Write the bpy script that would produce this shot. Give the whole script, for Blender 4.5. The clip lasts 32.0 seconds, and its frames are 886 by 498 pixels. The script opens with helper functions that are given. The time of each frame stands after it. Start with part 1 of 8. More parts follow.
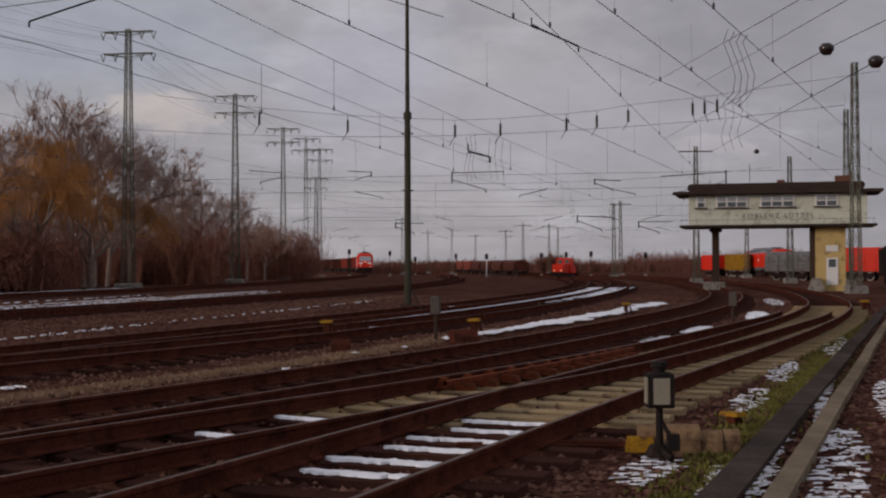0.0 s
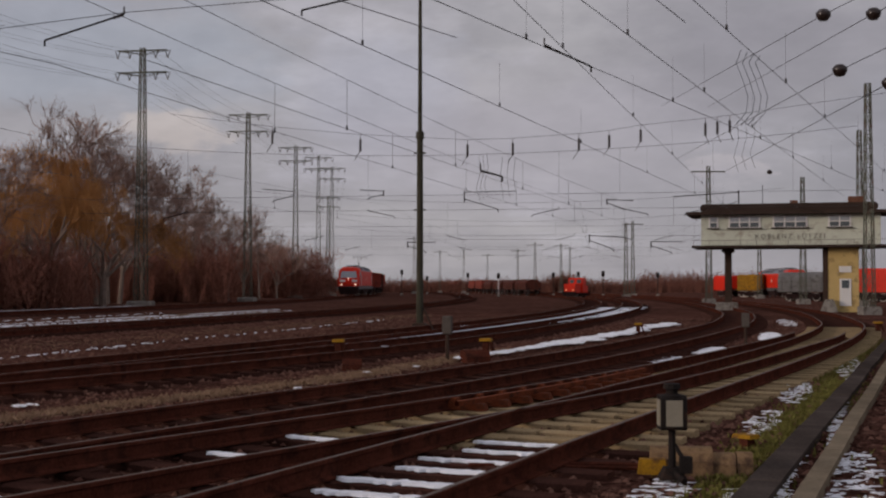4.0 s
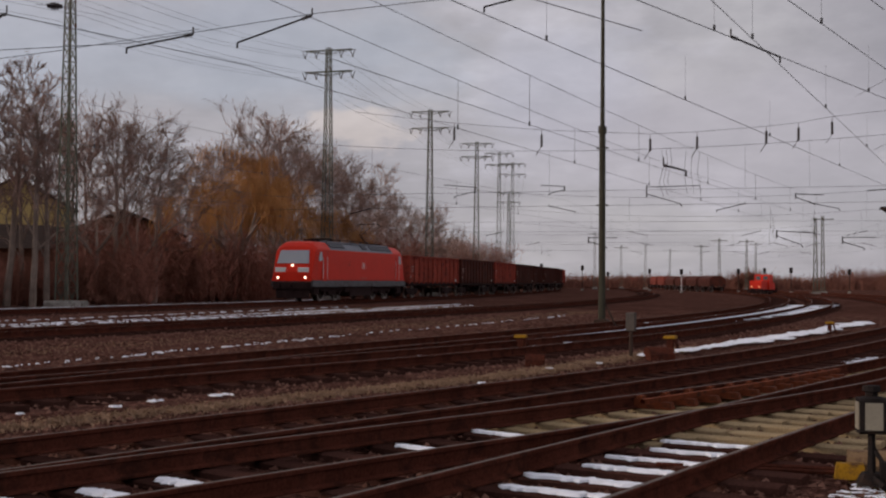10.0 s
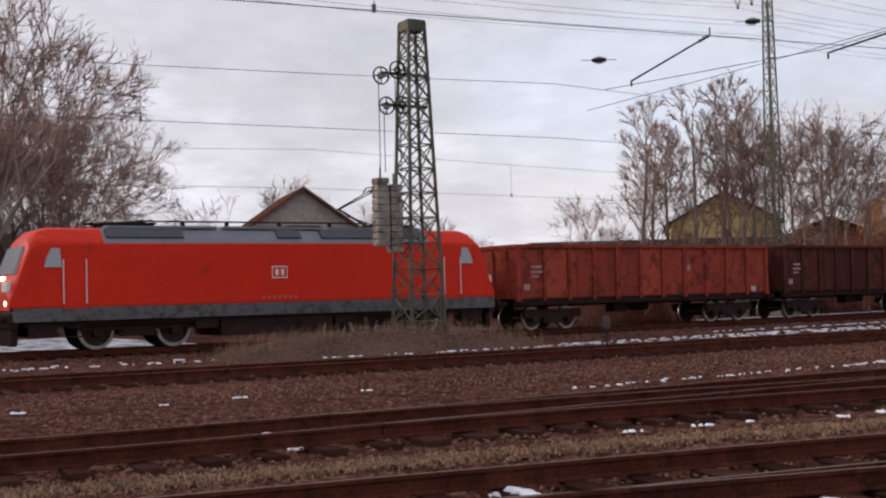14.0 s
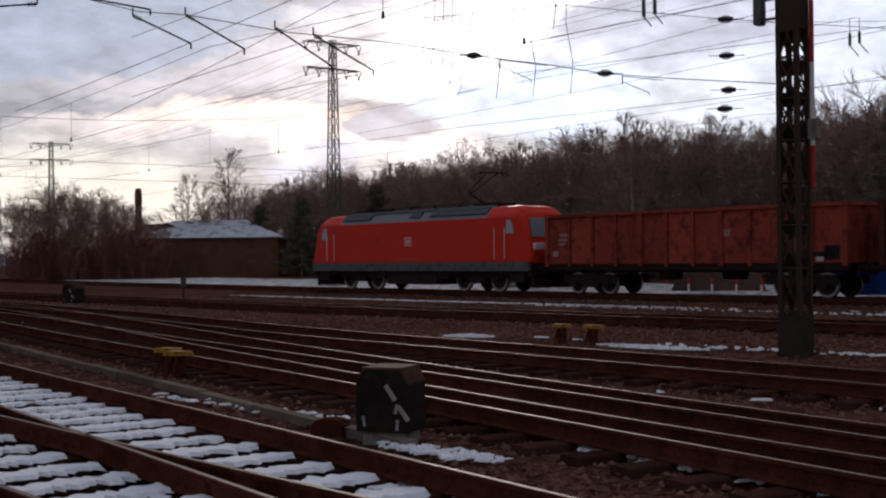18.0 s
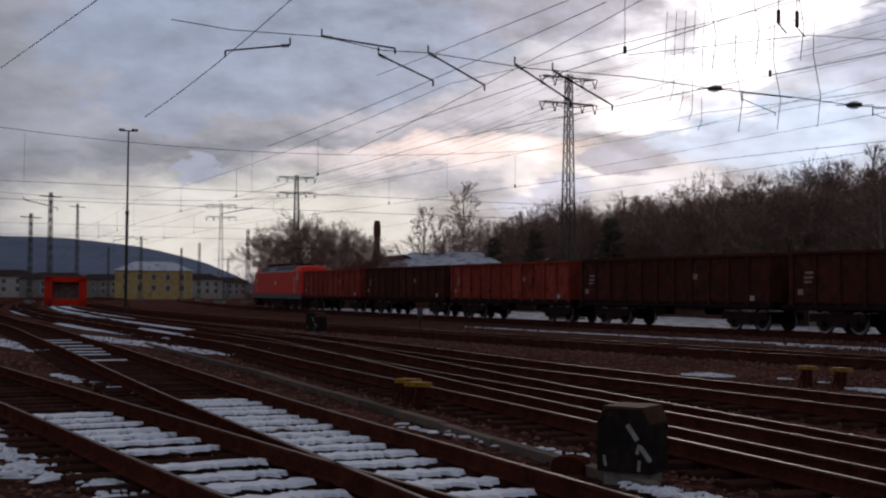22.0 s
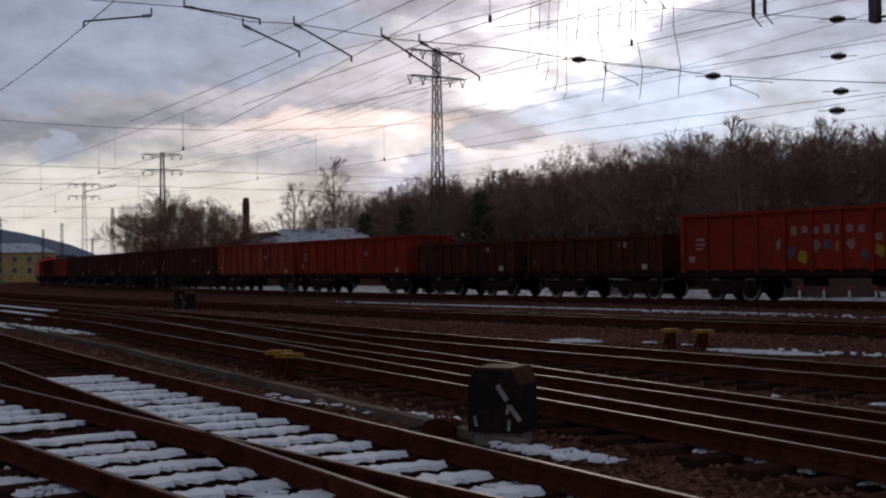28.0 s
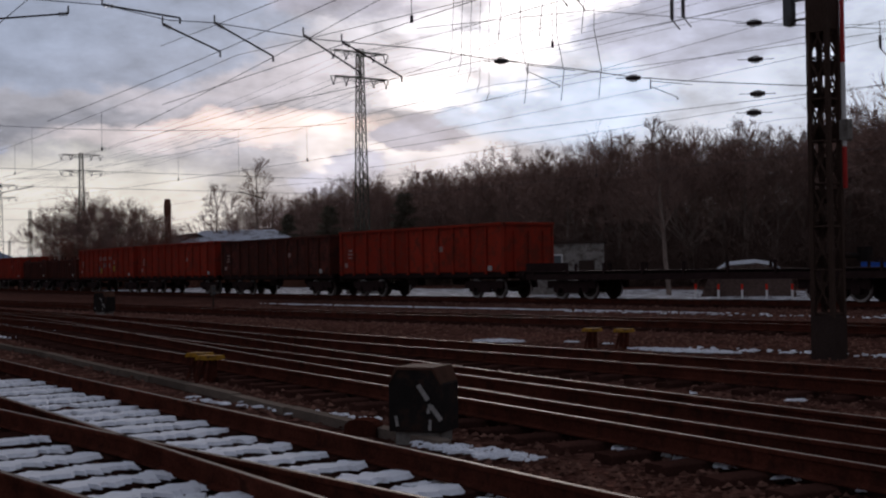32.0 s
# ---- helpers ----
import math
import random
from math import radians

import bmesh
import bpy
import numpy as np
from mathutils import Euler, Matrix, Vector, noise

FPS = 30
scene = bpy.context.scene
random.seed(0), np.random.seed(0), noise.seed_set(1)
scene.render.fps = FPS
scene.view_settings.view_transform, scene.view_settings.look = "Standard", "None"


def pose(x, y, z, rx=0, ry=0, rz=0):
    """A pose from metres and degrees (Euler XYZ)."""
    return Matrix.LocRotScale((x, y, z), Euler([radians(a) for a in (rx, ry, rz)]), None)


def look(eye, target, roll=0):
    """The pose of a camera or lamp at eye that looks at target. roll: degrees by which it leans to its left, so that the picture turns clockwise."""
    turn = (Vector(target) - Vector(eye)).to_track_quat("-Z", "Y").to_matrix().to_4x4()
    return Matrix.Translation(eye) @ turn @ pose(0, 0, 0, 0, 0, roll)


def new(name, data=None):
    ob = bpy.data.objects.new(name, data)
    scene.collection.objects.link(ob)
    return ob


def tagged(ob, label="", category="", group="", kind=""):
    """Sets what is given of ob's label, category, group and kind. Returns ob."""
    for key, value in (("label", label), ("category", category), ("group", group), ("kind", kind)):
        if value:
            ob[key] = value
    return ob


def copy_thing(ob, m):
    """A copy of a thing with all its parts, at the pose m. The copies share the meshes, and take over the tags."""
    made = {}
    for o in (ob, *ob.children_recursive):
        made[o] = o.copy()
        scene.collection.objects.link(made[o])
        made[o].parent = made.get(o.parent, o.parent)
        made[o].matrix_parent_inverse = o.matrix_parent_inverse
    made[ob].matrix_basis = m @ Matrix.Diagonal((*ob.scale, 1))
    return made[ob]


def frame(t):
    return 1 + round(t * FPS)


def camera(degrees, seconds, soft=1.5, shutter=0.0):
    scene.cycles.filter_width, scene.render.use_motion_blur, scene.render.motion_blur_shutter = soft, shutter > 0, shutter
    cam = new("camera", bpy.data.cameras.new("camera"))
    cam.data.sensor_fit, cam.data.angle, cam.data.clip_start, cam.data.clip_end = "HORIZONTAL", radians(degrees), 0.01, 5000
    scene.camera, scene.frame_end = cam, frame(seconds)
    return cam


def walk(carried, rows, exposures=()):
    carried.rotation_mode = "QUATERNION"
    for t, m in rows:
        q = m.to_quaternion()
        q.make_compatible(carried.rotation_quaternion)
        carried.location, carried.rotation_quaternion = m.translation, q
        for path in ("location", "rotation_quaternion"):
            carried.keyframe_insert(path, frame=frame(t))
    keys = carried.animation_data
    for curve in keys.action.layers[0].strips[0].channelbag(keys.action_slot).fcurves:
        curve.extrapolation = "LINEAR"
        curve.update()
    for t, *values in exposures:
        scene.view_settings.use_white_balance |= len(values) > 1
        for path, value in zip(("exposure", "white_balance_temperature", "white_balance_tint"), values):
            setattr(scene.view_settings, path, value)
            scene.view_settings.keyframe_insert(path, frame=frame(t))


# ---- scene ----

# ---------------------------------------------------------------- camera
cam = camera(39.5, 32.0, soft=2.2)
PATH = [
    (0.0, (0.028, 0.311, 1.601), (0.025, 10.310, 1.742), -0.20),
    (0.5, (0.037, 0.311, 1.607), (0.076, 10.309, 1.777), 0.25),
    (1.0, (0.026, 0.311, 1.609), (0.152, 10.306, 1.888), 0.95),
    (1.5, (0.018, 0.311, 1.611), (0.093, 10.304, 1.963), 0.45),
    (2.0, (0.019, 0.311, 1.613), (0.043, 10.305, 1.944), 0.28),
    (2.5, (0.027, 0.311, 1.615), (-0.012, 10.306, 1.942), 0.30),
    (4.5, (0.020, 0.311, 1.613), (-0.103, 10.306, 1.903), -0.00),
    (5.0, (0.016, 0.311, 1.613), (-0.164, 10.305, 1.932), 0.11),
    (5.5, (0.009, 0.312, 1.614), (-0.311, 10.300, 1.961), 0.35),
    (6.0, (-0.012, 0.311, 1.622), (-0.711, 10.282, 1.922), 0.09),
    (6.5, (-0.034, 0.309, 1.626), (-1.173, 10.241, 1.875), 0.41),
    (7.0, (-0.040, 0.309, 1.630), (-1.454, 10.192, 2.195), 0.86),
    (7.5, (-0.040, 0.309, 1.629), (-1.443, 10.192, 2.213), 0.70),
    (8.0, (-0.044, 0.307, 1.622), (-1.517, 10.188, 2.082), 0.75),
    (8.5, (-0.042, 0.308, 1.622), (-1.577, 10.183, 1.990), 0.65),
    (9.0, (-0.042, 0.308, 1.617), (-1.548, 10.188, 1.945), 0.74),
    (9.5, (-0.040, 0.308, 1.617), (-1.558, 10.189, 1.865), 0.55),
    (10.0, (-0.038, 0.309, 1.621), (-1.587, 10.185, 1.873), 0.39),
    (10.5, (-0.041, 0.308, 1.615), (-1.602, 10.182, 1.861), 0.27),
    (11.0, (-0.040, 0.309, 1.616), (-1.671, 10.168, 1.999), 1.05),
    (11.5, (-0.080, 0.301, 1.641), (-2.132, 10.083, 1.960), 0.20),
    (12.0, (-0.080, 0.300, 1.649), (-2.403, 10.023, 1.915), 0.04),
    (12.5, (-0.093, 0.297, 1.643), (-2.542, 9.988, 1.919), -0.16),
    (13.0, (-0.135, 0.285, 1.652), (-2.880, 9.896, 1.952), -0.51),
    (13.1, (-0.140, 0.282, 1.649), (-3.111, 9.826, 1.961), -0.72),
    (13.2, (-0.147, 0.277, 1.645), (-3.445, 9.712, 1.979), -0.91),
    (13.4, (-0.167, 0.266, 1.639), (-4.302, 9.364, 1.996), -0.95),
    (13.5, (-0.177, 0.258, 1.635), (-4.748, 9.145, 2.008), -1.11),
    (15.5, (-0.150, 0.014, 1.620), (-9.996, 1.758, 1.733), -0.68),
    (15.8, (-0.149, 0.026, 1.629), (-10.133, 0.569, 1.802), -0.51),
    (16.0, (-0.150, 0.037, 1.636), (-10.148, 0.053, 1.820), -0.37),
    (16.1, (-0.151, 0.037, 1.638), (-10.146, -0.259, 1.797), -0.53),
    (16.2, (-0.153, 0.037, 1.640), (-10.133, -0.576, 1.787), -0.71),
    (16.5, (-0.157, 0.034, 1.646), (-10.032, -1.526, 1.893), -0.79),
    (17.0, (-0.164, 0.026, 1.666), (-9.760, -2.787, 1.765), -0.69),
    (17.5, (-0.168, 0.016, 1.659), (-9.465, -3.667, 1.751), -0.40),
    (18.0, (-0.160, -0.007, 1.662), (-9.318, -4.023, 1.751), -0.60),
    (18.5, (-0.149, -0.038, 1.674), (-9.030, -4.631, 1.842), -0.55),
    (19.0, (-0.146, -0.045, 1.681), (-8.901, -4.874, 1.872), -0.66),
    (19.5, (-0.139, -0.060, 1.692), (-8.778, -5.088, 1.966), -1.11),
    (20.0, (-0.131, -0.073, 1.695), (-8.683, -5.252, 1.899), -1.11),
    (20.5, (-0.125, -0.083, 1.700), (-8.508, -5.522, 2.095), -0.25),
    (21.0, (-0.128, -0.079, 1.685), (-8.570, -5.425, 2.071), 0.19),
    (21.5, (-0.119, -0.092, 1.692), (-8.485, -5.561, 2.008), 0.15),
    (22.0, (-0.114, -0.099, 1.693), (-8.357, -5.749, 2.054), 0.44),
    (22.5, (-0.114, -0.099, 1.693), (-8.387, -5.709, 1.973), 0.14),
    (23.0, (-0.125, -0.084, 1.681), (-8.492, -5.551, 1.992), -0.44),
    (23.5, (-0.129, -0.077, 1.654), (-8.712, -5.205, 1.853), 0.61),
    (24.0, (-0.131, -0.073, 1.596), (-8.880, -4.910, 1.856), 1.49),
    (24.5, (-0.127, -0.080, 1.562), (-8.865, -4.943, 1.604), 1.36),
    (26.5, (-0.129, -0.077, 1.570), (-8.906, -4.869, 1.628), 0.78),
    (27.0, (-0.134, -0.068, 1.567), (-8.932, -4.819, 1.694), 0.37),
    (27.5, (-0.126, -0.083, 1.590), (-8.925, -4.833, 1.702), -0.43),
    (28.0, (-0.128, -0.080, 1.587), (-8.919, -4.843, 1.751), -0.70),
    (28.5, (-0.133, -0.070, 1.581), (-8.939, -4.805, 1.770), -0.81),
    (29.0, (-0.133, -0.070, 1.565), (-8.937, -4.811, 1.649), -1.08),
    (29.5, (-0.143, -0.050, 1.570), (-9.130, -4.433, 1.682), -0.37),
    (30.0, (-0.146, -0.040, 1.575), (-9.236, -4.208, 1.694), -0.38),
    (30.5, (-0.146, -0.042, 1.582), (-9.225, -4.232, 1.683), -0.68),
    (31.0, (-0.143, -0.047, 1.568), (-9.223, -4.237, 1.669), -0.55),
    (31.5, (-0.140, -0.054, 1.580), (-9.156, -4.378, 1.690), -0.67),
    (32.0, (-0.145, -0.045, 1.573), (-9.210, -4.263, 1.738), -0.94),
]

EXPOSURES = [(0.0, 0.40, 7000, 20), (5.0, 0.38, 7000, 20), (8.5, 0.40, 7000, 20), (10.5, 0.70, 7000, 20), (13.2, 1.02, 6950, 19), (15.5, 1.95, 6700, 17), (16.3, 1.95, 6700, 17), (17.0, 1.0, 6600, 19), (17.5, 0.5, 6500, 19), (18.0, 0.0, 6400, 18),
             (19.0, -0.2, 6300, 18), (20.5, -0.42, 6250, 18), (32.0, -0.44, 6250, 18)]
walk(cam, [(t, look(eye, target, roll)) for t, eye, target, roll in PATH], EXPOSURES)

# ---------------------------------------------------------------- light
SUN_AZ, SUN_EL = 112.5, 11.5      # degrees to the left of +y, and above the horizon
sun_dir = Vector((-math.sin(radians(SUN_AZ)) * math.cos(radians(SUN_EL)), math.cos(radians(SUN_AZ)) * math.cos(radians(SUN_EL)), math.sin(radians(SUN_EL))))


CLOUDS = [
    (96, 9, 20, 6, 1.2, (0.84, 0.96, 1.08), 0.8), (78, 9.3, 4.5, 1.6, 1.0, (0.46, 0.54, 0.68), 0.75), (101, 12.5, 7, 2.0, 1.0, (0.52, 0.55, 0.66), 0.85),
    (134, 3.2, 12, 2.8, 1.2, (1.04, 1.02, 0.88), 0.9), (125, 9.2, 10, 1.6, 1.2, (0.82, 0.79, 0.82), 0.8),
    (132.5, 11.4, 10.5, 3.0, 0.5, (0.41, 0.49, 0.61), 0.9), (137.6, 8.2, 3.4, 1.3, 0.5, (0.42, 0.48, 0.60), 0.85), (134.8, 5.8, 1.6, 0.5, 0.6, (0.50, 0.55, 0.66), 0.9),
    (119.5, 12.9, 5, 1.5, 0.9, (0.52, 0.53, 0.62), 0.8), (123.5, 6.9, 6.5, 1.0, 1.2, (1.55, 1.28, 1.12), 0.85), (128.5, 6.3, 4.5, 0.9, 1.2, (1.15, 1.05, 1.0), 0.7),
    (109, 7.4, 5.5, 1.8, 1.0, (0.80, 1.0, 1.22), 0.9), (103.5, 10.4, 5, 1.9, 1.0, (0.58, 0.63, 0.76), 0.9),
    (109.8, 12.2, 3.6, 1.7, 1.2, (2.4, 2.3, 2.2), 0.95), (112.8, 10.0, 2.8, 1.0, 1.1, (2.2, 2.1, 2.0), 0.95), (115.2, 8.3, 3.6, 0.8, 1.1, (1.9, 1.8, 1.7), 0.92), (118.5, 5.9, 5.5, 0.9, 1.25, (1.45, 1.35, 1.25), 0.75),
    (115.9, 6.5, 2.4, 0.85, 0.6, (0.55, 0.57, 0.67), 0.92), (119.4, 4.7, 2.4, 0.8, 0.7, (0.66, 0.7, 0.82), 0.9),
    (17, 10.5, 10, 3.4, 1.2, (0.235, 0.285, 0.345), 0.65), (32, 9.5, 10, 4.0, 1.2, (0.25, 0.30, 0.36), 0.65), (12.6, 7.2, 2.2, 0.9, 1.1, (0.42, 0.40, 0.38), 0.5), (-12, 5.2, 1.2, 1.0, 0.9, (0.42, 0.42, 0.44), 0.7), (3.5, 8.6, 5, 3, 1.2, (0.28, 0.31, 0.37), 0.6), (-14, 10.5, 9, 3.4, 1.2, (0.195, 0.205, 0.235), 0.85), (-13, 3.2, 10, 3.4, 1.2, (0.22, 0.236, 0.27), 0.75), (-20, 5.0, 5, 5.0, 1.2, (0.185, 0.20, 0.235), 0.75), (-4, 6.5, 11, 4, 1.2, (0.27, 0.28, 0.325), 0.55),
]


def build_sky():
    world = bpy.data.worlds.new("sky")
    scene.world = world
    world.use_nodes = True
    nt = world.node_tree
    nt.nodes.clear()
    N, L = nt.nodes.new, nt.links.new
    out, bg = N("ShaderNodeOutputWorld"), N("ShaderNodeBackground")
    sky = N("ShaderNodeTexSky")
    sky.sky_type, sky.sun_disc = "NISHITA", False
    sky.sun_elevation, sky.sun_rotation = radians(SUN_EL), radians(-SUN_AZ)
    coord = N("ShaderNodeTexCoord")
    # clouds lie on a flat layer: direction divided by its height
    sep = N("ShaderNodeSeparateXYZ")
    L(coord.outputs["Generated"], sep.inputs[0])

    def m(op, a, b=None, c=None, clamp=False):
        n = N("ShaderNodeMath")
        n.operation, n.use_clamp = op, clamp
        for k, v in enumerate((a, b, c)):
            if v is None:
                continue
            if isinstance(v, (int, float)):
                n.inputs[k].default_value = v
            else:
                L(v, n.inputs[k])
        return n.outputs[0]

    up = m("ADD", m("MAXIMUM", sep.outputs[2], 0.0), 0.22)
    comb = N("ShaderNodeCombineXYZ")
    L(m("DIVIDE", sep.outputs[0], up), comb.inputs[0])
    L(m("DIVIDE", sep.outputs[1], up), comb.inputs[1])

    def cloud(scale, detail, lo, hi, seed):
        n = N("ShaderNodeTexNoise")
        n.inputs["Scale"].default_value, n.inputs["Detail"].default_value, n.inputs["Roughness"].default_value = scale, detail, 0.6
        off = N("ShaderNodeVectorMath")
        off.operation = "ADD"
        off.inputs[1].default_value = (seed, seed * 1.7, 0)
        L(comb.outputs[0], off.inputs[0])
        L(off.outputs[0], n.inputs["Vector"])
        r = N("ShaderNodeMapRange")
        r.interpolation_type = "SMOOTHSTEP"
        r.inputs["From Min"].default_value, r.inputs["From Max"].default_value = lo, hi
        L(n.outputs[0], r.inputs["Value"])
        return r.outputs[0]

    dot = N("ShaderNodeVectorMath")
    dot.operation = "DOT_PRODUCT"
    norm = N("ShaderNodeVectorMath")
    norm.operation = "NORMALIZE"
    L(coord.outputs["Generated"], norm.inputs[0])
    L(norm.outputs[0], dot.inputs[0])
    dot.inputs[1].default_value = sun_dir
    near = m("MAXIMUM", dot.outputs["Value"], 0.0)
    glow_wide, glow_tight = m("POWER", near, 9.0), m("POWER", near, 150.0)

    def mix(f, a, b):
        n = N("ShaderNodeMix")
        n.data_type = "RGBA"
        for sock, v in ((n.inputs["Factor"], f), (n.inputs["A"], a), (n.inputs["B"], b)):
            if isinstance(v, (tuple, float, int)):
                sock.default_value = v
            else:
                L(v, sock)
        return n.outputs["Result"]

    def scale(col, f):
        n = N("ShaderNodeVectorMath")
        n.operation = "SCALE"
        L(col, n.inputs[0])
        if isinstance(f, (int, float)):
            n.inputs["Scale"].default_value = f
        else:
            L(f, n.inputs["Scale"])
        return n.outputs[0]

    clear = scale(sky.outputs[0], 0.12)
    veil = cloud(0.7, 5, 0.36, 0.66, 3.1)
    puffs = cloud(2.1, 10, 0.45, 0.60, 7.7)
    gaps = cloud(1.4, 6, 0.50, 0.66, 21.3)
    grey = mix(veil, (0.232, 0.246, 0.278, 1), (0.290, 0.308, 0.332, 1))
    grey = mix(m("MULTIPLY", gaps, 0.45), grey, (0.40, 0.43, 0.50, 1))
    wide_c = mix(glow_wide, (0, 0, 0, 1), (0.42, 0.42, 0.44, 1))
    tight_c = mix(glow_tight, (0, 0, 0, 1), (1.0, 0.95, 0.88, 1))

    def plus(p, q):
        n = N("ShaderNodeVectorMath")
        n.operation = "ADD"
        L(p, n.inputs[0])
        L(q, n.inputs[1])
        return n.outputs[0]

    base = plus(plus(grey, wide_c), tight_c)
    # thick clouds stay grey, the gaps between them shine
    dark = plus(mix(glow_wide, (0.205, 0.220, 0.246, 1), (0.275, 0.305, 0.37, 1)), scale(tight_c, 0.22))
    col = mix(m("MULTIPLY", puffs, m("ADD", 0.45, m("MULTIPLY", glow_wide, 0.5))), base, dark)
    # cloud banks and clear gaps: bearing, height, half widths (degrees), edge, colour, weight
    bear = m("MULTIPLY", m("ARCTAN2", m("MULTIPLY", sep.outputs[0], -1.0), sep.outputs[1]), 57.2958)
    high = m("MULTIPLY", m("ARCSINE", sep.outputs[2]), 57.2958)
    place = N("ShaderNodeCombineXYZ")
    L(m("MULTIPLY", bear, 0.16), place.inputs[0])
    L(m("MULTIPLY", high, 0.34), place.inputs[1])
    ragged = N("ShaderNodeTexNoise")
    ragged.inputs["Scale"].default_value, ragged.inputs["Detail"].default_value, ragged.inputs["Roughness"].default_value = 1.0, 9, 0.62
    L(place.outputs[0], ragged.inputs["Vector"])
    tear = N("ShaderNodeSeparateColor")
    L(ragged.outputs["Color"], tear.inputs[0])
    bear = m("ADD", bear, m("MULTIPLY", m("SUBTRACT", tear.outputs[0], 0.5), 11.0))
    high = m("ADD", high, m("MULTIPLY", m("SUBTRACT", tear.outputs[1], 0.5), 4.6))
    for b, e, wb, we, edge, c, amount in CLOUDS:
        db, de = m("DIVIDE", m("SUBTRACT", bear, b), wb), m("DIVIDE", m("SUBTRACT", high, e), we)
        r2 = m("ADD", m("MULTIPLY", db, db), m("MULTIPLY", de, de))
        rg = N("ShaderNodeMapRange")
        rg.interpolation_type = "SMOOTHSTEP"
        rg.inputs["From Min"].default_value, rg.inputs["From Max"].default_value = 1.25, 1.25 - edge
        rg.inputs["To Max"].default_value = amount
        L(r2, rg.inputs["Value"])
        col = mix(rg.outputs[0], col, (*c, 1))
    # soft billows over all of it
    fluff = N("ShaderNodeTexNoise")
    fluff.inputs["Scale"].default_value, fluff.inputs["Detail"].default_value, fluff.inputs["Roughness"].default_value = 2.2, 8, 0.6
    L(place.outputs[0], fluff.inputs["Vector"])
    fr = N("ShaderNodeMapRange")
    fr.inputs["From Min"].default_value, fr.inputs["From Max"].default_value = 0.3, 0.7
    L(m("SUBTRACT", 0.93, m("MULTIPLY", glow_wide, 0.24)), fr.inputs["To Min"])
    L(m("ADD", 1.07, m("MULTIPLY", glow_wide, 0.27)), fr.inputs["To Max"])
    L(fluff.outputs[0], fr.inputs["Value"])
    col = scale(col, fr.outputs[0])
    n = N("ShaderNodeMix")
    n.data_type, n.blend_type = "RGBA", "MIX"
    n.inputs["Factor"].default_value = 0.96
    L(clear, n.inputs["A"])
    L(col, n.inputs["B"])
    L(n.outputs["Result"], bg.inputs["Color"])
    bg.inputs["Strength"].default_value = 1.0
    L(bg.outputs[0], out.inputs["Surface"])


build_sky()
sun = new("sun", bpy.data.lights.new("sun", "SUN"))
sun.data.energy, sun.data.angle, sun.data.color = 0.9, radians(12), (1.0, 0.9, 0.78)
sun.rotation_mode = "QUATERNION"
sun.rotation_quaternion = sun_dir.to_track_quat("Z", "Y")

# ---------------------------------------------------------------- materials
MATS = {}


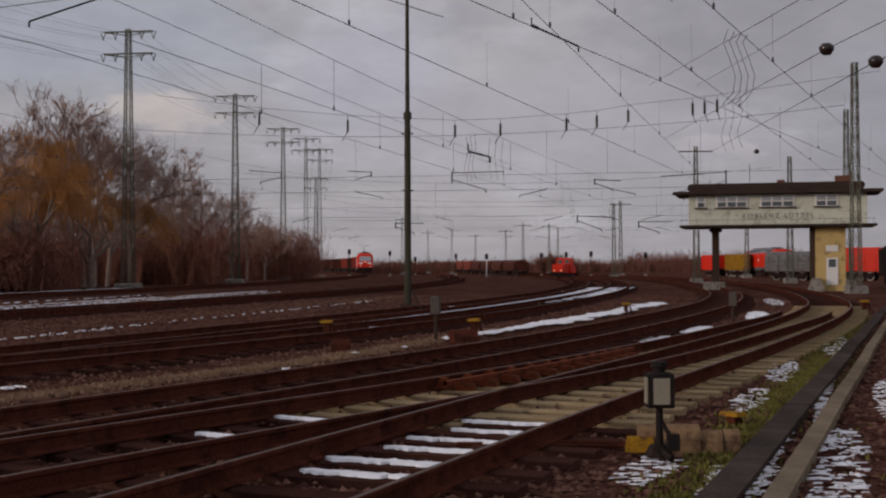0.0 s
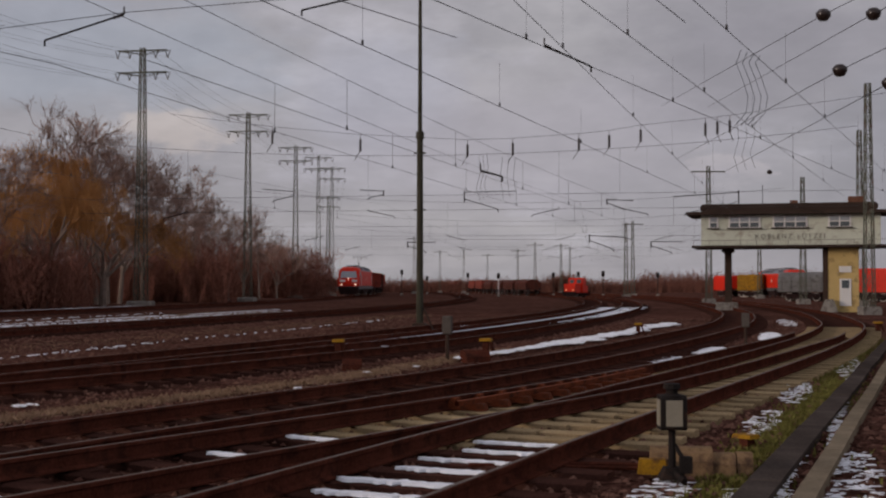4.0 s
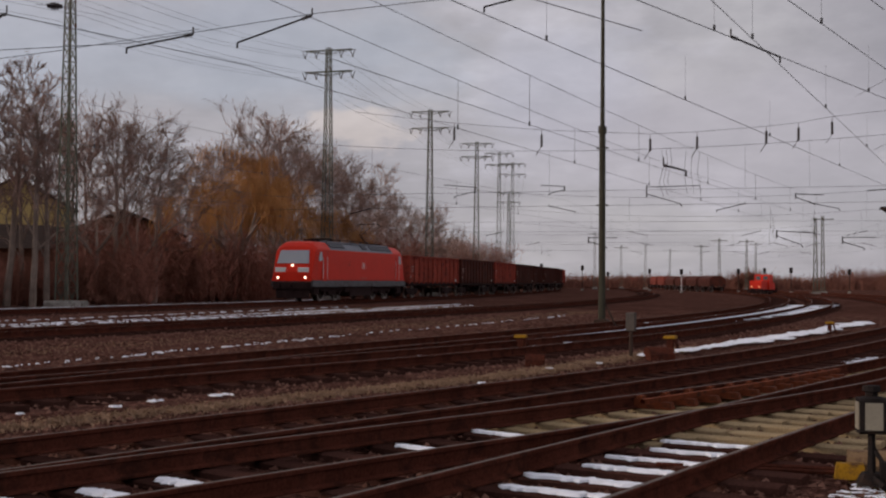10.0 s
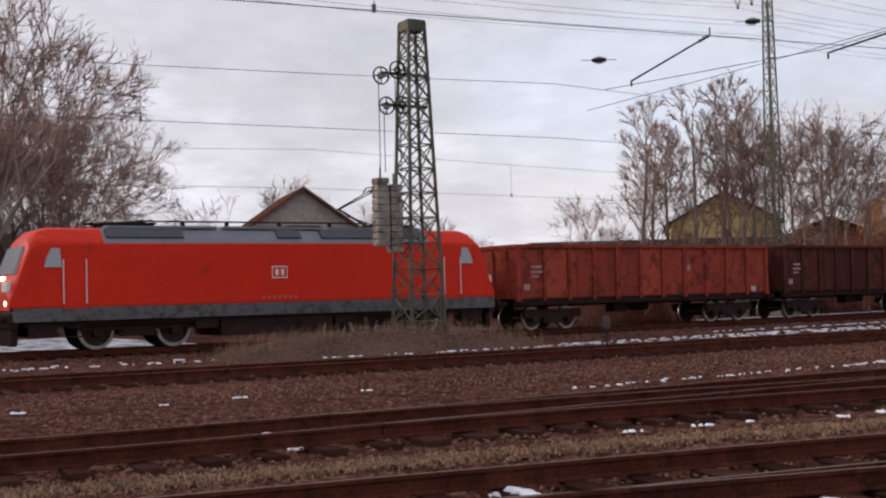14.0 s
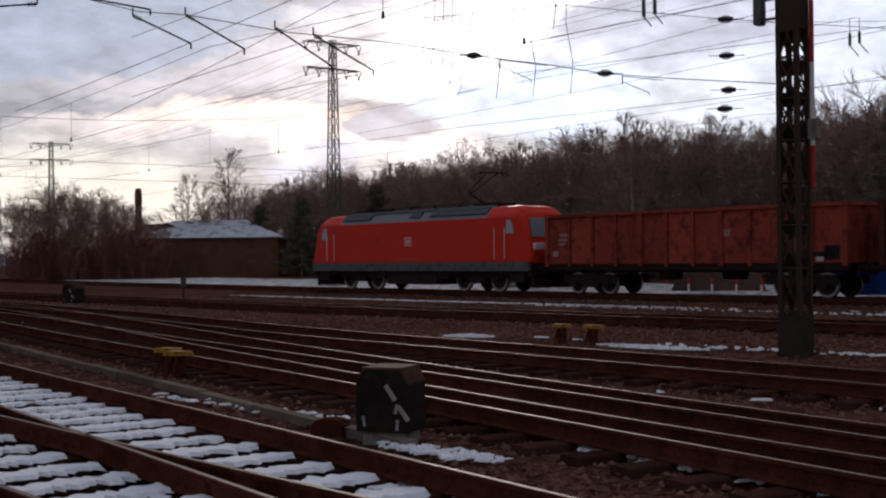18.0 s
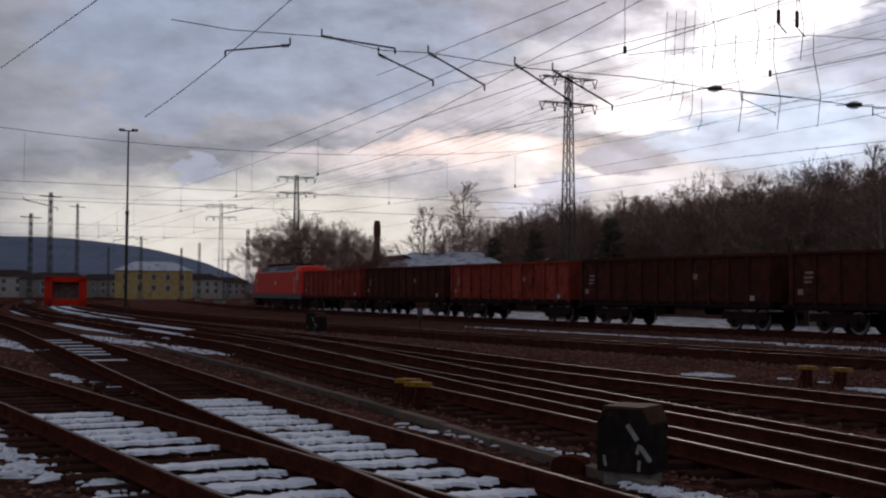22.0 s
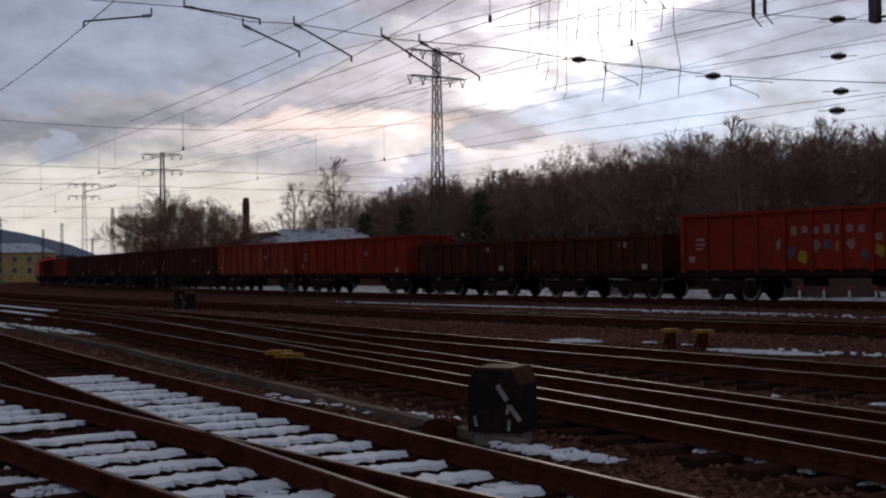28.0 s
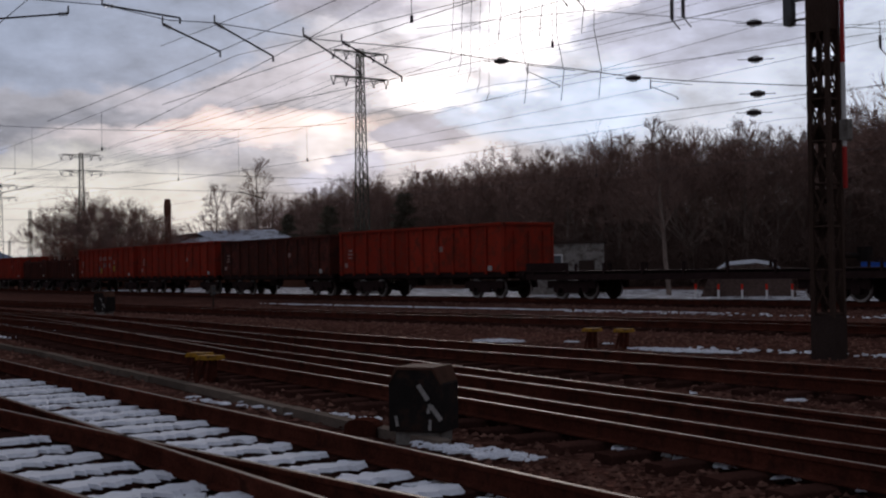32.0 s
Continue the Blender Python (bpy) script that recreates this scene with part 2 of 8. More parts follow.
def mat(name, color, rough=0.8, metal=0.0, vary=0.25, size=1.0, bump=0.0, dirt=None, dirt_amount=0.0, per_object=0.0, emit=0.0, coat=0.0):
    """Noise at two sizes (in metres) round one colour; dirt: a second colour that comes through in stains."""
    if name in MATS:
        return MATS[name]
    ma = MATS[name] = bpy.data.materials.new(name)
    ma.use_nodes = True
    nt = ma.node_tree
    N, L = nt.nodes.new, nt.links.new
    b = nt.nodes["Principled BSDF"]
    b.inputs["Roughness"].default_value, b.inputs["Metallic"].default_value = rough, metal
    b.inputs["Specular IOR Level"].default_value = 0.0 if rough > 0.86 else (0.05 if rough > 0.72 else (0.2 if rough > 0.3 else 0.5))
    if coat:
        b.inputs["Coat Weight"].default_value = coat
    co = N("ShaderNodeTexCoord")
    fine, broad = N("ShaderNodeTexNoise"), N("ShaderNodeTexNoise")
    fine.inputs["Scale"].default_value, broad.inputs["Scale"].default_value = 22.0 / size, 1.4 / size
    fine.inputs["Detail"].default_value, broad.inputs["Detail"].default_value = 4, 5
    for n in (fine, broad):
        L(co.outputs["Object"], n.inputs["Vector"])
    add = N("ShaderNodeMath")
    add.operation = "ADD"
    L(fine.outputs[0], add.inputs[0])
    L(broad.outputs[0], add.inputs[1])
    rng = N("ShaderNodeMapRange")
    rng.inputs["From Min"].default_value, rng.inputs["From Max"].default_value = 0.65, 1.35
    rng.inputs["To Min"].default_value, rng.inputs["To Max"].default_value = 1 - vary, 1 + vary
    L(add.outputs[0], rng.inputs["Value"])
    col = N("ShaderNodeVectorMath")
    col.operation = "SCALE"
    col.inputs[0].default_value = color
    last = rng.outputs[0]
    if per_object:
        info = N("ShaderNodeObjectInfo")
        pr = N("ShaderNodeMapRange")
        pr.inputs["To Min"].default_value, pr.inputs["To Max"].default_value = 1 - per_object, 1 + per_object
        L(info.outputs["Random"], pr.inputs["Value"])
        mu = N("ShaderNodeMath")
        mu.operation = "MULTIPLY"
        L(last, mu.inputs[0])
        L(pr.outputs[0], mu.inputs[1])
        last = mu.outputs[0]
    L(last, col.inputs["Scale"])
    result = col.outputs[0]
    if dirt:
        dn = N("ShaderNodeTexNoise")
        dn.inputs["Scale"].default_value, dn.inputs["Detail"].default_value, dn.inputs["Roughness"].default_value = 2.6 / size, 8, 0.68
        L(co.outputs["Object"], dn.inputs["Vector"])
        dr = N("ShaderNodeMapRange")
        dr.inputs["From Min"].default_value, dr.inputs["From Max"].default_value = 0.62 - 0.3 * dirt_amount, 0.78 - 0.3 * dirt_amount
        L(dn.outputs[0], dr.inputs["Value"])
        mx = N("ShaderNodeMix")
        mx.data_type = "RGBA"
        L(dr.outputs[0], mx.inputs["Factor"])
        L(result, mx.inputs["A"])
        mx.inputs["B"].default_value = (*dirt, 1)
        result = mx.outputs["Result"]
    L(result, b.inputs["Base Color"])
    if bump:
        bp = N("ShaderNodeBump")
        bp.inputs["Strength"].default_value, bp.inputs["Distance"].default_value = bump, 0.02 * size
        L(fine.outputs[0], bp.inputs["Height"])
        L(bp.outputs[0], b.inputs["Normal"])
    if emit:
        b.inputs["Emission Color"].default_value = (*color, 1)
        b.inputs["Emission Strength"].default_value = emit
    return ma


def ballast(name, dark, light, stone):
    """Broken stone: cells of `stone` metres, each with its own shade, proud of the joints; broad stains over them."""
    ma = bpy.data.materials.new(name)
    ma.use_nodes = True
    nt = ma.node_tree
    N, L = nt.nodes.new, nt.links.new
    b = nt.nodes["Principled BSDF"]
    b.inputs["Roughness"].default_value, b.inputs["Specular IOR Level"].default_value = 1.0, 0.0
    co, cells, cover, broad = N("ShaderNodeTexCoord"), N("ShaderNodeTexVoronoi"), N("ShaderNodeTexNoise"), N("ShaderNodeTexNoise")
    cells.inputs["Scale"].default_value, cells.inputs["Randomness"].default_value = 1 / stone, 1.0
    cover.inputs["Scale"].default_value, cover.inputs["Detail"].default_value = 2.3, 8
    broad.inputs["Scale"].default_value, broad.inputs["Detail"].default_value = 0.22, 6
    for n in (cells, cover, broad):
        L(co.outputs["Object"], n.inputs["Vector"])
    ramp = N("ShaderNodeValToRGB")
    ramp.color_ramp.elements[0].color, ramp.color_ramp.elements[1].color = (*dark, 1), (*light, 1)
    L(cells.outputs["Color"], ramp.inputs[0])

    def shade(colour, fac, lo, hi):
        r, s = N("ShaderNodeMapRange"), N("ShaderNodeVectorMath")
        r.inputs["From Min"].default_value, r.inputs["From Max"].default_value = 0.3, 0.7
        r.inputs["To Min"].default_value, r.inputs["To Max"].default_value = lo, hi
        L(fac, r.inputs["Value"])
        s.operation = "SCALE"
        L(colour, s.inputs[0])
        L(r.outputs[0], s.inputs["Scale"])
        return s.outputs[0]
    colour = shade(shade(ramp.outputs[0], cover.outputs[0], 0.55, 1.4), broad.outputs[0], 0.7, 1.3)
    L(colour, b.inputs["Base Color"])
    bump = N("ShaderNodeBump")
    bump.invert = True
    bump.inputs["Strength"].default_value, bump.inputs["Distance"].default_value = 1.0, stone * 1.1
    L(cells.outputs["Distance"], bump.inputs["Height"])
    L(bump.outputs[0], b.inputs["Normal"])
    return ma


M_BALLAST = ballast("ballast", (0.042, 0.017, 0.013), (0.180, 0.085, 0.064), 0.075)
M_RAIL = mat("rusty_rail", (0.092, 0.029, 0.019), 0.88, 0.0, vary=0.45, size=0.6, bump=0.3, dirt=(0.046, 0.018, 0.013), dirt_amount=0.45)
M_RAILHEAD = mat("polished_rail_head", (0.135, 0.100, 0.080), 0.62, 0.7, vary=0.3, size=0.5)
M_SLEEPER = mat("tarred_sleeper", (0.060, 0.027, 0.021), 0.9, vary=0.4, size=0.5, bump=0.6, per_object=0.3)
M_CONCRETE_SLEEPER = mat("pale_timber_sleeper", (0.34, 0.25, 0.145), 0.9, vary=0.3, size=0.5, bump=0.4, per_object=0.22)
M_SNOW = mat("old_snow", (0.84, 0.87, 0.93), 0.75, vary=0.10, size=0.3, bump=0.5, dirt=(0.38, 0.35, 0.34), dirt_amount=0.1)
M_GRASS_DRY = mat("dry_grass", (0.34, 0.225, 0.15), 0.95, vary=0.4, size=0.5, bump=0.5, per_object=0.2)
M_GRASS = mat("moss_and_grass", (0.16, 0.15, 0.045), 0.95, vary=0.5, size=0.4, bump=0.5)
M_MAST = mat("green_grey_mast_steel", (0.115, 0.125, 0.10), 0.75, 0.2, vary=0.3, size=0.8, dirt=(0.11, 0.06, 0.04), dirt_amount=0.4)
M_MASTRUST = mat("rusty_mast_steel", (0.07, 0.045, 0.035), 0.8, 0.3, vary=0.3, size=0.8)
M_WIRE = mat("weathered_wire", (0.06, 0.06, 0.065), 0.6, 0.3, vary=0.1)
M_INSUL = mat("brown_glazed_insulator", (0.03, 0.02, 0.018), 0.3, vary=0.2, size=0.2)
M_RED = mat("traffic_red_paint", (0.68, 0.026, 0.008), 0.5, vary=0.08, size=2.0, dirt=(0.42, 0.022, 0.010), dirt_amount=0.12)
M_GREYBAND = mat("slate_grey_paint", (0.115, 0.118, 0.125), 0.6, vary=0.2, size=1.0, dirt=(0.06, 0.045, 0.04), dirt_amount=0.5)
M_ROOF = mat("roof_grey", (0.20, 0.21, 0.24), 0.6, vary=0.15, size=1.0)
M_UNDER = mat("grimy_underframe", (0.036, 0.021, 0.02), 0.85, vary=0.35, size=0.5)
M_WHEEL = mat("wheel_steel", (0.055, 0.042, 0.036), 0.75, 0.2, vary=0.3, size=0.4)
M_TYRE = mat("bright_wheel_rim", (0.33, 0.30, 0.28), 0.45, 0.6, vary=0.4, size=0.4)
M_GLASS = mat("dark_cab_glass", (0.10, 0.12, 0.13), 0.12, vary=0.1)
M_WHITE = mat("white_paint", (0.75, 0.74, 0.72), 0.5, vary=0.06)
M_LAMP = mat("lit_headlamp", (1.0, 0.88, 0.66), 0.3, vary=0.0, emit=1.3)
M_LAMPRED = mat("warm_lamp", (1.0, 0.5, 0.25), 0.3, vary=0.0, emit=0.25)
M_YELLOW = mat("worn_yellow_paint", (0.36, 0.185, 0.018), 0.8, vary=0.3, size=0.4, dirt=(0.11, 0.055, 0.028), dirt_amount=0.5)
M_BLACK = mat("black_paint", (0.022, 0.018, 0.017), 0.8, vary=0.35, size=0.4, dirt=(0.05, 0.028, 0.02), dirt_amount=0.35)
M_CONCRETE = mat("weathered_concrete", (0.28, 0.26, 0.235), 0.9, vary=0.25, size=0.8, bump=0.4, dirt=(0.12, 0.10, 0.085), dirt_amount=0.5)
M_BARK = mat("bark", (0.24, 0.185, 0.155), 0.95, vary=0.4, size=0.7)
M_TWIG = mat("bare_twigs", (0.30, 0.20, 0.165), 0.95, vary=0.3, size=2.0, per_object=0.3)
M_WILLOW = mat("golden_willow_twigs", (0.39, 0.19, 0.075), 0.95, vary=0.4, size=2.0)
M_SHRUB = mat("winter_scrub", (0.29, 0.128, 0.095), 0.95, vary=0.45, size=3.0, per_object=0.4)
# the scrub again in a darker, greyer colour, for slope and heap
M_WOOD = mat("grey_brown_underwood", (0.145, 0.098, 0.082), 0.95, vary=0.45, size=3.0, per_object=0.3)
M_PINE = mat("pine_needles", (0.13, 0.115, 0.085), 0.95, vary=0.5, size=1.0, per_object=0.25)
M_EARTH = mat("leaf_litter", (0.115, 0.07, 0.054), 0.95, vary=0.45, size=3.0, bump=0.5)
M_CREAM = mat("cream_render", (0.59, 0.62, 0.52), 0.9, vary=0.12, size=1.5, dirt=(0.36, 0.33, 0.27), dirt_amount=0.35)
M_OCHRE = mat("ochre_render", (0.58, 0.42, 0.18), 0.9, vary=0.15, size=1.5, dirt=(0.2, 0.14, 0.07), dirt_amount=0.3)
M_BROWNROOF = mat("brown_eaves", (0.05, 0.034, 0.028), 0.85, vary=0.25, size=1.0)
M_PANE = mat("window_glass", (0.35, 0.38, 0.42), 0.1, vary=0.05)
M_BRICK = mat("dull_brick", (0.16, 0.075, 0.05), 0.9, vary=0.3, size=1.5, bump=0.3)
M_BLUE = mat("blue_paint", (0.02, 0.09, 0.42), 0.5, vary=0.15, size=0.8)
# blue distance haze is put into the hill's own colour
M_HILL = mat("haze_coloured_hill", (0.17, 0.20, 0.27), 1.0, vary=0.2, size=120.0)
M_TOWN = mat("far_facade", (0.36, 0.33, 0.30), 0.9, vary=0.3, size=6.0, per_object=0.3)
M_WAGON = [
    mat("wagon_rust_red", (0.31, 0.055, 0.037), 0.78, vary=0.22, size=1.5, dirt=(0.12, 0.032, 0.024), dirt_amount=0.42),
    mat("wagon_dark_brown", (0.10, 0.03, 0.021), 0.8, vary=0.25, size=1.5, dirt=(0.06, 0.025, 0.02), dirt_amount=0.6),
    mat("wagon_signal_red", (0.31, 0.034, 0.018), 0.78, vary=0.2, size=1.5, dirt=(0.17, 0.035, 0.022), dirt_amount=0.5),
]


# ---------------------------------------------------------------- mesh helper
class Mesh:
    """Collects vertices and faces; obj() links them as one mesh object."""

    def __init__(self):
        self.v, self.f, self.mi = [], [], []

    def add(self, verts, faces, slot=0):
        k = len(self.v)
        self.v.extend(tuple(p) for p in verts)
        self.f.extend(tuple(i + k for i in f) for f in faces)
        self.mi.extend([slot] * len(faces))
        return self

    def box(self, c, s, m=None, slot=0, taper=1.0, bevel=0.0):
        x, y, z = (a / 2 for a in s)
        if bevel:
            b = min(bevel, x * 0.8, y * 0.8, z * 0.8)
            pr = [(-x + b, -z), (x - b, -z), (x, -z + b), (x, z - b), (x - b, z), (-x + b, z), (-x, z - b), (-x, -z + b)]
            pts = [Vector((px + c[0], c[1] - y, pz + c[2])) for px, pz in pr] + [Vector((px + c[0], c[1] + y, pz + c[2])) for px, pz in pr]
            fs = [tuple(range(8)), tuple(range(15, 7, -1))] + [(i, i + 8, (i + 1) % 8 + 8, (i + 1) % 8) for i in range(8)]
        else:
            pts = [Vector((sx * x * (taper if sz > 0 else 1) + c[0], sy * y * (taper if sz > 0 else 1) + c[1], sz * z + c[2])) for sz in (-1, 1) for sy in (-1, 1) for sx in (-1, 1)]
            fs = [(0, 2, 3, 1), (4, 5, 7, 6), (0, 1, 5, 4), (2, 6, 7, 3), (0, 4, 6, 2), (1, 3, 7, 5)]
        if m:
            pts = [m @ p for p in pts]
        return self.add(pts, fs, slot)

    def tube(self, p, q, r, r2=None, n=6, slot=0, caps=True):
        p, q = Vector(p), Vector(q)
        d = (q - p)
        if d.length < 1e-6:
            return self
        a = d.orthogonal().normalized()
        b = d.normalized().cross(a)
        r2 = r if r2 is None else r2
        ring = [(math.cos(2 * math.pi * i / n), math.sin(2 * math.pi * i / n)) for i in range(n)]
        pts = [p + (a * c + b * s) * r for c, s in ring] + [q + (a * c + b * s) * r2 for c, s in ring]
        fs = [(i, (i + 1) % n, (i + 1) % n + n, i + n) for i in range(n)]
        if caps:
            fs += [tuple(range(n - 1, -1, -1)), tuple(range(n, 2 * n))]
        return self.add(pts, fs, slot)

    def line(self, pts, r, n=4, slot=0):
        for p, q in zip(pts, pts[1:]):
            self.tube(p, q, r, n=n, slot=slot, caps=False)
        return self

    def prism(self, outline, y0, y1, slot=0, m=None):
        """outline in x, z, pushed along y."""
        n = len(outline)
        pts = [Vector((x, y0, z)) for x, z in outline] + [Vector((x, y1, z)) for x, z in outline]
        if m:
            pts = [m @ p for p in pts]
        fs = [tuple(range(n)), tuple(range(2 * n - 1, n - 1, -1))] + [(i, i + n, (i + 1) % n + n, (i + 1) % n) for i in range(n)]
        return self.add(pts, fs, slot)

    def lathe(self, prof, n=12, c=(0, 0, 0), slot=0):
        k = len(prof)
        pts = [(c[0] + r * math.cos(2 * math.pi * j / n), c[1] + r * math.sin(2 * math.pi * j / n), c[2] + z) for j in range(n) for r, z in prof]
        fs = [(j * k + i, (j + 1) % n * k + i, (j + 1) % n * k + i + 1, j * k + i + 1) for j in range(n) for i in range(k - 1)]
        return self.add(pts, fs, slot)

    def obj(self, name, mats, parent=None, label="", m=None, smooth=False):
        me = bpy.data.meshes.new(name)
        me.from_pydata(self.v, [], self.f)
        mats = mats if isinstance(mats, (list, tuple)) else [mats]
        for a in mats:
            me.materials.append(a)
        if len(mats) > 1:
            me.polygons.foreach_set("material_index", self.mi)
        if smooth:
            me.polygons.foreach_set("use_smooth", [True] * len(self.f))
        me.update()
        ob = new(name, me)
        if parent:
            ob.parent = parent
        if m is not None:
            ob.matrix_basis = m
        if label:
            ob["label"] = label
        return ob


def thing(name, m, label, category, group="", kind=""):
    ob = new(name)
    ob.empty_display_size = 0.2
    ob.matrix_basis = m
    return tagged(ob, label, category, group, kind)


# ---------------------------------------------------------------- plan: all tracks lie round one centre
CENTRE, R0, PHI0, RAIL = Vector((-419.1, 155.6, 0)), 406.3, math.atan2(-119.67, 388.26), 0.17


FAR = [(-330, 22.0), (-258, 11.6), (-220, 6.2), (-180, 2.4), (-140, 0.3), (-110, 0.0), (120, 0.0), (150, 0.1), (180, 1.6), (220, 5.3), (260, 10.9), (300, 18.5), (340, 28.0)]
MAIN = [(-110, -2.3), (-60, -2.2), (-20, -1.4), (0, -0.9), (20, -0.6), (40, -0.8), (60, -1.3), (80, -1.9), (100, -2.2), (130, -1.7), (150, -0.6)]


def curve_n(pts, s):
    """Lateral place at s, from (s, n) pairs."""
    if s <= pts[0][0]:
        return pts[0][1]
    for (a, b), (c, d) in zip(pts, pts[1:]):
        if s <= c:
            return b + (d - b) * (s - a) / (c - a)
    return pts[-1][1]


def W(s, n, z=0.0):
    """s metres along the main track in the train's way, n metres from it towards the camera, z up."""
    a, n = PHI0 - s / R0, n + curve_n(FAR, s)
    return Vector((CENTRE.x + (R0 + n) * math.cos(a), CENTRE.y + (R0 + n) * math.sin(a), z))


def heading(s):
    a = PHI0 - s / R0
    return math.degrees(math.atan2(-math.cos(a), math.sin(a)))


def at(s, n, z=0.0, turn=0.0):
    p = W(s, n, z)
    return pose(p.x, p.y, p.z, 0, 0, heading(s) + turn)


def az(deg, dist, z=0.0):
    """A place by its bearing from the camera, to the left of +y."""
    return Vector((-math.sin(radians(deg)) * dist, math.cos(radians(deg)) * dist, z))


def smooth_n(pts, s, w=4.0):
    return sum(curve_n(pts, s + k * w / 3) for k in range(-3, 4)) / 7


# ---------------------------------------------------------------- ground
def build_ground():
    k = 150
    us = [math.copysign(abs(i / k) ** 2.6, i) * 3000 + i * 0.22 for i in range(-k, k + 1)]
    me = Mesh()
    n = len(us)
    for y in us:
        for x in us:
            d = math.hypot(x, y)
            z = -0.085 + 0.018 * (noise.noise(Vector((x * 0.35, y * 0.35, 0))) + 0.5 * noise.noise(Vector((x * 1.3, y * 1.3, 5)))) * max(0.0, 1 - d / 160)
            me.v.append((x, y - 0.0, z))
    for j in range(n - 1):
        for i in range(n - 1):
            me.f.append((j * n + i, j * n + i + 1, (j + 1) * n + i + 1, (j + 1) * n + i))
            me.mi.append(0)
    ob = me.obj("ground", M_BALLAST, smooth=True)
    tagged(ob, "brown stone ballast and cinders of a railway yard", "ground", kind="structure")


build_ground()

# ---------------------------------------------------------------- tracks: (s, n) of each centre line
MAIN_ENDS = [(-330, 6.3), (-300, 3.4), (-260, 1.7), (-230, 1.6), (-210, 1.5), (-190, 1.0), (-170, 0.2), (-140, -1.4)] + MAIN + [(330, 0.0)]
TRACKS = {
    "main": MAIN_ENDS,
    "second": [(-340, 14.2), (340, 14.2)],
    "third": [(-340, 27.6), (-40, 27.4), (-20, 27.0), (-8, 26.65), (5, 26.3), (13, 26.5), (17, 26.95), (21.5, 27.2), (25, 26.75), (28, 26.25), (31.5, 25.75), (35, 25.1), (39.4, 24.65), (43.4, 24.05), (49.4, 22.6), (60, 21.2), (75, 20.2), (110, 18.5), (340, 18.0)],
    "third_branch": [(-340, 31.2), (-60, 30.6), (-10, 29.6), (-3, 29.15), (0, 28.9), (4.5, 28.35), (7, 27.95), (9, 27.65), (11, 27.2), (13, 26.8), (17, 26.95)],
    "fourth": [(-340, 34.8), (-60, 36.4), (-40, 37.0), (-24, 36.8), (-16, 36.2), (-3, 35.1), (3.5, 34.4), (7, 33.85), (10, 33.45), (13.2, 32.9), (16.5, 32.35), (22, 31.95), (24, 31.73), (26, 31.37), (27.7, 30.97), (29, 30.56), (31, 29.95), (33, 29.35), (34.5, 29.02), (37, 28.3), (40, 27.4), (43.5, 26.4), (47.3, 25.3), (53, 23.7), (60, 22.2), (68, 21.0)],
    "fifth": [(-14, 39.9), (-8, 38.9), (0, 37.75), (4, 37.15), (9, 36.15), (10.2, 35.75), (12, 35.12), (13.9, 34.68), (15.5, 34.27), (17, 33.95), (22, 33.08), (24.9, 32.3), (26.5, 31.87), (28.4, 31.27), (30.6, 30.63), (32.3, 30.2), (34.5, 29.65), (36.4, 29.22), (38.3, 28.72), (41.5, 28.05), (45, 27.4), (48.4, 26.55), (55.8, 24.95), (75, 23.4), (110, 22.3), (340, 22.0)],
    "sixth": [(-340, 39.5), (-60, 41.0), (-40, 41.2), (-22, 40.9), (-12, 40.0), (0, 38.52), (4.5, 37.88), (8, 37.5), (10.2, 37.22), (13, 36.97), (16, 36.77), (22, 36.5), (27, 36.25), (30.5, 36.02), (32.4, 35.84), (34, 35.77), (36.2, 35.63), (39, 35.4), (42, 35.28), (46.6, 35.1), (60, 34.5), (110, 33.0), (340, 32.0)],
    "seventh": [(19, 36.62), (22.5, 36.35), (25.5, 35.72), (27.5, 35.28), (29.5, 34.85), (30.8, 34.58), (32.4, 34.25), (35.6, 33.7), (38.5, 33.15), (41.3, 32.6), (46.2, 31.65), (55, 30.15), (71, 28.05), (110, 26.0), (340, 25.0)],
}


def rail_mesh(pts, side, s0, s1):
    prof = [(-0.075, 0), (0.075, 0), (0.075, 0.015), (0.012, 0.03), (0.012, 0.125), (0.036, 0.135), (0.036, 0.165), (0.021, 0.17), (-0.021, 0.17), (-0.036, 0.165), (-0.036, 0.135), (-0.012, 0.125), (-0.012, 0.03), (-0.075, 0.015)]
    me, ss, s = Mesh(), [], s0
    while s < s1:
        ss.append(s)
        s += 1.2 if -30 < s < 70 else 6.0
    ss.append(s1)
    k = len(prof)
    for s in ss:
        n = smooth_n(pts, s)
        t = (W(s + 0.2, smooth_n(pts, s + 0.2)) - W(s - 0.2, smooth_n(pts, s - 0.2))).normalized()
        right, p = Vector((t.y, -t.x, 0)), W(s, n)
        for a, z in prof:
            me.v.append(tuple(p + right * (a + side * 0.7535) + Vector((0, 0, z))))
    for j in range(len(ss) - 1):
        for i in range(k):
            me.f.append((j * k + i, j * k + (i + 1) % k, (j + 1) * k + (i + 1) % k, (j + 1) * k + i))
            me.mi.append(1 if i == 7 else 0)
    me.f += [tuple(range(k)), tuple(range(len(me.v) - k, len(me.v)))[::-1]]
    me.mi += [0, 0]
    return me


NEAR_SLEEPERS = {"fourth": (6, 34), "fifth": (4, 34), "sixth": (2, 46), "seventh": (27, 46), "third": (14, 34)}
SNOWY = {"fifth": [(11.6, 18, 0.6)], "sixth": [(11.4, 18, 0.9), (26, 38.6, 0.97), (44, 60, 0.5)], "seventh": [(27.3, 39.6, 0.97), (48, 66, 0.4)], "fourth": [(14, 20, 0.12)], "third": [(10, 24, 0.3)], "third_branch": [(-8, 12, 0.45)]}
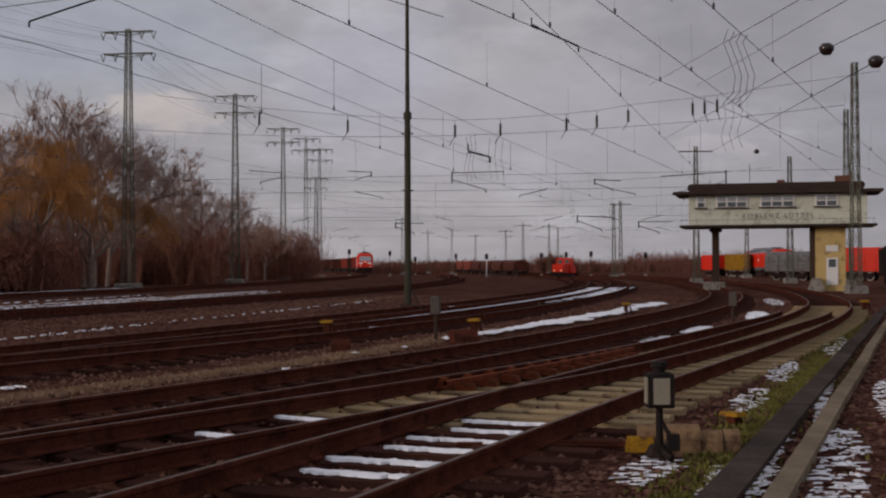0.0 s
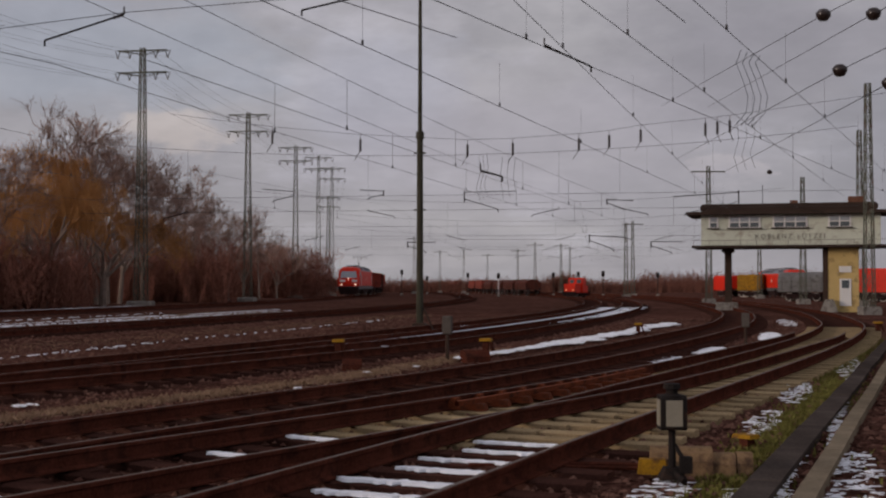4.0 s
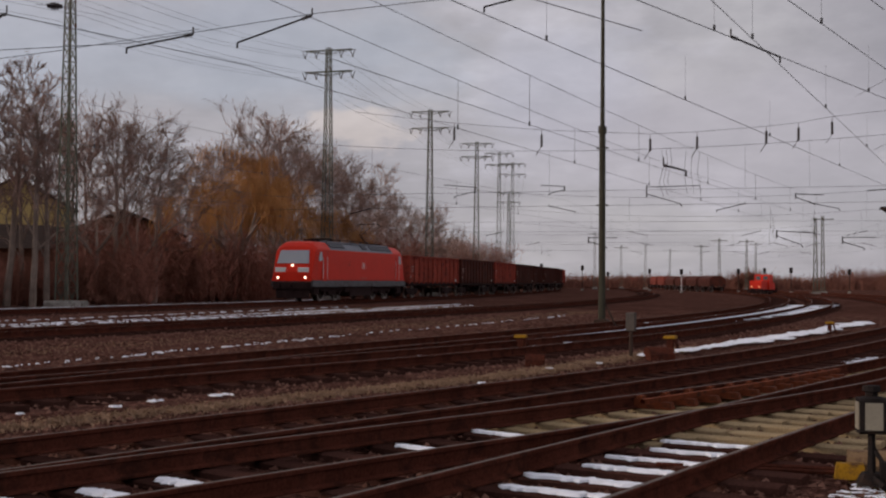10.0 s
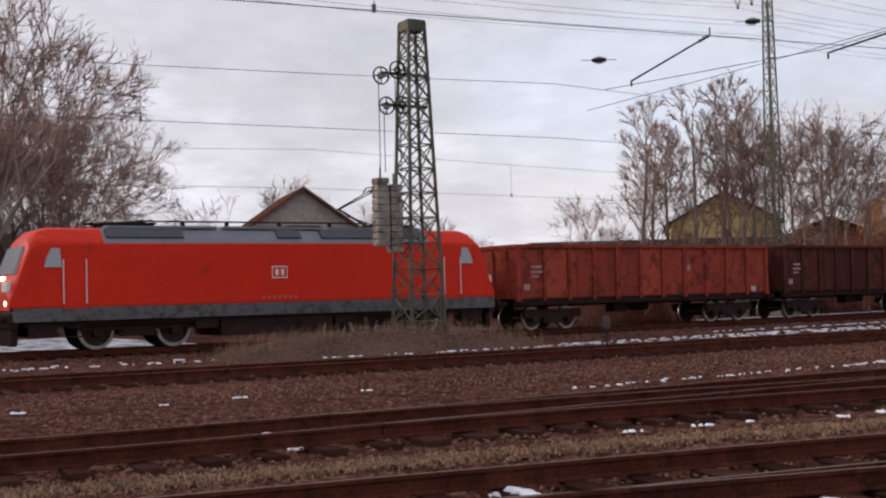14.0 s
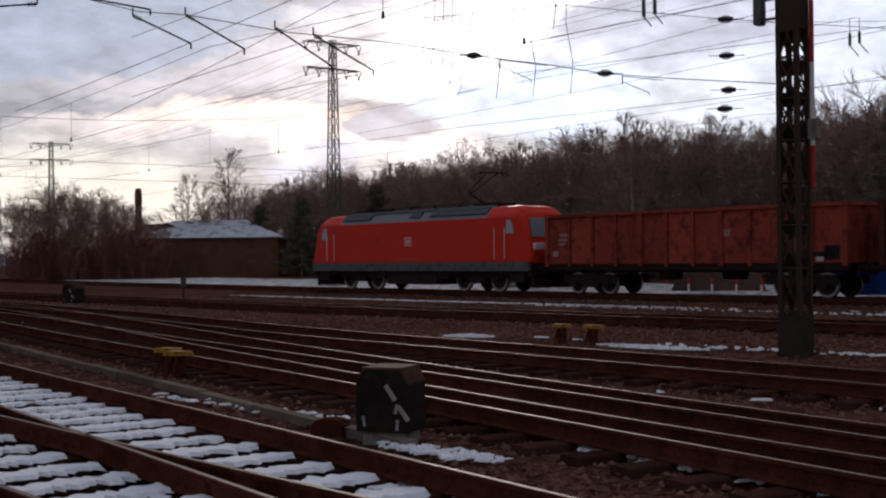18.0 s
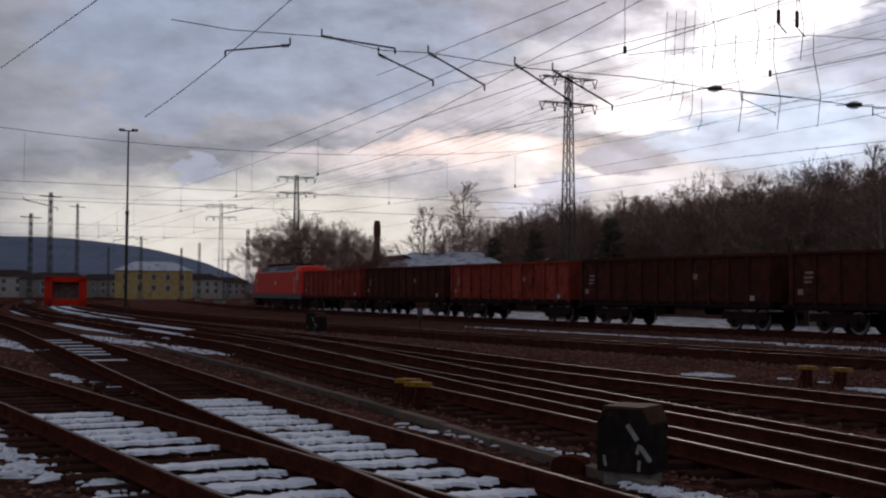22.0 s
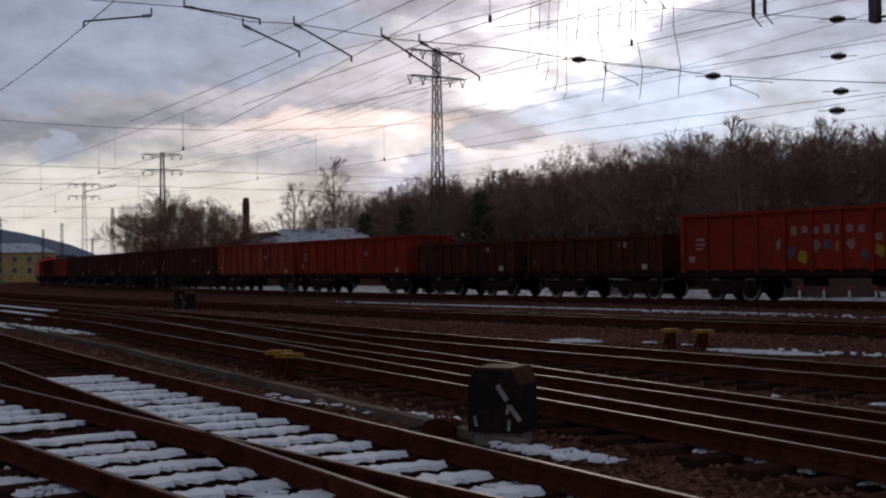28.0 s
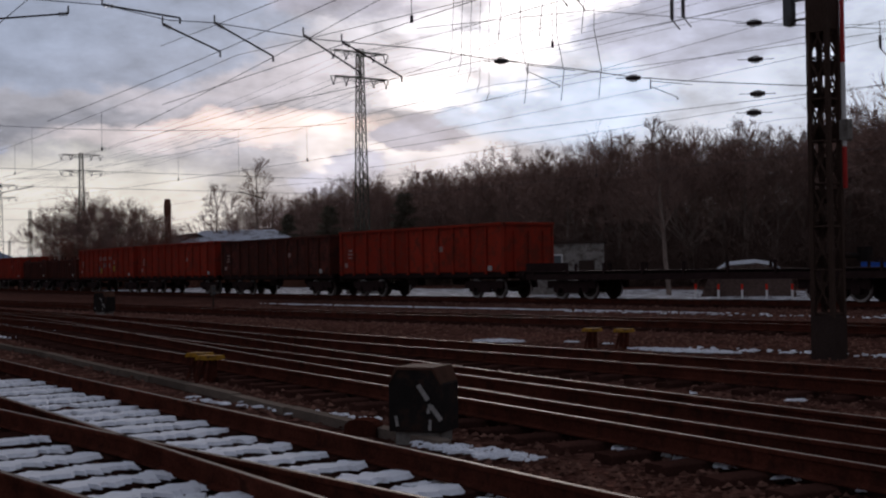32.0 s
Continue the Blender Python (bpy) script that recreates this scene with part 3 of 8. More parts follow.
PALE = {"sixth": (-24, 11.4), "fifth": (-12, 11.6)}


def sleeper_mesh(rng, l=2.6, w=0.25):
    me = Mesh()
    x, y = w / 2, l / 2
    j = lambda a: rng.uniform(-a, a)
    outl = [(-x + j(.01), -0.14), (x + j(.01), -0.14), (x - .005 + j(.01), -0.015), (x - .03, 0.0), (-x + .03, 0.0), (-x + .005, -0.015)]
    me.prism(outl, -y + j(.04), y + j(.04))
    return me


def snow_slab(me, rng, m, l, w, z=0.0, h=0.03):
    """A ragged cake of snow: an outline of uneven points with a lower rim."""
    k = max(10, int(l * 26))
    top, low = [], []
    for i in range(2 * k):
        u = (i % k) / (k - 1) * 2 - 1
        if i >= k:
            u = -u
        side = 1 if i < k else -1
        e = (1 - abs(u) ** 8) ** 0.5
        r = w / 2 * e * max(0.1, 0.78 + 0.65 * noise.noise(Vector((u * l * 3.2 + rng_off[0], side * 3, 0))) + 0.75 * noise.noise(Vector((u * l * 11.5 + rng_off[0], side * 5, 4))))
        low.append(m @ Vector((side * r, u * l / 2, z)))
        top.append(m @ Vector((side * r * 0.75, u * l / 2 * 0.98, z + h * (0.8 + 0.3 * noise.noise(Vector((u * 5 + rng_off[0], side, 2)))))))
    rng_off[0] += 1.37
    n = 2 * k
    me.add(low + top, [tuple(range(n, 2 * n))] + [(i, (i + 1) % n, (i + 1) % n + n, i + n) for i in range(n)])


rng_off = [0.0]


def build_tracks():
    rng = random.Random(7)
    shared = [sleeper_mesh(rng) for _ in range(4)]
    datas = []
    for name, pts in TRACKS.items():
        s0, s1 = (-540 if name == "main" else max(pts[0][0], -330)), min(pts[-1][0], 330)
        tr = thing("track", at(0, 0) @ pose(0, 0, 0), "curved railway track of rusty rails with worn bright heads on sleepers", "track", "tracks of the yard", "structure")
        tr.matrix_basis = Matrix.Identity(4)
        for side in (-1, 1):
            rail_mesh(pts, side, s0, s1).obj("rail", [M_RAIL, M_RAILHEAD], tr)
        near = NEAR_SLEEPERS.get(name, (0, 0))
        pale = PALE.get(name, (0, 0))
        far, snow, far_pale, cakes = Mesh(), Mesh(), Mesh(), None
        step = 0.62
        s = s0
        while s < s1:
            n = smooth_n(pts, s)
            p = W(s, n)
            t = W(s + .3, smooth_n(pts, s + .3)) - p
            m = pose(p.x, p.y, rng.uniform(-0.02, 0.0), 0, 0, math.degrees(math.atan2(t.y, t.x)) + rng.uniform(-1.2, 1.2))
            is_pale = pale[0] < s < pale[1]
            if near[0] <= s <= near[1]:
                key = (rng.randrange(4), is_pale)
                if not datas:
                    for q in shared:
                        for ma in (M_SLEEPER, M_CONCRETE_SLEEPER):
                            o = q.obj("sleeper", ma)
                            datas.append(o.data)
                            bpy.data.objects.remove(o)
                o = new("sleeper", datas[key[0] * 2 + is_pale])
                o.parent, o.matrix_basis = tr, m
            elif abs(s) < 170:
                (far_pale if is_pale else far).box((0, 0, -0.07), (0.25, 2.6, 0.14), m)
            for a, b, chance in SNOWY.get(name, ()):
                if a < s < b and rng.random() < chance:
                    if 26 < s < 42:      # a cake between the rails, now and then broken in two, with crumbs beside it
                        if cakes is None:
                            cakes = thing("snow_on_sleepers", Matrix.Identity(4), "ragged cakes of old snow lying between rusty rails", "snow", "", "structure")
                        split = rng.random() < 0.06
                        lots = [(rng.uniform(-.03, .03), o, rng.uniform(0.5, 0.66), rng.uniform(0.36, 0.46)) for o in (-0.36, 0.36)] if split else [(rng.uniform(-.02, .02), rng.uniform(-.03, .03), rng.uniform(1.2, 1.36), rng.uniform(0.40, 0.52))]
                        if rng.random() < 0.5:
                            lots.append((rng.uniform(.2, .36), rng.uniform(-.5, .5), rng.uniform(0.2, 0.5), rng.uniform(0.1, 0.2)))
                        for dx, dy, ln, wd in lots:
                            cake = Mesh()
                            snow_slab(cake, rng, m @ pose(dx, dy, -0.02 if wd < 0.25 else 0), ln, wd, 0.004, 0.04 if wd > 0.25 else 0.03)
                            cake.obj("snow_cake", M_SNOW, cakes)
                    else:
                        snow_slab(snow, rng, m @ pose(rng.uniform(-.02, .02), rng.uniform(-.12, .12), 0), rng.uniform(0.95, 1.3), rng.uniform(0.17, 0.25), 0.004, 0.03)
            s += step if abs(s) < 80 else 0.75
        if far.f:
            tagged(far.obj("sleepers", M_SLEEPER, tr), kind="stuff")
        if far_pale.f:
            tagged(far_pale.obj("sleepers", M_CONCRETE_SLEEPER, tr), kind="stuff")
        if snow.f:
            tagged(snow.obj("snow_on_sleepers", M_SNOW), "ragged strips of old snow lying on railway sleepers", "snow", kind="stuff")


# ---------------------------------------------------------------- train
def wheelset(parent, x, r=0.46, name="wheelset"):
    me = Mesh()
    for y in (-0.75, 0.75):
        prof = [(0.0, -0.05), (r * 0.25, -0.07), (r * 0.3, -0.02), (r * 0.8, -0.02), (r * 0.82, -0.065), (r, -0.065), (r, 0.05), (r + 0.03, 0.07), (r * 0.82, 0.07), (r * 0.8, 0.02), (0, 0.05)]
        k, n = len(prof), 20
        sg = 1 if y < 0 else -1
        pts = [(rr * math.cos(2 * math.pi * j / n), y + zz * sg, rr * math.sin(2 * math.pi * j / n)) for j in range(n) for rr, zz in prof]
        base = len(me.v)
        me.v += pts
        for j in range(n):
            for i in range(k - 1):
                me.f.append((base + j * k + i, base + (j + 1) % n * k + i, base + (j + 1) % n * k + i + 1, base + j * k + i + 1))
                me.mi.append(1 if i in (4, 5) else 0)
    me.tube((0, -0.75, 0), (0, 0.75, 0), 0.08, n=8)
    return me.obj(name, [M_WHEEL, M_TYRE], parent, "wheels with bright worn rims", m=pose(x, 0, r))


def bogie(parent, x, wb=1.8, r=0.46, loco=False):
    me = Mesh()
    for y in (-1.02, 1.02):
        h = r + 0.12
        me.box((x, y, h + 0.06), (wb + 1.15, 0.12, 0.34), bevel=0.05)
        me.box((x, y, h - 0.13), (1.0, 0.16, 0.36), bevel=0.04)
        me.box((x, y * 1.04, h - 0.24), (wb * 0.5, 0.08, 0.16), bevel=0.03)
        for dx in (-wb / 2, wb / 2):
            me.box((x + dx, y, r), (0.34, 0.2, 0.34), bevel=0.06)
            for e in (-0.27, 0.27):
                me.tube((x + dx + e, y, r + 0.02), (x + dx + e, y, r + 0.34), 0.07, n=8)
    me.box((x, 0, r + 0.15), (0.5, 2.0, 0.25))
    b = me.obj("bogie", M_UNDER, parent, "grimy bogie frame")
    return b, [wheelset(parent, x - wb / 2, r), wheelset(parent, x + wb / 2, r)]


def buffers(me, x, sign, z=1.05):
    for y in (-0.875, 0.875):
        me.tube((x, y, z), (x + sign * 0.42, y, z), 0.11, n=8)
        me.tube((x + sign * 0.42, y, z), (x + sign * 0.5, y, z), 0.24, n=12)
    me.box((x + sign * 0.25, 0, z - 0.05), (0.5, 0.12, 0.16))


def buffer_parts(parent, x, sign, z=1.05):
    """Two buffers and a coupling hook as parts of their own."""
    for y in (-0.875, 0.875):
        me = Mesh()
        me.tube((x, y, z), (x + sign * 0.42, y, z), 0.11, n=8)
        me.tube((x + sign * 0.42, y, z), (x + sign * 0.5, y, z), 0.24, n=12)
        me.obj("buffer", M_UNDER, parent)
    me = Mesh()
    me.box((x + sign * 0.25, 0, z - 0.05), (0.5, 0.12, 0.16), bevel=0.03)
    me.obj("coupling_hook", M_UNDER, parent)


WHEELS = []


M_PANEL = [mat("panel_rust_red", (0.33, 0.062, 0.040), 0.85, vary=0.26, size=1.2, dirt=(0.14, 0.036, 0.027), dirt_amount=0.45, per_object=0.28),
           mat("panel_dark_brown", (0.10, 0.03, 0.022), 0.85, vary=0.3, size=1.2, dirt=(0.05, 0.024, 0.02), dirt_amount=0.6, per_object=0.3),
           mat("panel_signal_red", (0.32, 0.036, 0.019), 0.82, vary=0.2, size=1.2, dirt=(0.18, 0.04, 0.025), dirt_amount=0.5, per_object=0.2)]


def paint_graffiti(w, L, B, bright):
    """Sprayed shapes and a row of plain white bars where a word stood."""
    cols = [mat("spray_white", (0.30, 0.20, 0.18), 0.8, vary=0.25, size=0.3), mat("spray_yellow", (0.36, 0.26, 0.04), 0.8, vary=0.25, size=0.3), mat("spray_grey", (0.12, 0.10, 0.12), 0.8, vary=0.3, size=0.3)]
    rng = random.Random(int(bright) + 9)
    for y in (-1, 1):
        if bright:
            for i in range(7):
                b = Mesh()
                b.box((y * (1.5 - i * 0.5), y * (B + 0.041), 2.72 + 0.03 * (i % 2)), (0.27, 0.008, 0.34 if i in (0, 3, 4) else 0.26))
                b.obj("lettering_bar", cols[0], w)
        for i in range(9 if bright else 5):
            k, cx, cz = 10, y * (2.2 - i * 0.55) if bright else y * (rng.choice((-1, 1)) * 3.2 + rng.uniform(-.9, .9)), rng.uniform(1.55, 2.3)
            pts = []
            for j in range(k):
                r = rng.uniform(0.09, 0.27)
                pts.append((cx + r * math.cos(6.283 * j / k), cz + 1.2 * r * math.sin(6.283 * j / k)))
            g = Mesh()
            g.prism(pts, y * (B + 0.036), y * (B + 0.042 + 0.001 * i))
            g.obj("graffiti", cols[(i * 2) % 3 if bright else (0, 2)[i % 2]], w)


def build_wagon(color, m, group="wagons of the train", LB=15.74, H1=3.32, paint=0):
    """Open box wagon of length LB over its buffers; x is the way it goes."""
    word = ("rust-red", "dark brown", "bright red")[color]
    w = thing("open_wagon", m, f"{word} ribbed steel open freight wagon on two bogies" if H1 > 3 else "low dark brown ribbed open freight wagon with faded graffiti", "freight wagon", group)
    L, H0, B = LB - 1.24, 1.25, 1.42
    ma = M_WAGON[color]
    for y in (-B, B):
        me = Mesh()
        me.box((0, y, (H0 + H1) / 2), (L, 0.05, H1 - H0))
        me.obj("side_wall", ma, w)
    for x in (-L / 2, L / 2):
        me = Mesh()
        me.box((x, 0, (H0 + H1) / 2), (0.05, 2 * B - 0.06, H1 - H0))
        me.obj("end_wall", ma, w)
    me = Mesh()
    me.box((0, 0, H0 + 0.03), (L - 0.06, 2 * B - 0.06, 0.06))
    me.obj("floor", ma, w)
    for y in (-1, 1):
        for i in range(12):
            x = -L / 2 + 0.05 + i * (L - 0.1) / 11
            wd = 0.20 if i in (0, 4, 7, 11) else 0.13
            r = Mesh()
            r.prism([(x - wd / 2, H0 - 0.1), (x + wd / 2, H0 - 0.1), (x + wd / 2, H1 - 0.06), (x - wd / 2, H1 - 0.06)], y * (B + 0.025), y * (B + 0.125))
            r.obj("side_post", ma, w)
        r = Mesh()
        r.box((0, y * (B + 0.05), H1), (L + 0.2, 0.18, 0.13), bevel=0.02)
        r.obj("top_rail", ma, w)
        for k in (-1, 1):       # door leaves with hinges
            d = Mesh()
            d.box((k * 3.35, y * (B + 0.04), 2.15), (1.6, 0.03, 1.6))
            for z in (1.6, 2.2, 2.8):
                d.box((k * 3.35, y * (B + 0.06), z), (1.62, 0.03, 0.06))
            d.obj("side_door", ma, w)
    for k in (-1, 1):
        r = Mesh()
        r.box((k * (L / 2 + 0.05), 0, H1), (0.14, 2 * B + 0.2, 0.13))
        for y in (-0.9, 0, 0.9):
            r.box((k * (L / 2 + 0.07), y, 2.2), (0.1, 0.12, 1.9))
        r.obj("end_frame", ma, w)
        buffer_parts(w, k * (L / 2 + 0.1), k)
    for y in (-1.3, 1.3):
        u = Mesh()
        u.box((0, y, 1.12), (L, 0.12, 0.24))
        u.obj("sole_bar", M_UNDER, w)
    u = Mesh()
    u.box((0, 0, 1.05), (L, 0.4, 0.3))
    u.obj("centre_sill", M_UNDER, w)
    u = Mesh()
    u.box((1.2, 0.55, 0.8), (0.8, 0.5, 0.4), bevel=0.04)
    u.obj("brake_gear", M_UNDER, w)
    u = Mesh()
    u.tube((-1.6, -0.6, 0.8), (-0.6, -0.6, 0.8), 0.2, n=10)
    u.obj("air_tank", M_UNDER, w)
    for y in (-1, 1):
        pl = Mesh()
        pl.box((-L / 2 + 1.0 if y > 0 else L / 2 - 1.0, y * (B + 0.135), 1.42), (0.3, 0.02, 0.22))
        pl.obj("data_plate", mat("pale_plate", (0.45, 0.42, 0.40), 0.7, vary=0.2, size=0.3), w)
        for i in range(11):         # dented, unevenly weathered panels between the posts
            x = -L / 2 + 0.05 + (i + 0.5) * (L - 0.1) / 11
            q = Mesh()
            q.box((x, y * (B + 0.028), (H0 + H1) / 2 - 0.02), ((L - 0.1) / 11 - 0.2, 0.012, H1 - H0 - 0.16))
            q.obj("side_panel", M_PANEL[color], w)
    for k in (-1, 1):
        bogie(w, k * (L / 2 - 2.1))
    # small panels of markings, too small to read
    for y in (-1, 1):
        for x, z, a, h in ((-L / 2 + 1.0, 2.5, .5, .10), (-L / 2 + 1.0, 2.3, .62, .09), (-L / 2 + 0.9, 2.12, .4, .07), (2.1, 2.4, .5, .26), (-L / 2 + 0.5, 1.7, .3, .24)):
            p = Mesh()
            p.box((x * -y, y * (B + 0.038), z), (a, 0.006, h))
            p.obj("marking_panel", mat("faded_white_marking", (0.36, 0.24, 0.21), 0.85, vary=0.3, size=0.3), w)
    if paint:
        paint_graffiti(w, L, B, paint == 2)
    return w


def build_flat(m):
    w = thing("flat_wagon", m, "empty dark low flat wagon with short stakes", "freight wagon", "wagons of the train")
    L = 18.4
    me = Mesh()
    me.box((0, 0, 1.18), (L, 2.7, 0.12))
    me.obj("deck", M_UNDER, w)
    for y in (-1.3, 1.3):
        sb = Mesh()
        sb.box((0, y, 1.02), (L, 0.1, 0.34), bevel=0.03)
        sb.obj("sole_bar", M_UNDER, w)
    for i in range(9):
        for y in (-1, 1):
            st = Mesh()
            st.box((-L / 2 + 0.5 + i * (L - 1) / 8, y * 1.37, 1.32), (0.1, 0.08, 0.5))
            st.obj("stake", M_UNDER, w)
    for k in (-1, 1):
        e = Mesh()
        e.box((k * L / 2, 0, 1.42), (0.08, 2.6, 0.4))
        e.obj("end_board", M_UNDER, w)
        buffer_parts(w, k * L / 2, k)
        bogie(w, k * 6.6)
    return w


def body_section(b, h0, h1, hs):
    """Half outline of a locomotive body: upright side, then the roof's curve."""
    return [(-b, h0), (b, h0), (b, hs), (b - 0.12, hs + 0.16), (b - 0.42, h1 - 0.06), (b - 0.8, h1), (-b + 0.8, h1), (-b + 0.42, h1 - 0.06), (-b + 0.12, hs + 0.16), (-b, hs)]


def build_loco(m, red=M_RED, raised=True, group=""):
    lo = thing("electric_locomotive", m, "red four-axle electric locomotive with grey lower band and lit headlamps", "locomotive", group)
    B, H0, HS, H1 = 1.48, 0.95, 3.42, 3.95
    xs = [-9.05, -8.98, -8.4, -8.1, -7.75, -6.1, 6.1, 7.75, 8.1, 8.4, 8.98, 9.05]
    crest = [(0, H1), (7.75, H1), (8.1, H1 - 0.1), (8.4, H1 - 0.36), (8.98, 2.05), (9.05, 1.86)]
    # the nose leans back above the buffer beam and draws in at the sides
    def sect(x, lo_z, hi_side, hi_top, b):
        return [Vector((x, y, z)) for y, z in body_section(b, lo_z, hi_top, hi_side)]
    me = Mesh()
    secs = []
    for x in xs:
        a = abs(x)
        t = max(0.0, (a - 6.3) / 2.75)
        b = B - 0.12 * t * t
        top = curve_n(crest, a)
        secs.append(sect(x, H0 + 0.42, min(HS, top - 0.36), top, b))
    k = len(secs[0])
    me.v = [tuple(p) for s in secs for p in s]
    for j in range(len(secs) - 1):
        for i in range(k):
            roof = i in (4, 5, 6) and 2 <= j <= 6
            me.f.append((j * k + i, (j + 1) * k + i, (j + 1) * k + (i + 1) % k, j * k + (i + 1) % k))
            me.mi.append(1 if i in (2, 3, 4, 5, 6, 7, 8) and j == 5 else 0)
    me.f += [tuple(range(k))[::-1], tuple(range(len(me.v) - k, len(me.v)))]
    me.mi += [0, 0]
    body = me.obj("body", [red, M_ROOF], lo)
    bev = body.modifiers.new("edge", "BEVEL")
    bev.width, bev.segments, bev.limit_method, bev.angle_limit = 0.05, 2, "ANGLE", radians(28)
    g = Mesh()
    g.box((0, 0, 1.17), (17.9, 2 * B + 0.01, 0.42), bevel=0.04)
    g.obj("lower_band", M_GREYBAND, lo)
    for y in (-1, 1):
        for q in range(3):          # roof cover panels along the edge
            p = Mesh()
            p.box((-4.0 + q * 4.0, y * 0.86, 3.97), (3.8, 0.5, 0.09), bevel=0.02)
            p.obj("roof_panel", M_ROOF, lo)
        for xa, xb in ((-6.0, -1.7), (3.4, 6.0), (-0.9, 0.0)):        # dark louvres along the sloping roof edge
            q = Mesh()
            o = [(xa, y * (B - 0.10), 3.59), (xb, y * (B - 0.10), 3.59), (xb, y * (B - 0.38), 3.88), (xa, y * (B - 0.38), 3.88)]
            q.add(o + [(px, py + y * 0.035, pz + 0.035) for px, py, pz in o], [(0, 1, 2, 3), (7, 6, 5, 4), (0, 4, 5, 1), (1, 5, 6, 2), (2, 6, 7, 3), (3, 7, 4, 0)])
            q.obj("louvre", mat("dark_louvre", (0.085, 0.088, 0.10), 0.7, vary=0.25, size=0.4), lo)
        for x in (-7.35, 7.35):     # cab side windows, doors and handrails
            p = Mesh()
            sg = 1 if x > 0 else -1
            p.prism([(x + 0.10 * sg, 2.66), (x + 0.64 * sg, 2.66), (x + 0.58 * sg, 2.95), (x + 0.42 * sg, 3.26), (x + 0.16 * sg, 3.26)], y * (B - 0.06), y * (B + 0.012))
            p.obj("side_window", M_PANE, lo)
            d = Mesh()
            xd = x - 0.3 * sg
            for dx in (-0.36, 0.36):
                d.tube((xd + dx, y * (B + 0.05), 1.5), (xd + dx, y * (B + 0.05), 2.9), 0.018, n=6)
            d.obj("handrail", M_WHITE, lo)
            e = Mesh()
            e.box((xd, y * (B + 0.004), 2.25), (0.62, 0.012, 1.8))
            e.obj("cab_door", red, lo)
            st = Mesh()
            for z in (0.45, 0.75):
                st.box((xd, y * (B - 0.05), z), (0.5, 0.2, 0.04))
            st.obj("step", M_UNDER, lo)
        lg = Mesh()                 # square emblem, drawn plain
        lg.box((0, y * (B + 0.004), 2.42), (0.58, 0.012, 0.42))
        o = lg.obj("emblem", M_WHITE, lo, "white square emblem")
        l2 = Mesh()
        l2.box((0, y * (B + 0.012), 2.42), (0.52, 0.01, 0.34))
        l2.obj("emblem_field", red, o)
        l3 = Mesh()
        for dx in (-0.11, 0.11):
            l3.box((dx, y * (B + 0.019), 2.42), (0.12, 0.008, 0.22))
        l3.obj("emblem_mark", M_WHITE, o)
        for i in range(7):          # running number as plain bars
            tx = Mesh()
            tx.box((-0.6 + i * 0.2, y * (B + 0.004), 1.56), (0.11, 0.01, 0.10))
            tx.obj("number_bar", mat("faded_loco_marking", (0.55, 0.13, 0.11), 0.8, vary=0.3, size=0.3), lo)
    for sg in (-1, 1):
        ws = Mesh()                 # windscreen on the sloping front
        ws.add([(sg * 8.87, -1.12, 2.48), (sg * 8.87, 1.12, 2.48), (sg * 8.55, 1.0, 3.34), (sg * 8.55, -1.0, 3.34), (sg * 8.6, -1.12, 2.44), (sg * 8.6, 1.12, 2.44), (sg * 8.3, 1.0, 3.3), (sg * 8.3, -1.0, 3.3)],
               [(0, 1, 2, 3), (7, 6, 5, 4), (0, 4, 5, 1), (2, 6, 7, 3), (1, 5, 6, 2), (0, 3, 7, 4)])
        ws.obj("windscreen", M_PANE if sg > 0 else M_GLASS, lo)
        for y in (-0.8, 0.8):
            h = Mesh()
            h.box((sg * 9.0, y, 2.06), (0.12, 0.72, 0.3), bevel=0.03)
            h.obj("number_panel", M_WHITE, lo, "white marker panel")
            hl = Mesh()
            hl.tube((sg * 9.0, y * 1.2, 1.55), (sg * 9.09, y * 1.2, 1.55), 0.085, n=12)
            hl.obj("headlamp", M_LAMP if sg > 0 else M_GLASS, lo)
        tl = Mesh()
        tl.tube((sg * 8.82, 0, 2.34), (sg * 9.0, 0, 2.34), 0.075, n=12)
        tl.obj("headlamp", M_LAMP if sg > 0 else M_GLASS, lo)
        bu = Mesh()
        bu.box((sg * 8.9, 0, 1.0), (0.25, 2.7, 0.5), bevel=0.05)
        bu.obj("buffer_beam", M_UNDER, lo)
        buffer_parts(lo, sg * 8.95, sg)
        bu = Mesh()
        bu.box((sg * 8.85, 0, 0.48), (0.2, 2.3, 0.55), bevel=0.05)
        bu.obj("rail_guard", M_UNDER, lo)
        b_, wh = bogie(lo, sg * 4.9, 2.6, 0.6, True)
        WHEELS.extend(wh)
        # pantographs: the hind one is up
        pn = Mesh()
        x = sg * 5.0
        up = raised and sg < 0
        pn.box((x, 0, 4.12), (1.9, 1.2, 0.06))
        for y in (-0.5, 0.5):
            for dx in (-0.8, 0.8):
                pn.tube((x + dx, y, 3.9), (x + dx, y, 4.15), 0.07, n=8)
        if up:
            kx, kz, tx_, tz = x + 1.9, 4.75, x + 0.2, 5.6
        else:
            kx, kz, tx_, tz = x + 1.3, 4.12, x - 0.6, 4.2
        pn.tube((x + (0.6 if up else -0.5), 0, 4.05), (kx, 0, kz), 0.05, 0.04, n=6)
        for y in (-0.35, 0.35):
            pn.tube((kx, y * 0.3, kz), (tx_, y, tz), 0.025, n=5)
        pn.tube((x - 0.2, 0, 4.0), (kx + 0.15, 0, kz - 0.12), 0.02, n=5)
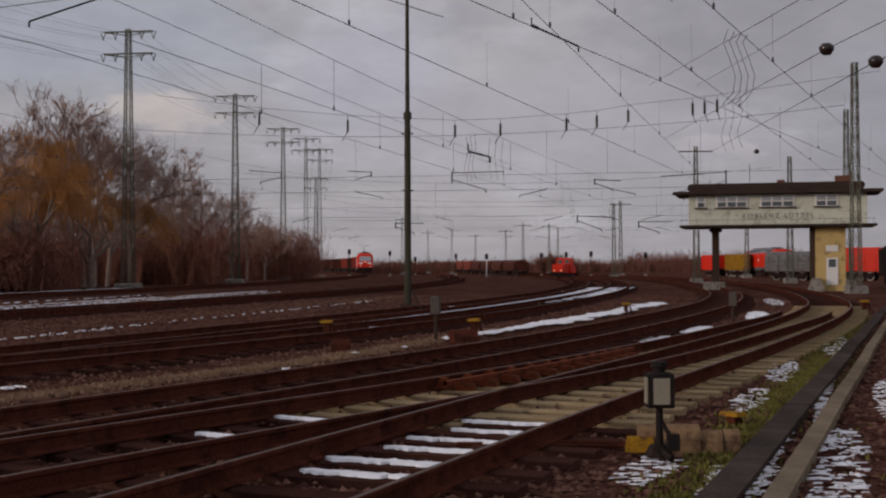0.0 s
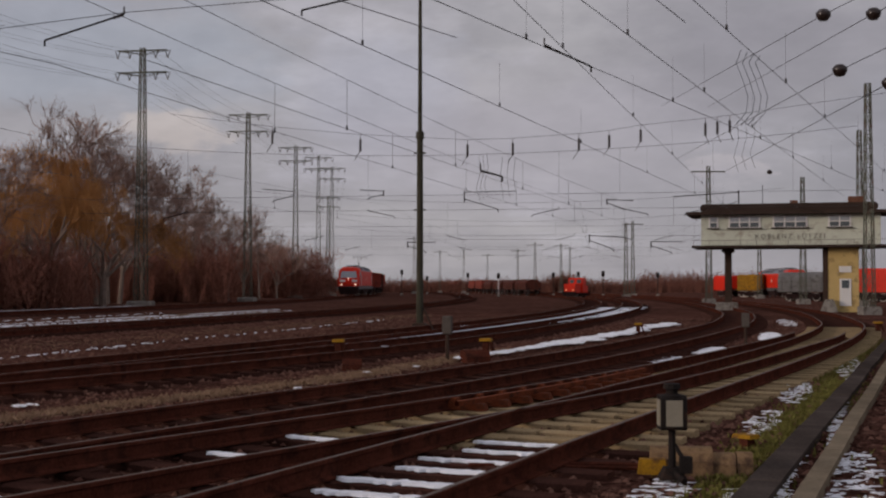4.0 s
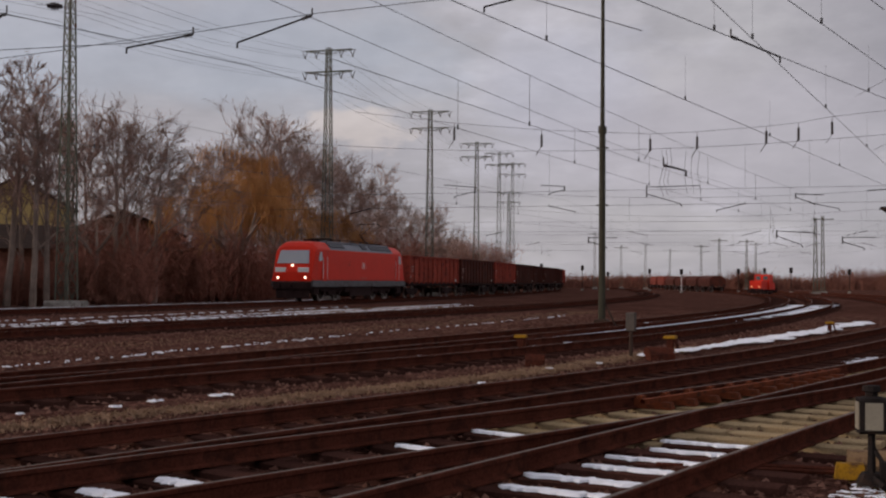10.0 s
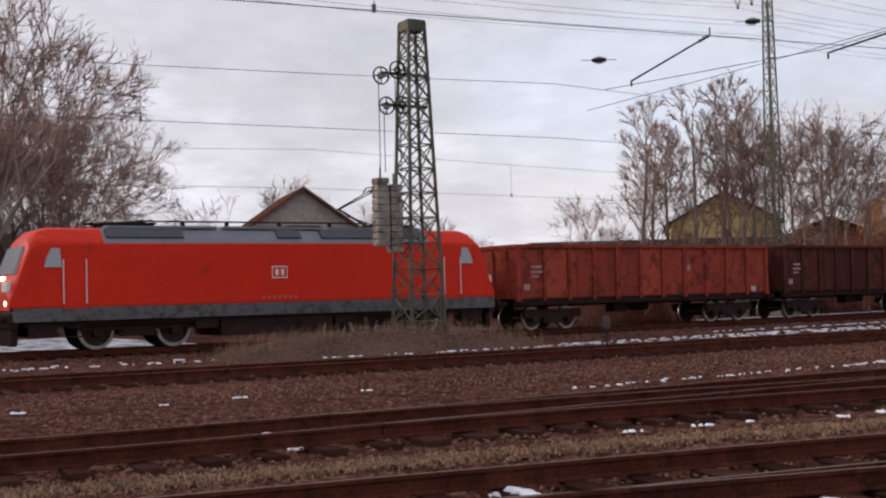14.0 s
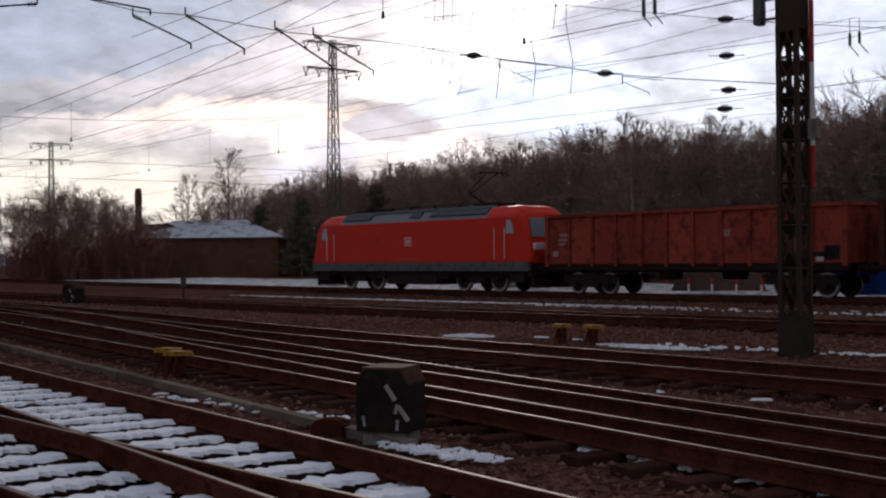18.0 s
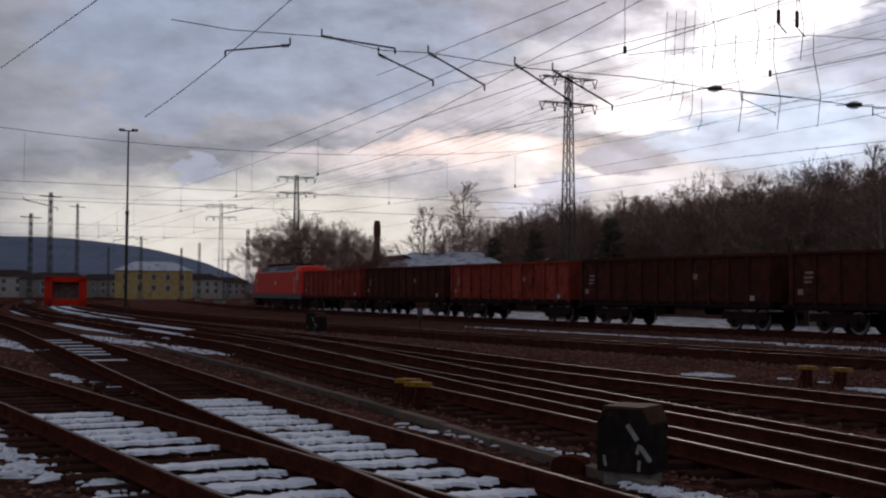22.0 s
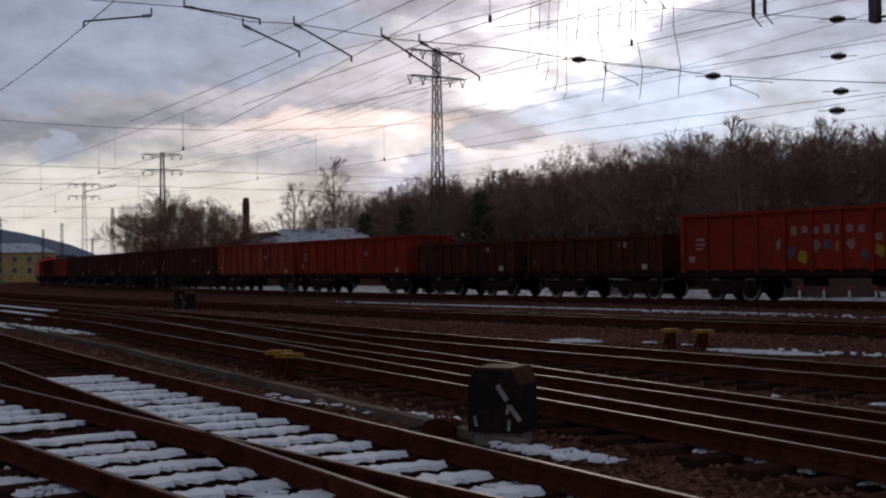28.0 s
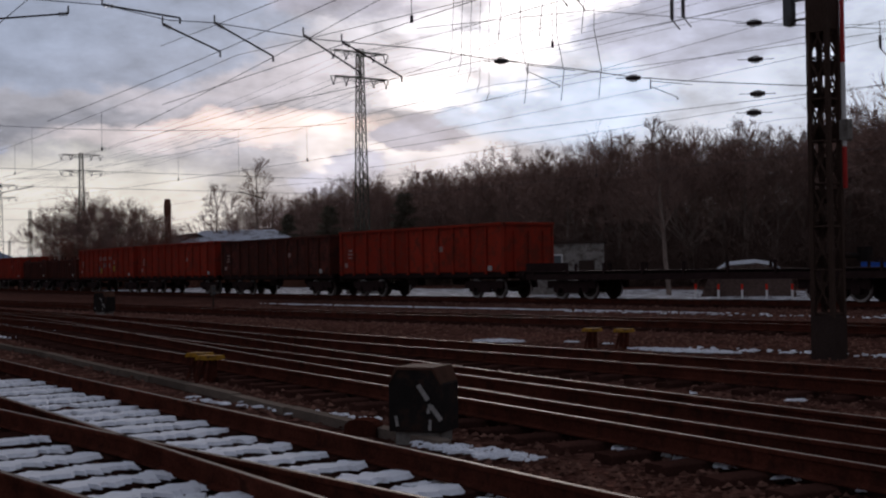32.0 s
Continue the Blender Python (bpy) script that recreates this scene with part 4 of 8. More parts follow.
        for dx in (-0.15, 0.15):
            pn.line([(tx_ + dx, -0.95, tz - 0.12), (tx_ + dx, -0.7, tz + 0.03), (tx_ + dx, 0.7, tz + 0.03), (tx_ + dx, 0.95, tz - 0.12)], 0.025)
        pn.obj("pantograph", M_UNDER, lo, "raised pantograph" if up else "folded pantograph")
    rf = Mesh()
    for x in (-2.6, -0.6, 1.4, 3.0):
        rf.tube((x, 0.2, 3.9), (x, 0.2, 4.22), 0.08, n=8)
    rf.tube((-4.2, 0.2, 4.22), (4.4, 0.2, 4.22), 0.03, n=5)
    rf.box((-1.7, -0.3, 4.03), (1.3, 0.7, 0.2), bevel=0.03)
    rf.obj("roof_gear", M_UNDER, lo)
    un = Mesh()
    un.box((0, 0, 0.66), (4.2, 2.6, 0.74), bevel=0.08)
    for y in (-1.2, 1.2):
        un.box((0, y, 0.92), (17.2, 0.1, 0.24))
        for x in (-8.0, 8.0):
            un.box((x, y, 0.7), (0.9, 0.24, 0.5), bevel=0.05)
    for y in (-1.15, 1.15):
        for x in (-2.6, 2.6):
            un.box((x, y, 0.78), (0.8, 0.3, 0.4), bevel=0.05)
    un.obj("transformer_tank", M_UNDER, lo)
    return lo


# the train's way along the main track: seconds, metres
RUN = [(0, -202.0), (7, -97.4), (8.5, -74.8), (10, -52.0), (11, -37.0), (13, -7.6), (16, 37.2), (19, 82.5), (24, 161.5), (28, 226.8), (32, 294.4)]


def train_s(t):
    """A smooth curve through RUN."""
    i = max(k for k in range(len(RUN) - 1) if RUN[k][0] <= t or k == 0)

    def slope(k):
        a, b = RUN[max(k - 1, 0)], RUN[min(k + 1, len(RUN) - 1)]
        return (b[1] - a[1]) / (b[0] - a[0])
    (t0, y0), (t1, y1) = RUN[i], RUN[i + 1]
    h, u = t1 - t0, (t - t0) / (t1 - t0)
    return (2 * u**3 - 3 * u**2 + 1) * y0 + (u**3 - 2 * u * u + u) * h * slope(i) + (3 * u * u - 2 * u**3) * y1 + (u**3 - u * u) * h * slope(i + 1)


def on_main(s):
    """Pose of a vehicle whose middle is at s: it lies on the chord between its bogies."""
    p, q = (W(s + d, smooth_n(MAIN_ENDS, s + d), RAIL) for d in (-5.5, 5.5))
    c = (p + q) / 2
    return pose(c.x, c.y, c.z, 0, 0, math.degrees(math.atan2(q.y - p.y, q.x - p.x)))


TRAIN = []          # thing, metres behind the locomotive's middle
# colour, length, height of the side
WAGONS = [(0, 15.74, 3.32), (1, 15.6, 3.32), (0, 15.6, 3.32), (1, 15.6, 3.32), (1, 15.6, 3.32), (1, 15.6, 3.32), (1, 15.6, 3.32), (0, 15.6, 3.32), (2, 15.6, 3.32),
          (1, 10.4, 2.75, 1), (1, 10.4, 2.75), (2, 15.6, 3.5, 2), (2, 15.6, 3.5), (1, 15.6, 3.4), (2, 15.6, 3.5)]


def build_train():
    TRAIN.append((build_loco(on_main(train_s(0))), 0.0))
    protos, pos = {}, 9.45
    for spec in WAGONS:
        mid = pos + spec[1] / 2
        m = on_main(train_s(0) - mid)
        if spec not in protos:
            protos[spec] = w = build_wagon(spec[0], m, LB=spec[1], H1=spec[2], paint=spec[3] if len(spec) > 3 else 0)
        else:
            w = copy_thing(protos[spec], m)
        TRAIN.append((w, mid))
        pos += spec[1]
    f = None
    for k in range(4):
        mid = pos + 9.95
        m = on_main(train_s(0) - mid)
        f = build_flat(m) if f is None else copy_thing(f, m)
        TRAIN.append((f, mid))
        pos += 19.9


def motions():
    times = [k * 1.0 for k in range(33)]
    for ob, back in TRAIN:
        walk(ob, [(t, on_main(train_s(t) - back)) for t in times])
    # loco wheels roll with the way gone
    steps = [k / 30 for k in range(961)]
    for w in WHEELS:
        c = w.matrix_basis.translation.copy()
        walk(w, [(t, Matrix.Translation(c) @ pose(0, 0, 0, 0, math.degrees((train_s(t) - train_s(0)) / 0.6) % 360, 0)) for t in steps])


# ---------------------------------------------------------------- masts and wires
def lattice(me, h, w0, w1, bays, leg=0.05, brace=0.025, z0=0.0, m=None):
    m = m or Matrix.Identity(4)
    c = lambda z, i: m @ Vector((((-1, 1, 1, -1)[i]) * (w0 + (w1 - w0) * z / h) / 2, ((-1, -1, 1, 1)[i]) * (w0 + (w1 - w0) * z / h) / 2, z + z0))
    for i in range(4):
        me.tube(c(0, i), c(h, i), leg, n=4)
    zs = [h * (1 - (1 - k / bays) ** 1.15) for k in range(bays + 1)]
    for a, b in zip(zs, zs[1:]):
        for i in range(4):
            j = (i + 1) % 4
            me.tube(c(a, i), c(b, j), brace, n=3, caps=False)
            me.tube(c(a, j), c(b, i), brace, n=3, caps=False)
            me.tube(c(b, i), c(b, j), brace, n=3, caps=False)


def insulator(me, p, l=0.5, r=0.09, slot=0):
    x, y, z = p
    me.tube((x, y, z), (x, y, z - l), 0.03, n=5, slot=slot)
    for i in range(4):
        zz = z - l * (0.2 + 0.2 * i)
        me.tube((x, y, zz), (x, y, zz - 0.03), r, r * 0.6, n=8, slot=slot)


def build_pylon(m, h, arms=((-0.2, 2.1), (-1.95, 2.1)), w0=0.85, w1=0.34, ma=M_MAST, label="tall green-grey lattice mast with two crossarms and hanging insulators", name="lattice_mast"):
    py = thing(name, m, label, "mast", "lattice masts")
    me = Mesh()
    lattice(me, h, w0, w1, max(10, int(h / 0.95)), 0.045, 0.02)
    me.obj("lattice_shaft", ma, py)
    f = Mesh()
    f.box((0, 0, 0.1), (1.7, 1.7, 0.6), bevel=0.1)
    f.obj("footing", M_CONCRETE, py)
    for dz, half in arms:
        a = Mesh()
        z = h + dz
        for y in (-0.18, 0.18):
            a.tube((y, -half, z), (y, half, z), 0.04, n=4)
            a.tube((y, -half, z), (y, 0, z - 0.32), 0.025, n=3)
            a.tube((y, half, z), (y, 0, z - 0.32), 0.025, n=3)
        ob = a.obj("crossarm", ma, py)
        for y in (-half, -half * 0.52, half * 0.52, half):
            i = Mesh()
            for e in (-0.22, 0.22):
                i.tube((0, y + e, z), (0, y, z - 0.55), 0.035, n=5)
            i.tube((0, y, z - 0.5), (0, y, z - 0.62), 0.07, n=8)
            i.obj("insulator", M_INSUL, ob)
    return py


def wire(me, p, q, r=0.012, sag=0.0, n=10):
    p, q = Vector(p), Vector(q)
    pts = [p.lerp(q, i / n) - Vector((0, 0, sag * 4 * (i / n) * (1 - i / n))) for i in range(n + 1)]
    me.line(pts, r, 3)


PYLONS = [(-62.7, -8.0, 20.6), (-94.8, -8.1, 19.8), (-129, -8.4, 20.1), (-154.6, -7.8, 21.4), (-171.9, -6.6, 21.4), (-200, -8, 18.5), (88.25, -9.3, 16.7), (152.3, -7.0, 15.15), (196.4, -4.2, 14.8), (-27.5, -7.6, 18.5)]


def build_masts():
    for s, n, h in PYLONS:
        if s == -27.5:
            build_pylon(at(s, n, -0.05), h, arms=((-0.2, 2.1),), label="tall green-grey lattice mast with one crossarm and hanging insulators")
        else:
            build_pylon(at(s, n, -0.05), h)
    build_pylon(at(40.6, -9, -0.05), 22.0)


# ---------------------------------------------------------------- signal box over the tracks
def letters(text, size, m, ma, parent, name="lettering"):
    """Text in the built-in font, turned into a mesh."""
    cu = bpy.data.curves.new("text", "FONT")
    cu.body, cu.size, cu.extrude, cu.align_x, cu.space_character = text, size, 0.008, "CENTER", 1.35
    o = bpy.data.objects.new("text", cu)
    scene.collection.objects.link(o)
    me = bpy.data.meshes.new_from_object(o.evaluated_get(bpy.context.evaluated_depsgraph_get()))
    bpy.data.objects.remove(o)
    me.materials.clear()
    me.materials.append(ma)
    ob = new(name, me)
    ob.parent, ob.matrix_basis = parent, m
    return ob


def build_signal_box():
    p = az(-15.25, 85)
    sb = thing("signal_box", pose(p.x, p.y, 0, 0, 0, -15.25), "cream bridge signal box on a post and an ochre stair tower", "signal box")
    # local: x to the right, y away from the yard
    L, D, z0, z1 = 11.2, 3.4, 4.25, 6.32
    me = Mesh()
    me.box((-0.25, 0, (z0 + z1) / 2), (L, D, z1 - z0))
    me.obj("cabin_wall", M_CREAM, sb)
    r = Mesh()
    r.box((-0.35, 0, z1 + 0.38), (L - 0.1, D + 0.5, 0.52), bevel=0.15)
    r.obj("roof", M_BROWNROOF, sb)
    r = Mesh()
    r.box((-0.25, 0, z1 + 0.03), (L + 1.9, D + 1.5, 0.2), bevel=0.05)
    r.obj("eaves", M_BROWNROOF, sb)
    fl = Mesh()
    fl.box((-0.25, 0, z0 - 0.08), (L + 1.15, D + 1.2, 0.15), bevel=0.03)
    fl.obj("walkway_slab", M_BROWNROOF, sb)
    ra = Mesh()
    for x in [k * 1.0 - 6.3 for k in range(13)]:
        ra.tube((x, -D / 2 - 0.55, z0), (x, -D / 2 - 0.55, z0 + 0.32), 0.015, n=4)
    ra.tube((-6.4, -D / 2 - 0.55, z0 + 0.32), (5.8, -D / 2 - 0.55, z0 + 0.32), 0.015, n=4)
    ra.obj("kerb_rail", M_MASTRUST, sb)
    # three groups of windows, each with white bars and a sill
    for x, w, k in ((-3.07, 1.9, 3), (-0.2, 2.05, 3), (2.86, 1.3, 2), (-5.05, 0.5, 1)):
        win = Mesh()
        win.box((x, -D / 2 - 0.01, 5.78), (w + 0.14, 0.1, 0.76))
        fr = win.obj("window", M_WHITE, sb, "white barred cabin window")
        for i in range(k):
            for j in range(2):
                pn = Mesh()
                pn.box((x - w / 2 + (i + 0.5) * w / k, -D / 2 - 0.07, 5.95 - 0.36 * j), (w / k - 0.1, 0.03, 0.29))
                pn.obj("pane", M_GLASS if j else M_PANE, fr)
        si = Mesh()
        si.box((x, -D / 2 - 0.1, 5.36), (w + 0.3, 0.22, 0.07))
        si.obj("sill", M_BROWNROOF, fr)
    letters("KOBLENZ-LÜTZEL", 0.43, pose(-0.16, -D / 2 - 0.015, 4.68, 90, 0, 0), mat("dark_lettering", (0.10, 0.085, 0.07), 0.8, vary=0.2), sb)
    po = Mesh()
    po.box((-4.2, 0, 2.1), (0.45, 0.6, 4.0))
    po.box((-4.2, 0, 3.95), (0.85, 0.8, 0.26), bevel=0.1)
    po.obj("steel_post", M_MASTRUST, sb)
    ft = Mesh()
    ft.box((-4.3, 0, 0.18), (1.4, 1.6, 0.65), bevel=0.06)
    ft.obj("footing", M_CONCRETE, sb)
    tw = Mesh()
    tw.box((3.1, 0, 1.98), (1.85, 2.6, 4.2))
    tw.obj("tower", M_OCHRE, sb, "ochre rendered stair tower")
    pl = Mesh()
    pl.box((1.98, -1.0, 1.98), (0.32, 0.5, 4.2))
    pl.obj("steel_post", M_MASTRUST, sb)
    bt = Mesh()
    bt.prism([(1.6, -0.1), (2.75, -0.1), (2.45, 0.75), (1.95, 0.75)], -1.9, -1.3)
    bt.obj("buttress", M_CONCRETE, sb)
    dr = Mesh()
    dr.box((3.2, -1.32, 1.2), (0.72, 0.08, 1.75))
    d = dr.obj("door", M_WHITE, sb, "white door with a dark window")
    dw = Mesh()
    dw.box((3.2, -1.37, 1.72), (0.44, 0.05, 0.5))
    dw.obj("pane", M_GLASS, d)
    sg = Mesh()
    sg.box((3.2, -1.33, 2.68), (0.75, 0.06, 0.4))
    sg.obj("notice_board", M_WHITE, sb)
    for x, w, h in ((3.95, 0.95, 0.55), (0.05, 0.5, 0.35)):
        c = Mesh()
        c.box((x, 0.4, z1 + 0.6 + h / 2), (w, 0.6, h), bevel=0.03)
        c.obj("chimney", M_BRICK, sb)
    an = Mesh()
    an.tube((-1.95, 0, z1 + 0.6), (-1.95, 0, z1 + 2.0), 0.02, n=5)
    an.obj("aerial", M_WIRE, sb)
    return sb


# ---------------------------------------------------------------- trees
def tree_mesh(seed, h, form="wide", droop=0.0, limbs=15, r0=None):
    """A trunk that forks into limbs, branches and twigs: trunk and limbs in one mesh, the fine rest in another."""
    rng = random.Random(seed)
    trunk, twig = Mesh(), Mesh()
    r0 = r0 or h * 0.017

    def jitter(d, a):
        return (d + Vector((rng.uniform(-1, 1), rng.uniform(-1, 1), rng.uniform(-1, 1))) * a).normalized()

    def flat(p, q, w):
        side = (q - p).orthogonal().normalized() * w
        if rng.random() < 0.5:
            side = side.cross((q - p).normalized())
        twig.add([p - side, p + side, q], [(0, 1, 2)])

    def spray(p, d, l, n):
        for _ in range(n):
            t0 = p + d * l * rng.uniform(-0.7, 0.0)
            td = (jitter(d, 0.75) + Vector((0, 0, 0.1 - droop))).normalized()
            t1 = t0 + td * l * rng.uniform(0.7, 1.3)
            flat(t0, t1, 0.012)
            for _ in range(3):
                e0 = t0.lerp(t1, rng.uniform(0.25, 0.95))
                flat(e0, e0 + (jitter(td, 0.7) - Vector((0, 0, droop * 0.8))).normalized() * l * rng.uniform(0.35, 0.7), 0.009)

    def branch(p, d, l, r, level, most):
        q = p
        for _ in range(2):
            d = (jitter(d, 0.085) + Vector((0, 0, 0.05 - droop * 0.05 * level))).normalized()
            e = q + d * l / 2
            if level < 3:
                trunk.tube(q, e, r, r * 0.85, n=5, caps=False)
            else:
                twig.tube(q, e, max(r, 0.017), max(r * 0.85, 0.013), n=3, caps=False)
            q, r = e, r * 0.85
        if level >= most:
            spray(q, d, l * 0.85, 4)
            return
        for _ in range(3 if rng.random() < 0.45 else 2):
            a = jitter(d, 1.0)
            side = (a - d * a.dot(d)).normalized()
            nd = (d + side * rng.uniform(0.35, 0.8)).normalized()
            branch(q, nd, l * rng.uniform(0.62, 0.88), r * 0.72, level + 1, most)
        if level >= 2:
            spray(p.lerp(q, 0.6), d, l * 0.6, 1)

    if form == "wide":
        p, d = Vector((0, 0, -0.3)), jitter(Vector((0, 0, 1)), 0.06)
        q = p + d * h * 0.30
        trunk.tube(p, q, r0, r0 * 0.75, n=7, caps=False)
        n = 4 if limbs < 20 else 5
        for i in range(n):
            a = i * 6.283 / n + rng.uniform(-.4, .4)
            branch(q - d * rng.uniform(0, 0.08) * h, Vector((math.cos(a), math.sin(a), rng.uniform(0.8, 2.2))).normalized(), h * 0.235, r0 * 0.5, 1, 6)
    else:
        path, d = [Vector((0, 0, -0.3))], Vector((0, 0, 1))
        for k in range(8):
            d = (jitter(d, 0.06) + Vector((0, 0, 0.1))).normalized()
            path.append(path[-1] + d * h * 0.118)
            trunk.tube(path[-2], path[-1], r0 * (1 - 0.115 * k), r0 * (1 - 0.115 * (k + 1)), n=6, caps=False)
        for i in range(limbs):
            u = 0.25 + 0.75 * (i + rng.random()) / limbs
            k = min(7, int(u * 8))
            a = i * 2.4 + rng.uniform(-.5, .5)
            branch(path[k].lerp(path[k + 1], u * 8 - k), Vector((math.cos(a), math.sin(a), rng.uniform(1.1, 2.3))).normalized(), h * (0.11 * (1.2 - u) + 0.035), r0 * 0.3 * (1.2 - u), 2, 5)
    return trunk, twig


TREE_PROTO = {}


def build_tree(kind, p, size, turn, label, category="tree", group="bare trees"):
    """kind: (seed, shape). Alike trees share their meshes."""
    m = Matrix.Translation(p) @ pose(0, 0, 0, 0, 0, turn) @ Matrix.Diagonal((size, size, size, 1))
    if kind in TREE_PROTO:
        ob = copy_thing(TREE_PROTO[kind], Matrix.Translation(p) @ pose(0, 0, 0, 0, 0, turn))
        ob.scale = (size, size, size)
        ob["label"], ob["group"] = label, group
        return ob
    seed, shape = kind
    ob = thing("shrub" if "shrub" in shape else "tree", m, label, category, group)
    if shape == "bare":
        a, b = tree_mesh(seed, 10, "wide", 0, 16)
        a.obj("trunk", M_BARK, ob), b.obj("crown", M_TWIG, ob)
    elif shape == "tall":
        a, b = tree_mesh(seed, 10, "tall", 0, 14)
        a.obj("trunk", M_BARK, ob), b.obj("crown", M_TWIG, ob)
    elif shape == "willow":
        a, b = tree_mesh(seed, 9.2, "wide", 0.18, 22, 0.34)
        rng = random.Random(seed)
        tips = [p for p in b.v[::3] if p[2] > 4.2 and p[0] ** 2 + p[1] ** 2 > 0.8]
        for _ in range(520):        # tufts of thin twigs that hang from the branch ends
            x, y, z = tips[rng.randrange(len(tips))]
            for _ in range(rng.randint(5, 11)):
                l, w = rng.uniform(0.5, 1.9), Vector((rng.uniform(-1, 1), rng.uniform(-1, 1), 0)).normalized() * 0.013
                o = Vector((x + rng.uniform(-.3, .3), y + rng.uniform(-.3, .3), z + rng.uniform(-.2, .2)))
                mid = o + Vector((x * 0.06, y * 0.06, -l * 0.35))
                e = mid + Vector((x * 0.02 + rng.uniform(-.12, .12), y * 0.02 + rng.uniform(-.12, .12), -l * 0.65))
                b.add([o - w, o + w, mid + w, mid - w], [(0, 1, 2, 3)])
                b.add([mid - w, mid + w, e], [(0, 1, 2)])
        a.obj("trunk", M_BARK, ob), b.obj("crown", M_WILLOW, ob)
    elif shape == "pine":
        rng = random.Random(seed)
        t, c = Mesh(), Mesh()
        t.tube((0, 0, -0.2), (0, 0, 9.7), 0.17, 0.02, 6)
        for i in range(150):        # boughs, each a spray of needle tufts
            z = 0.8 + 8.9 * (i + rng.random()) / 150
            ang = rng.uniform(0, 6.283)
            rad = (0.25 + 2.9 * (1 - z / 9.9) ** 0.75) * rng.uniform(0.55, 1.12)
            d = Vector((math.cos(ang), math.sin(ang), rng.uniform(-0.35, 0.25)))
            q, e = Vector((0, 0, z)), Vector((0, 0, z)) + d * rad
            t.tube(q, e, 0.035, 0.012, 3, caps=False)
            for _ in range(int(22 + rad * 46)):
                u = q.lerp(e, rng.uniform(0.15, 1.0) ** 0.7) + Vector((rng.uniform(-1, 1), rng.uniform(-1, 1), rng.uniform(-.5, .5))) * 0.34
                f = u + (d + Vector((rng.uniform(-1, 1), rng.uniform(-1, 1), rng.uniform(-.8, .6)))).normalized() * rng.uniform(0.16, 0.36)
                w = Vector((rng.uniform(-1, 1), rng.uniform(-1, 1), rng.uniform(-1, 1))).normalized() * 0.06
                c.add([u - w, u + w, f], [(0, 1, 2)])
        t.obj("trunk", M_BARK, ob), c.obj("crown", M_PINE, ob)
    elif shape in ("shrub", "slope_shrub"):
        rng = random.Random(seed)
        t, c = Mesh(), Mesh()
        for _ in range(34):
            ang = rng.uniform(0, 6.283)
            b0 = Vector((rng.uniform(-1.9, 1.9), rng.uniform(-1.9, 1.9), -0.2))
            d = Vector((math.cos(ang) * .35, math.sin(ang) * .35, 1)).normalized()
            l = rng.uniform(2.0, 4.2)
            t.tube(b0, b0 + d * l, 0.018, 0.008, 3, caps=False)
            for _ in range(40):
                u = b0 + d * l * rng.uniform(0.1, 1.0)
                e = u + Vector((rng.uniform(-1, 1), rng.uniform(-1, 1), rng.uniform(-.2, 1.0))) * rng.uniform(0.3, 0.9)
                w = Vector((rng.uniform(-1, 1), rng.uniform(-1, 1), 0)).normalized() * 0.016
                c.add([u - w, u + w, e], [(0, 1, 2)])
                for _ in range(2):
                    v = u.lerp(e, rng.uniform(.3, .9))
                    f = v + Vector((rng.uniform(-1, 1), rng.uniform(-1, 1), rng.uniform(-.4, .8))) * 0.5
                    c.add([v - w * .7, v + w * .7, f], [(0, 1, 2)])
        # the slope's shrubs are built alike but take the darker scrub colour
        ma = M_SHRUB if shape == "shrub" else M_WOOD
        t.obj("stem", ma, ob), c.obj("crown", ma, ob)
    TREE_PROTO[kind] = ob
    return ob


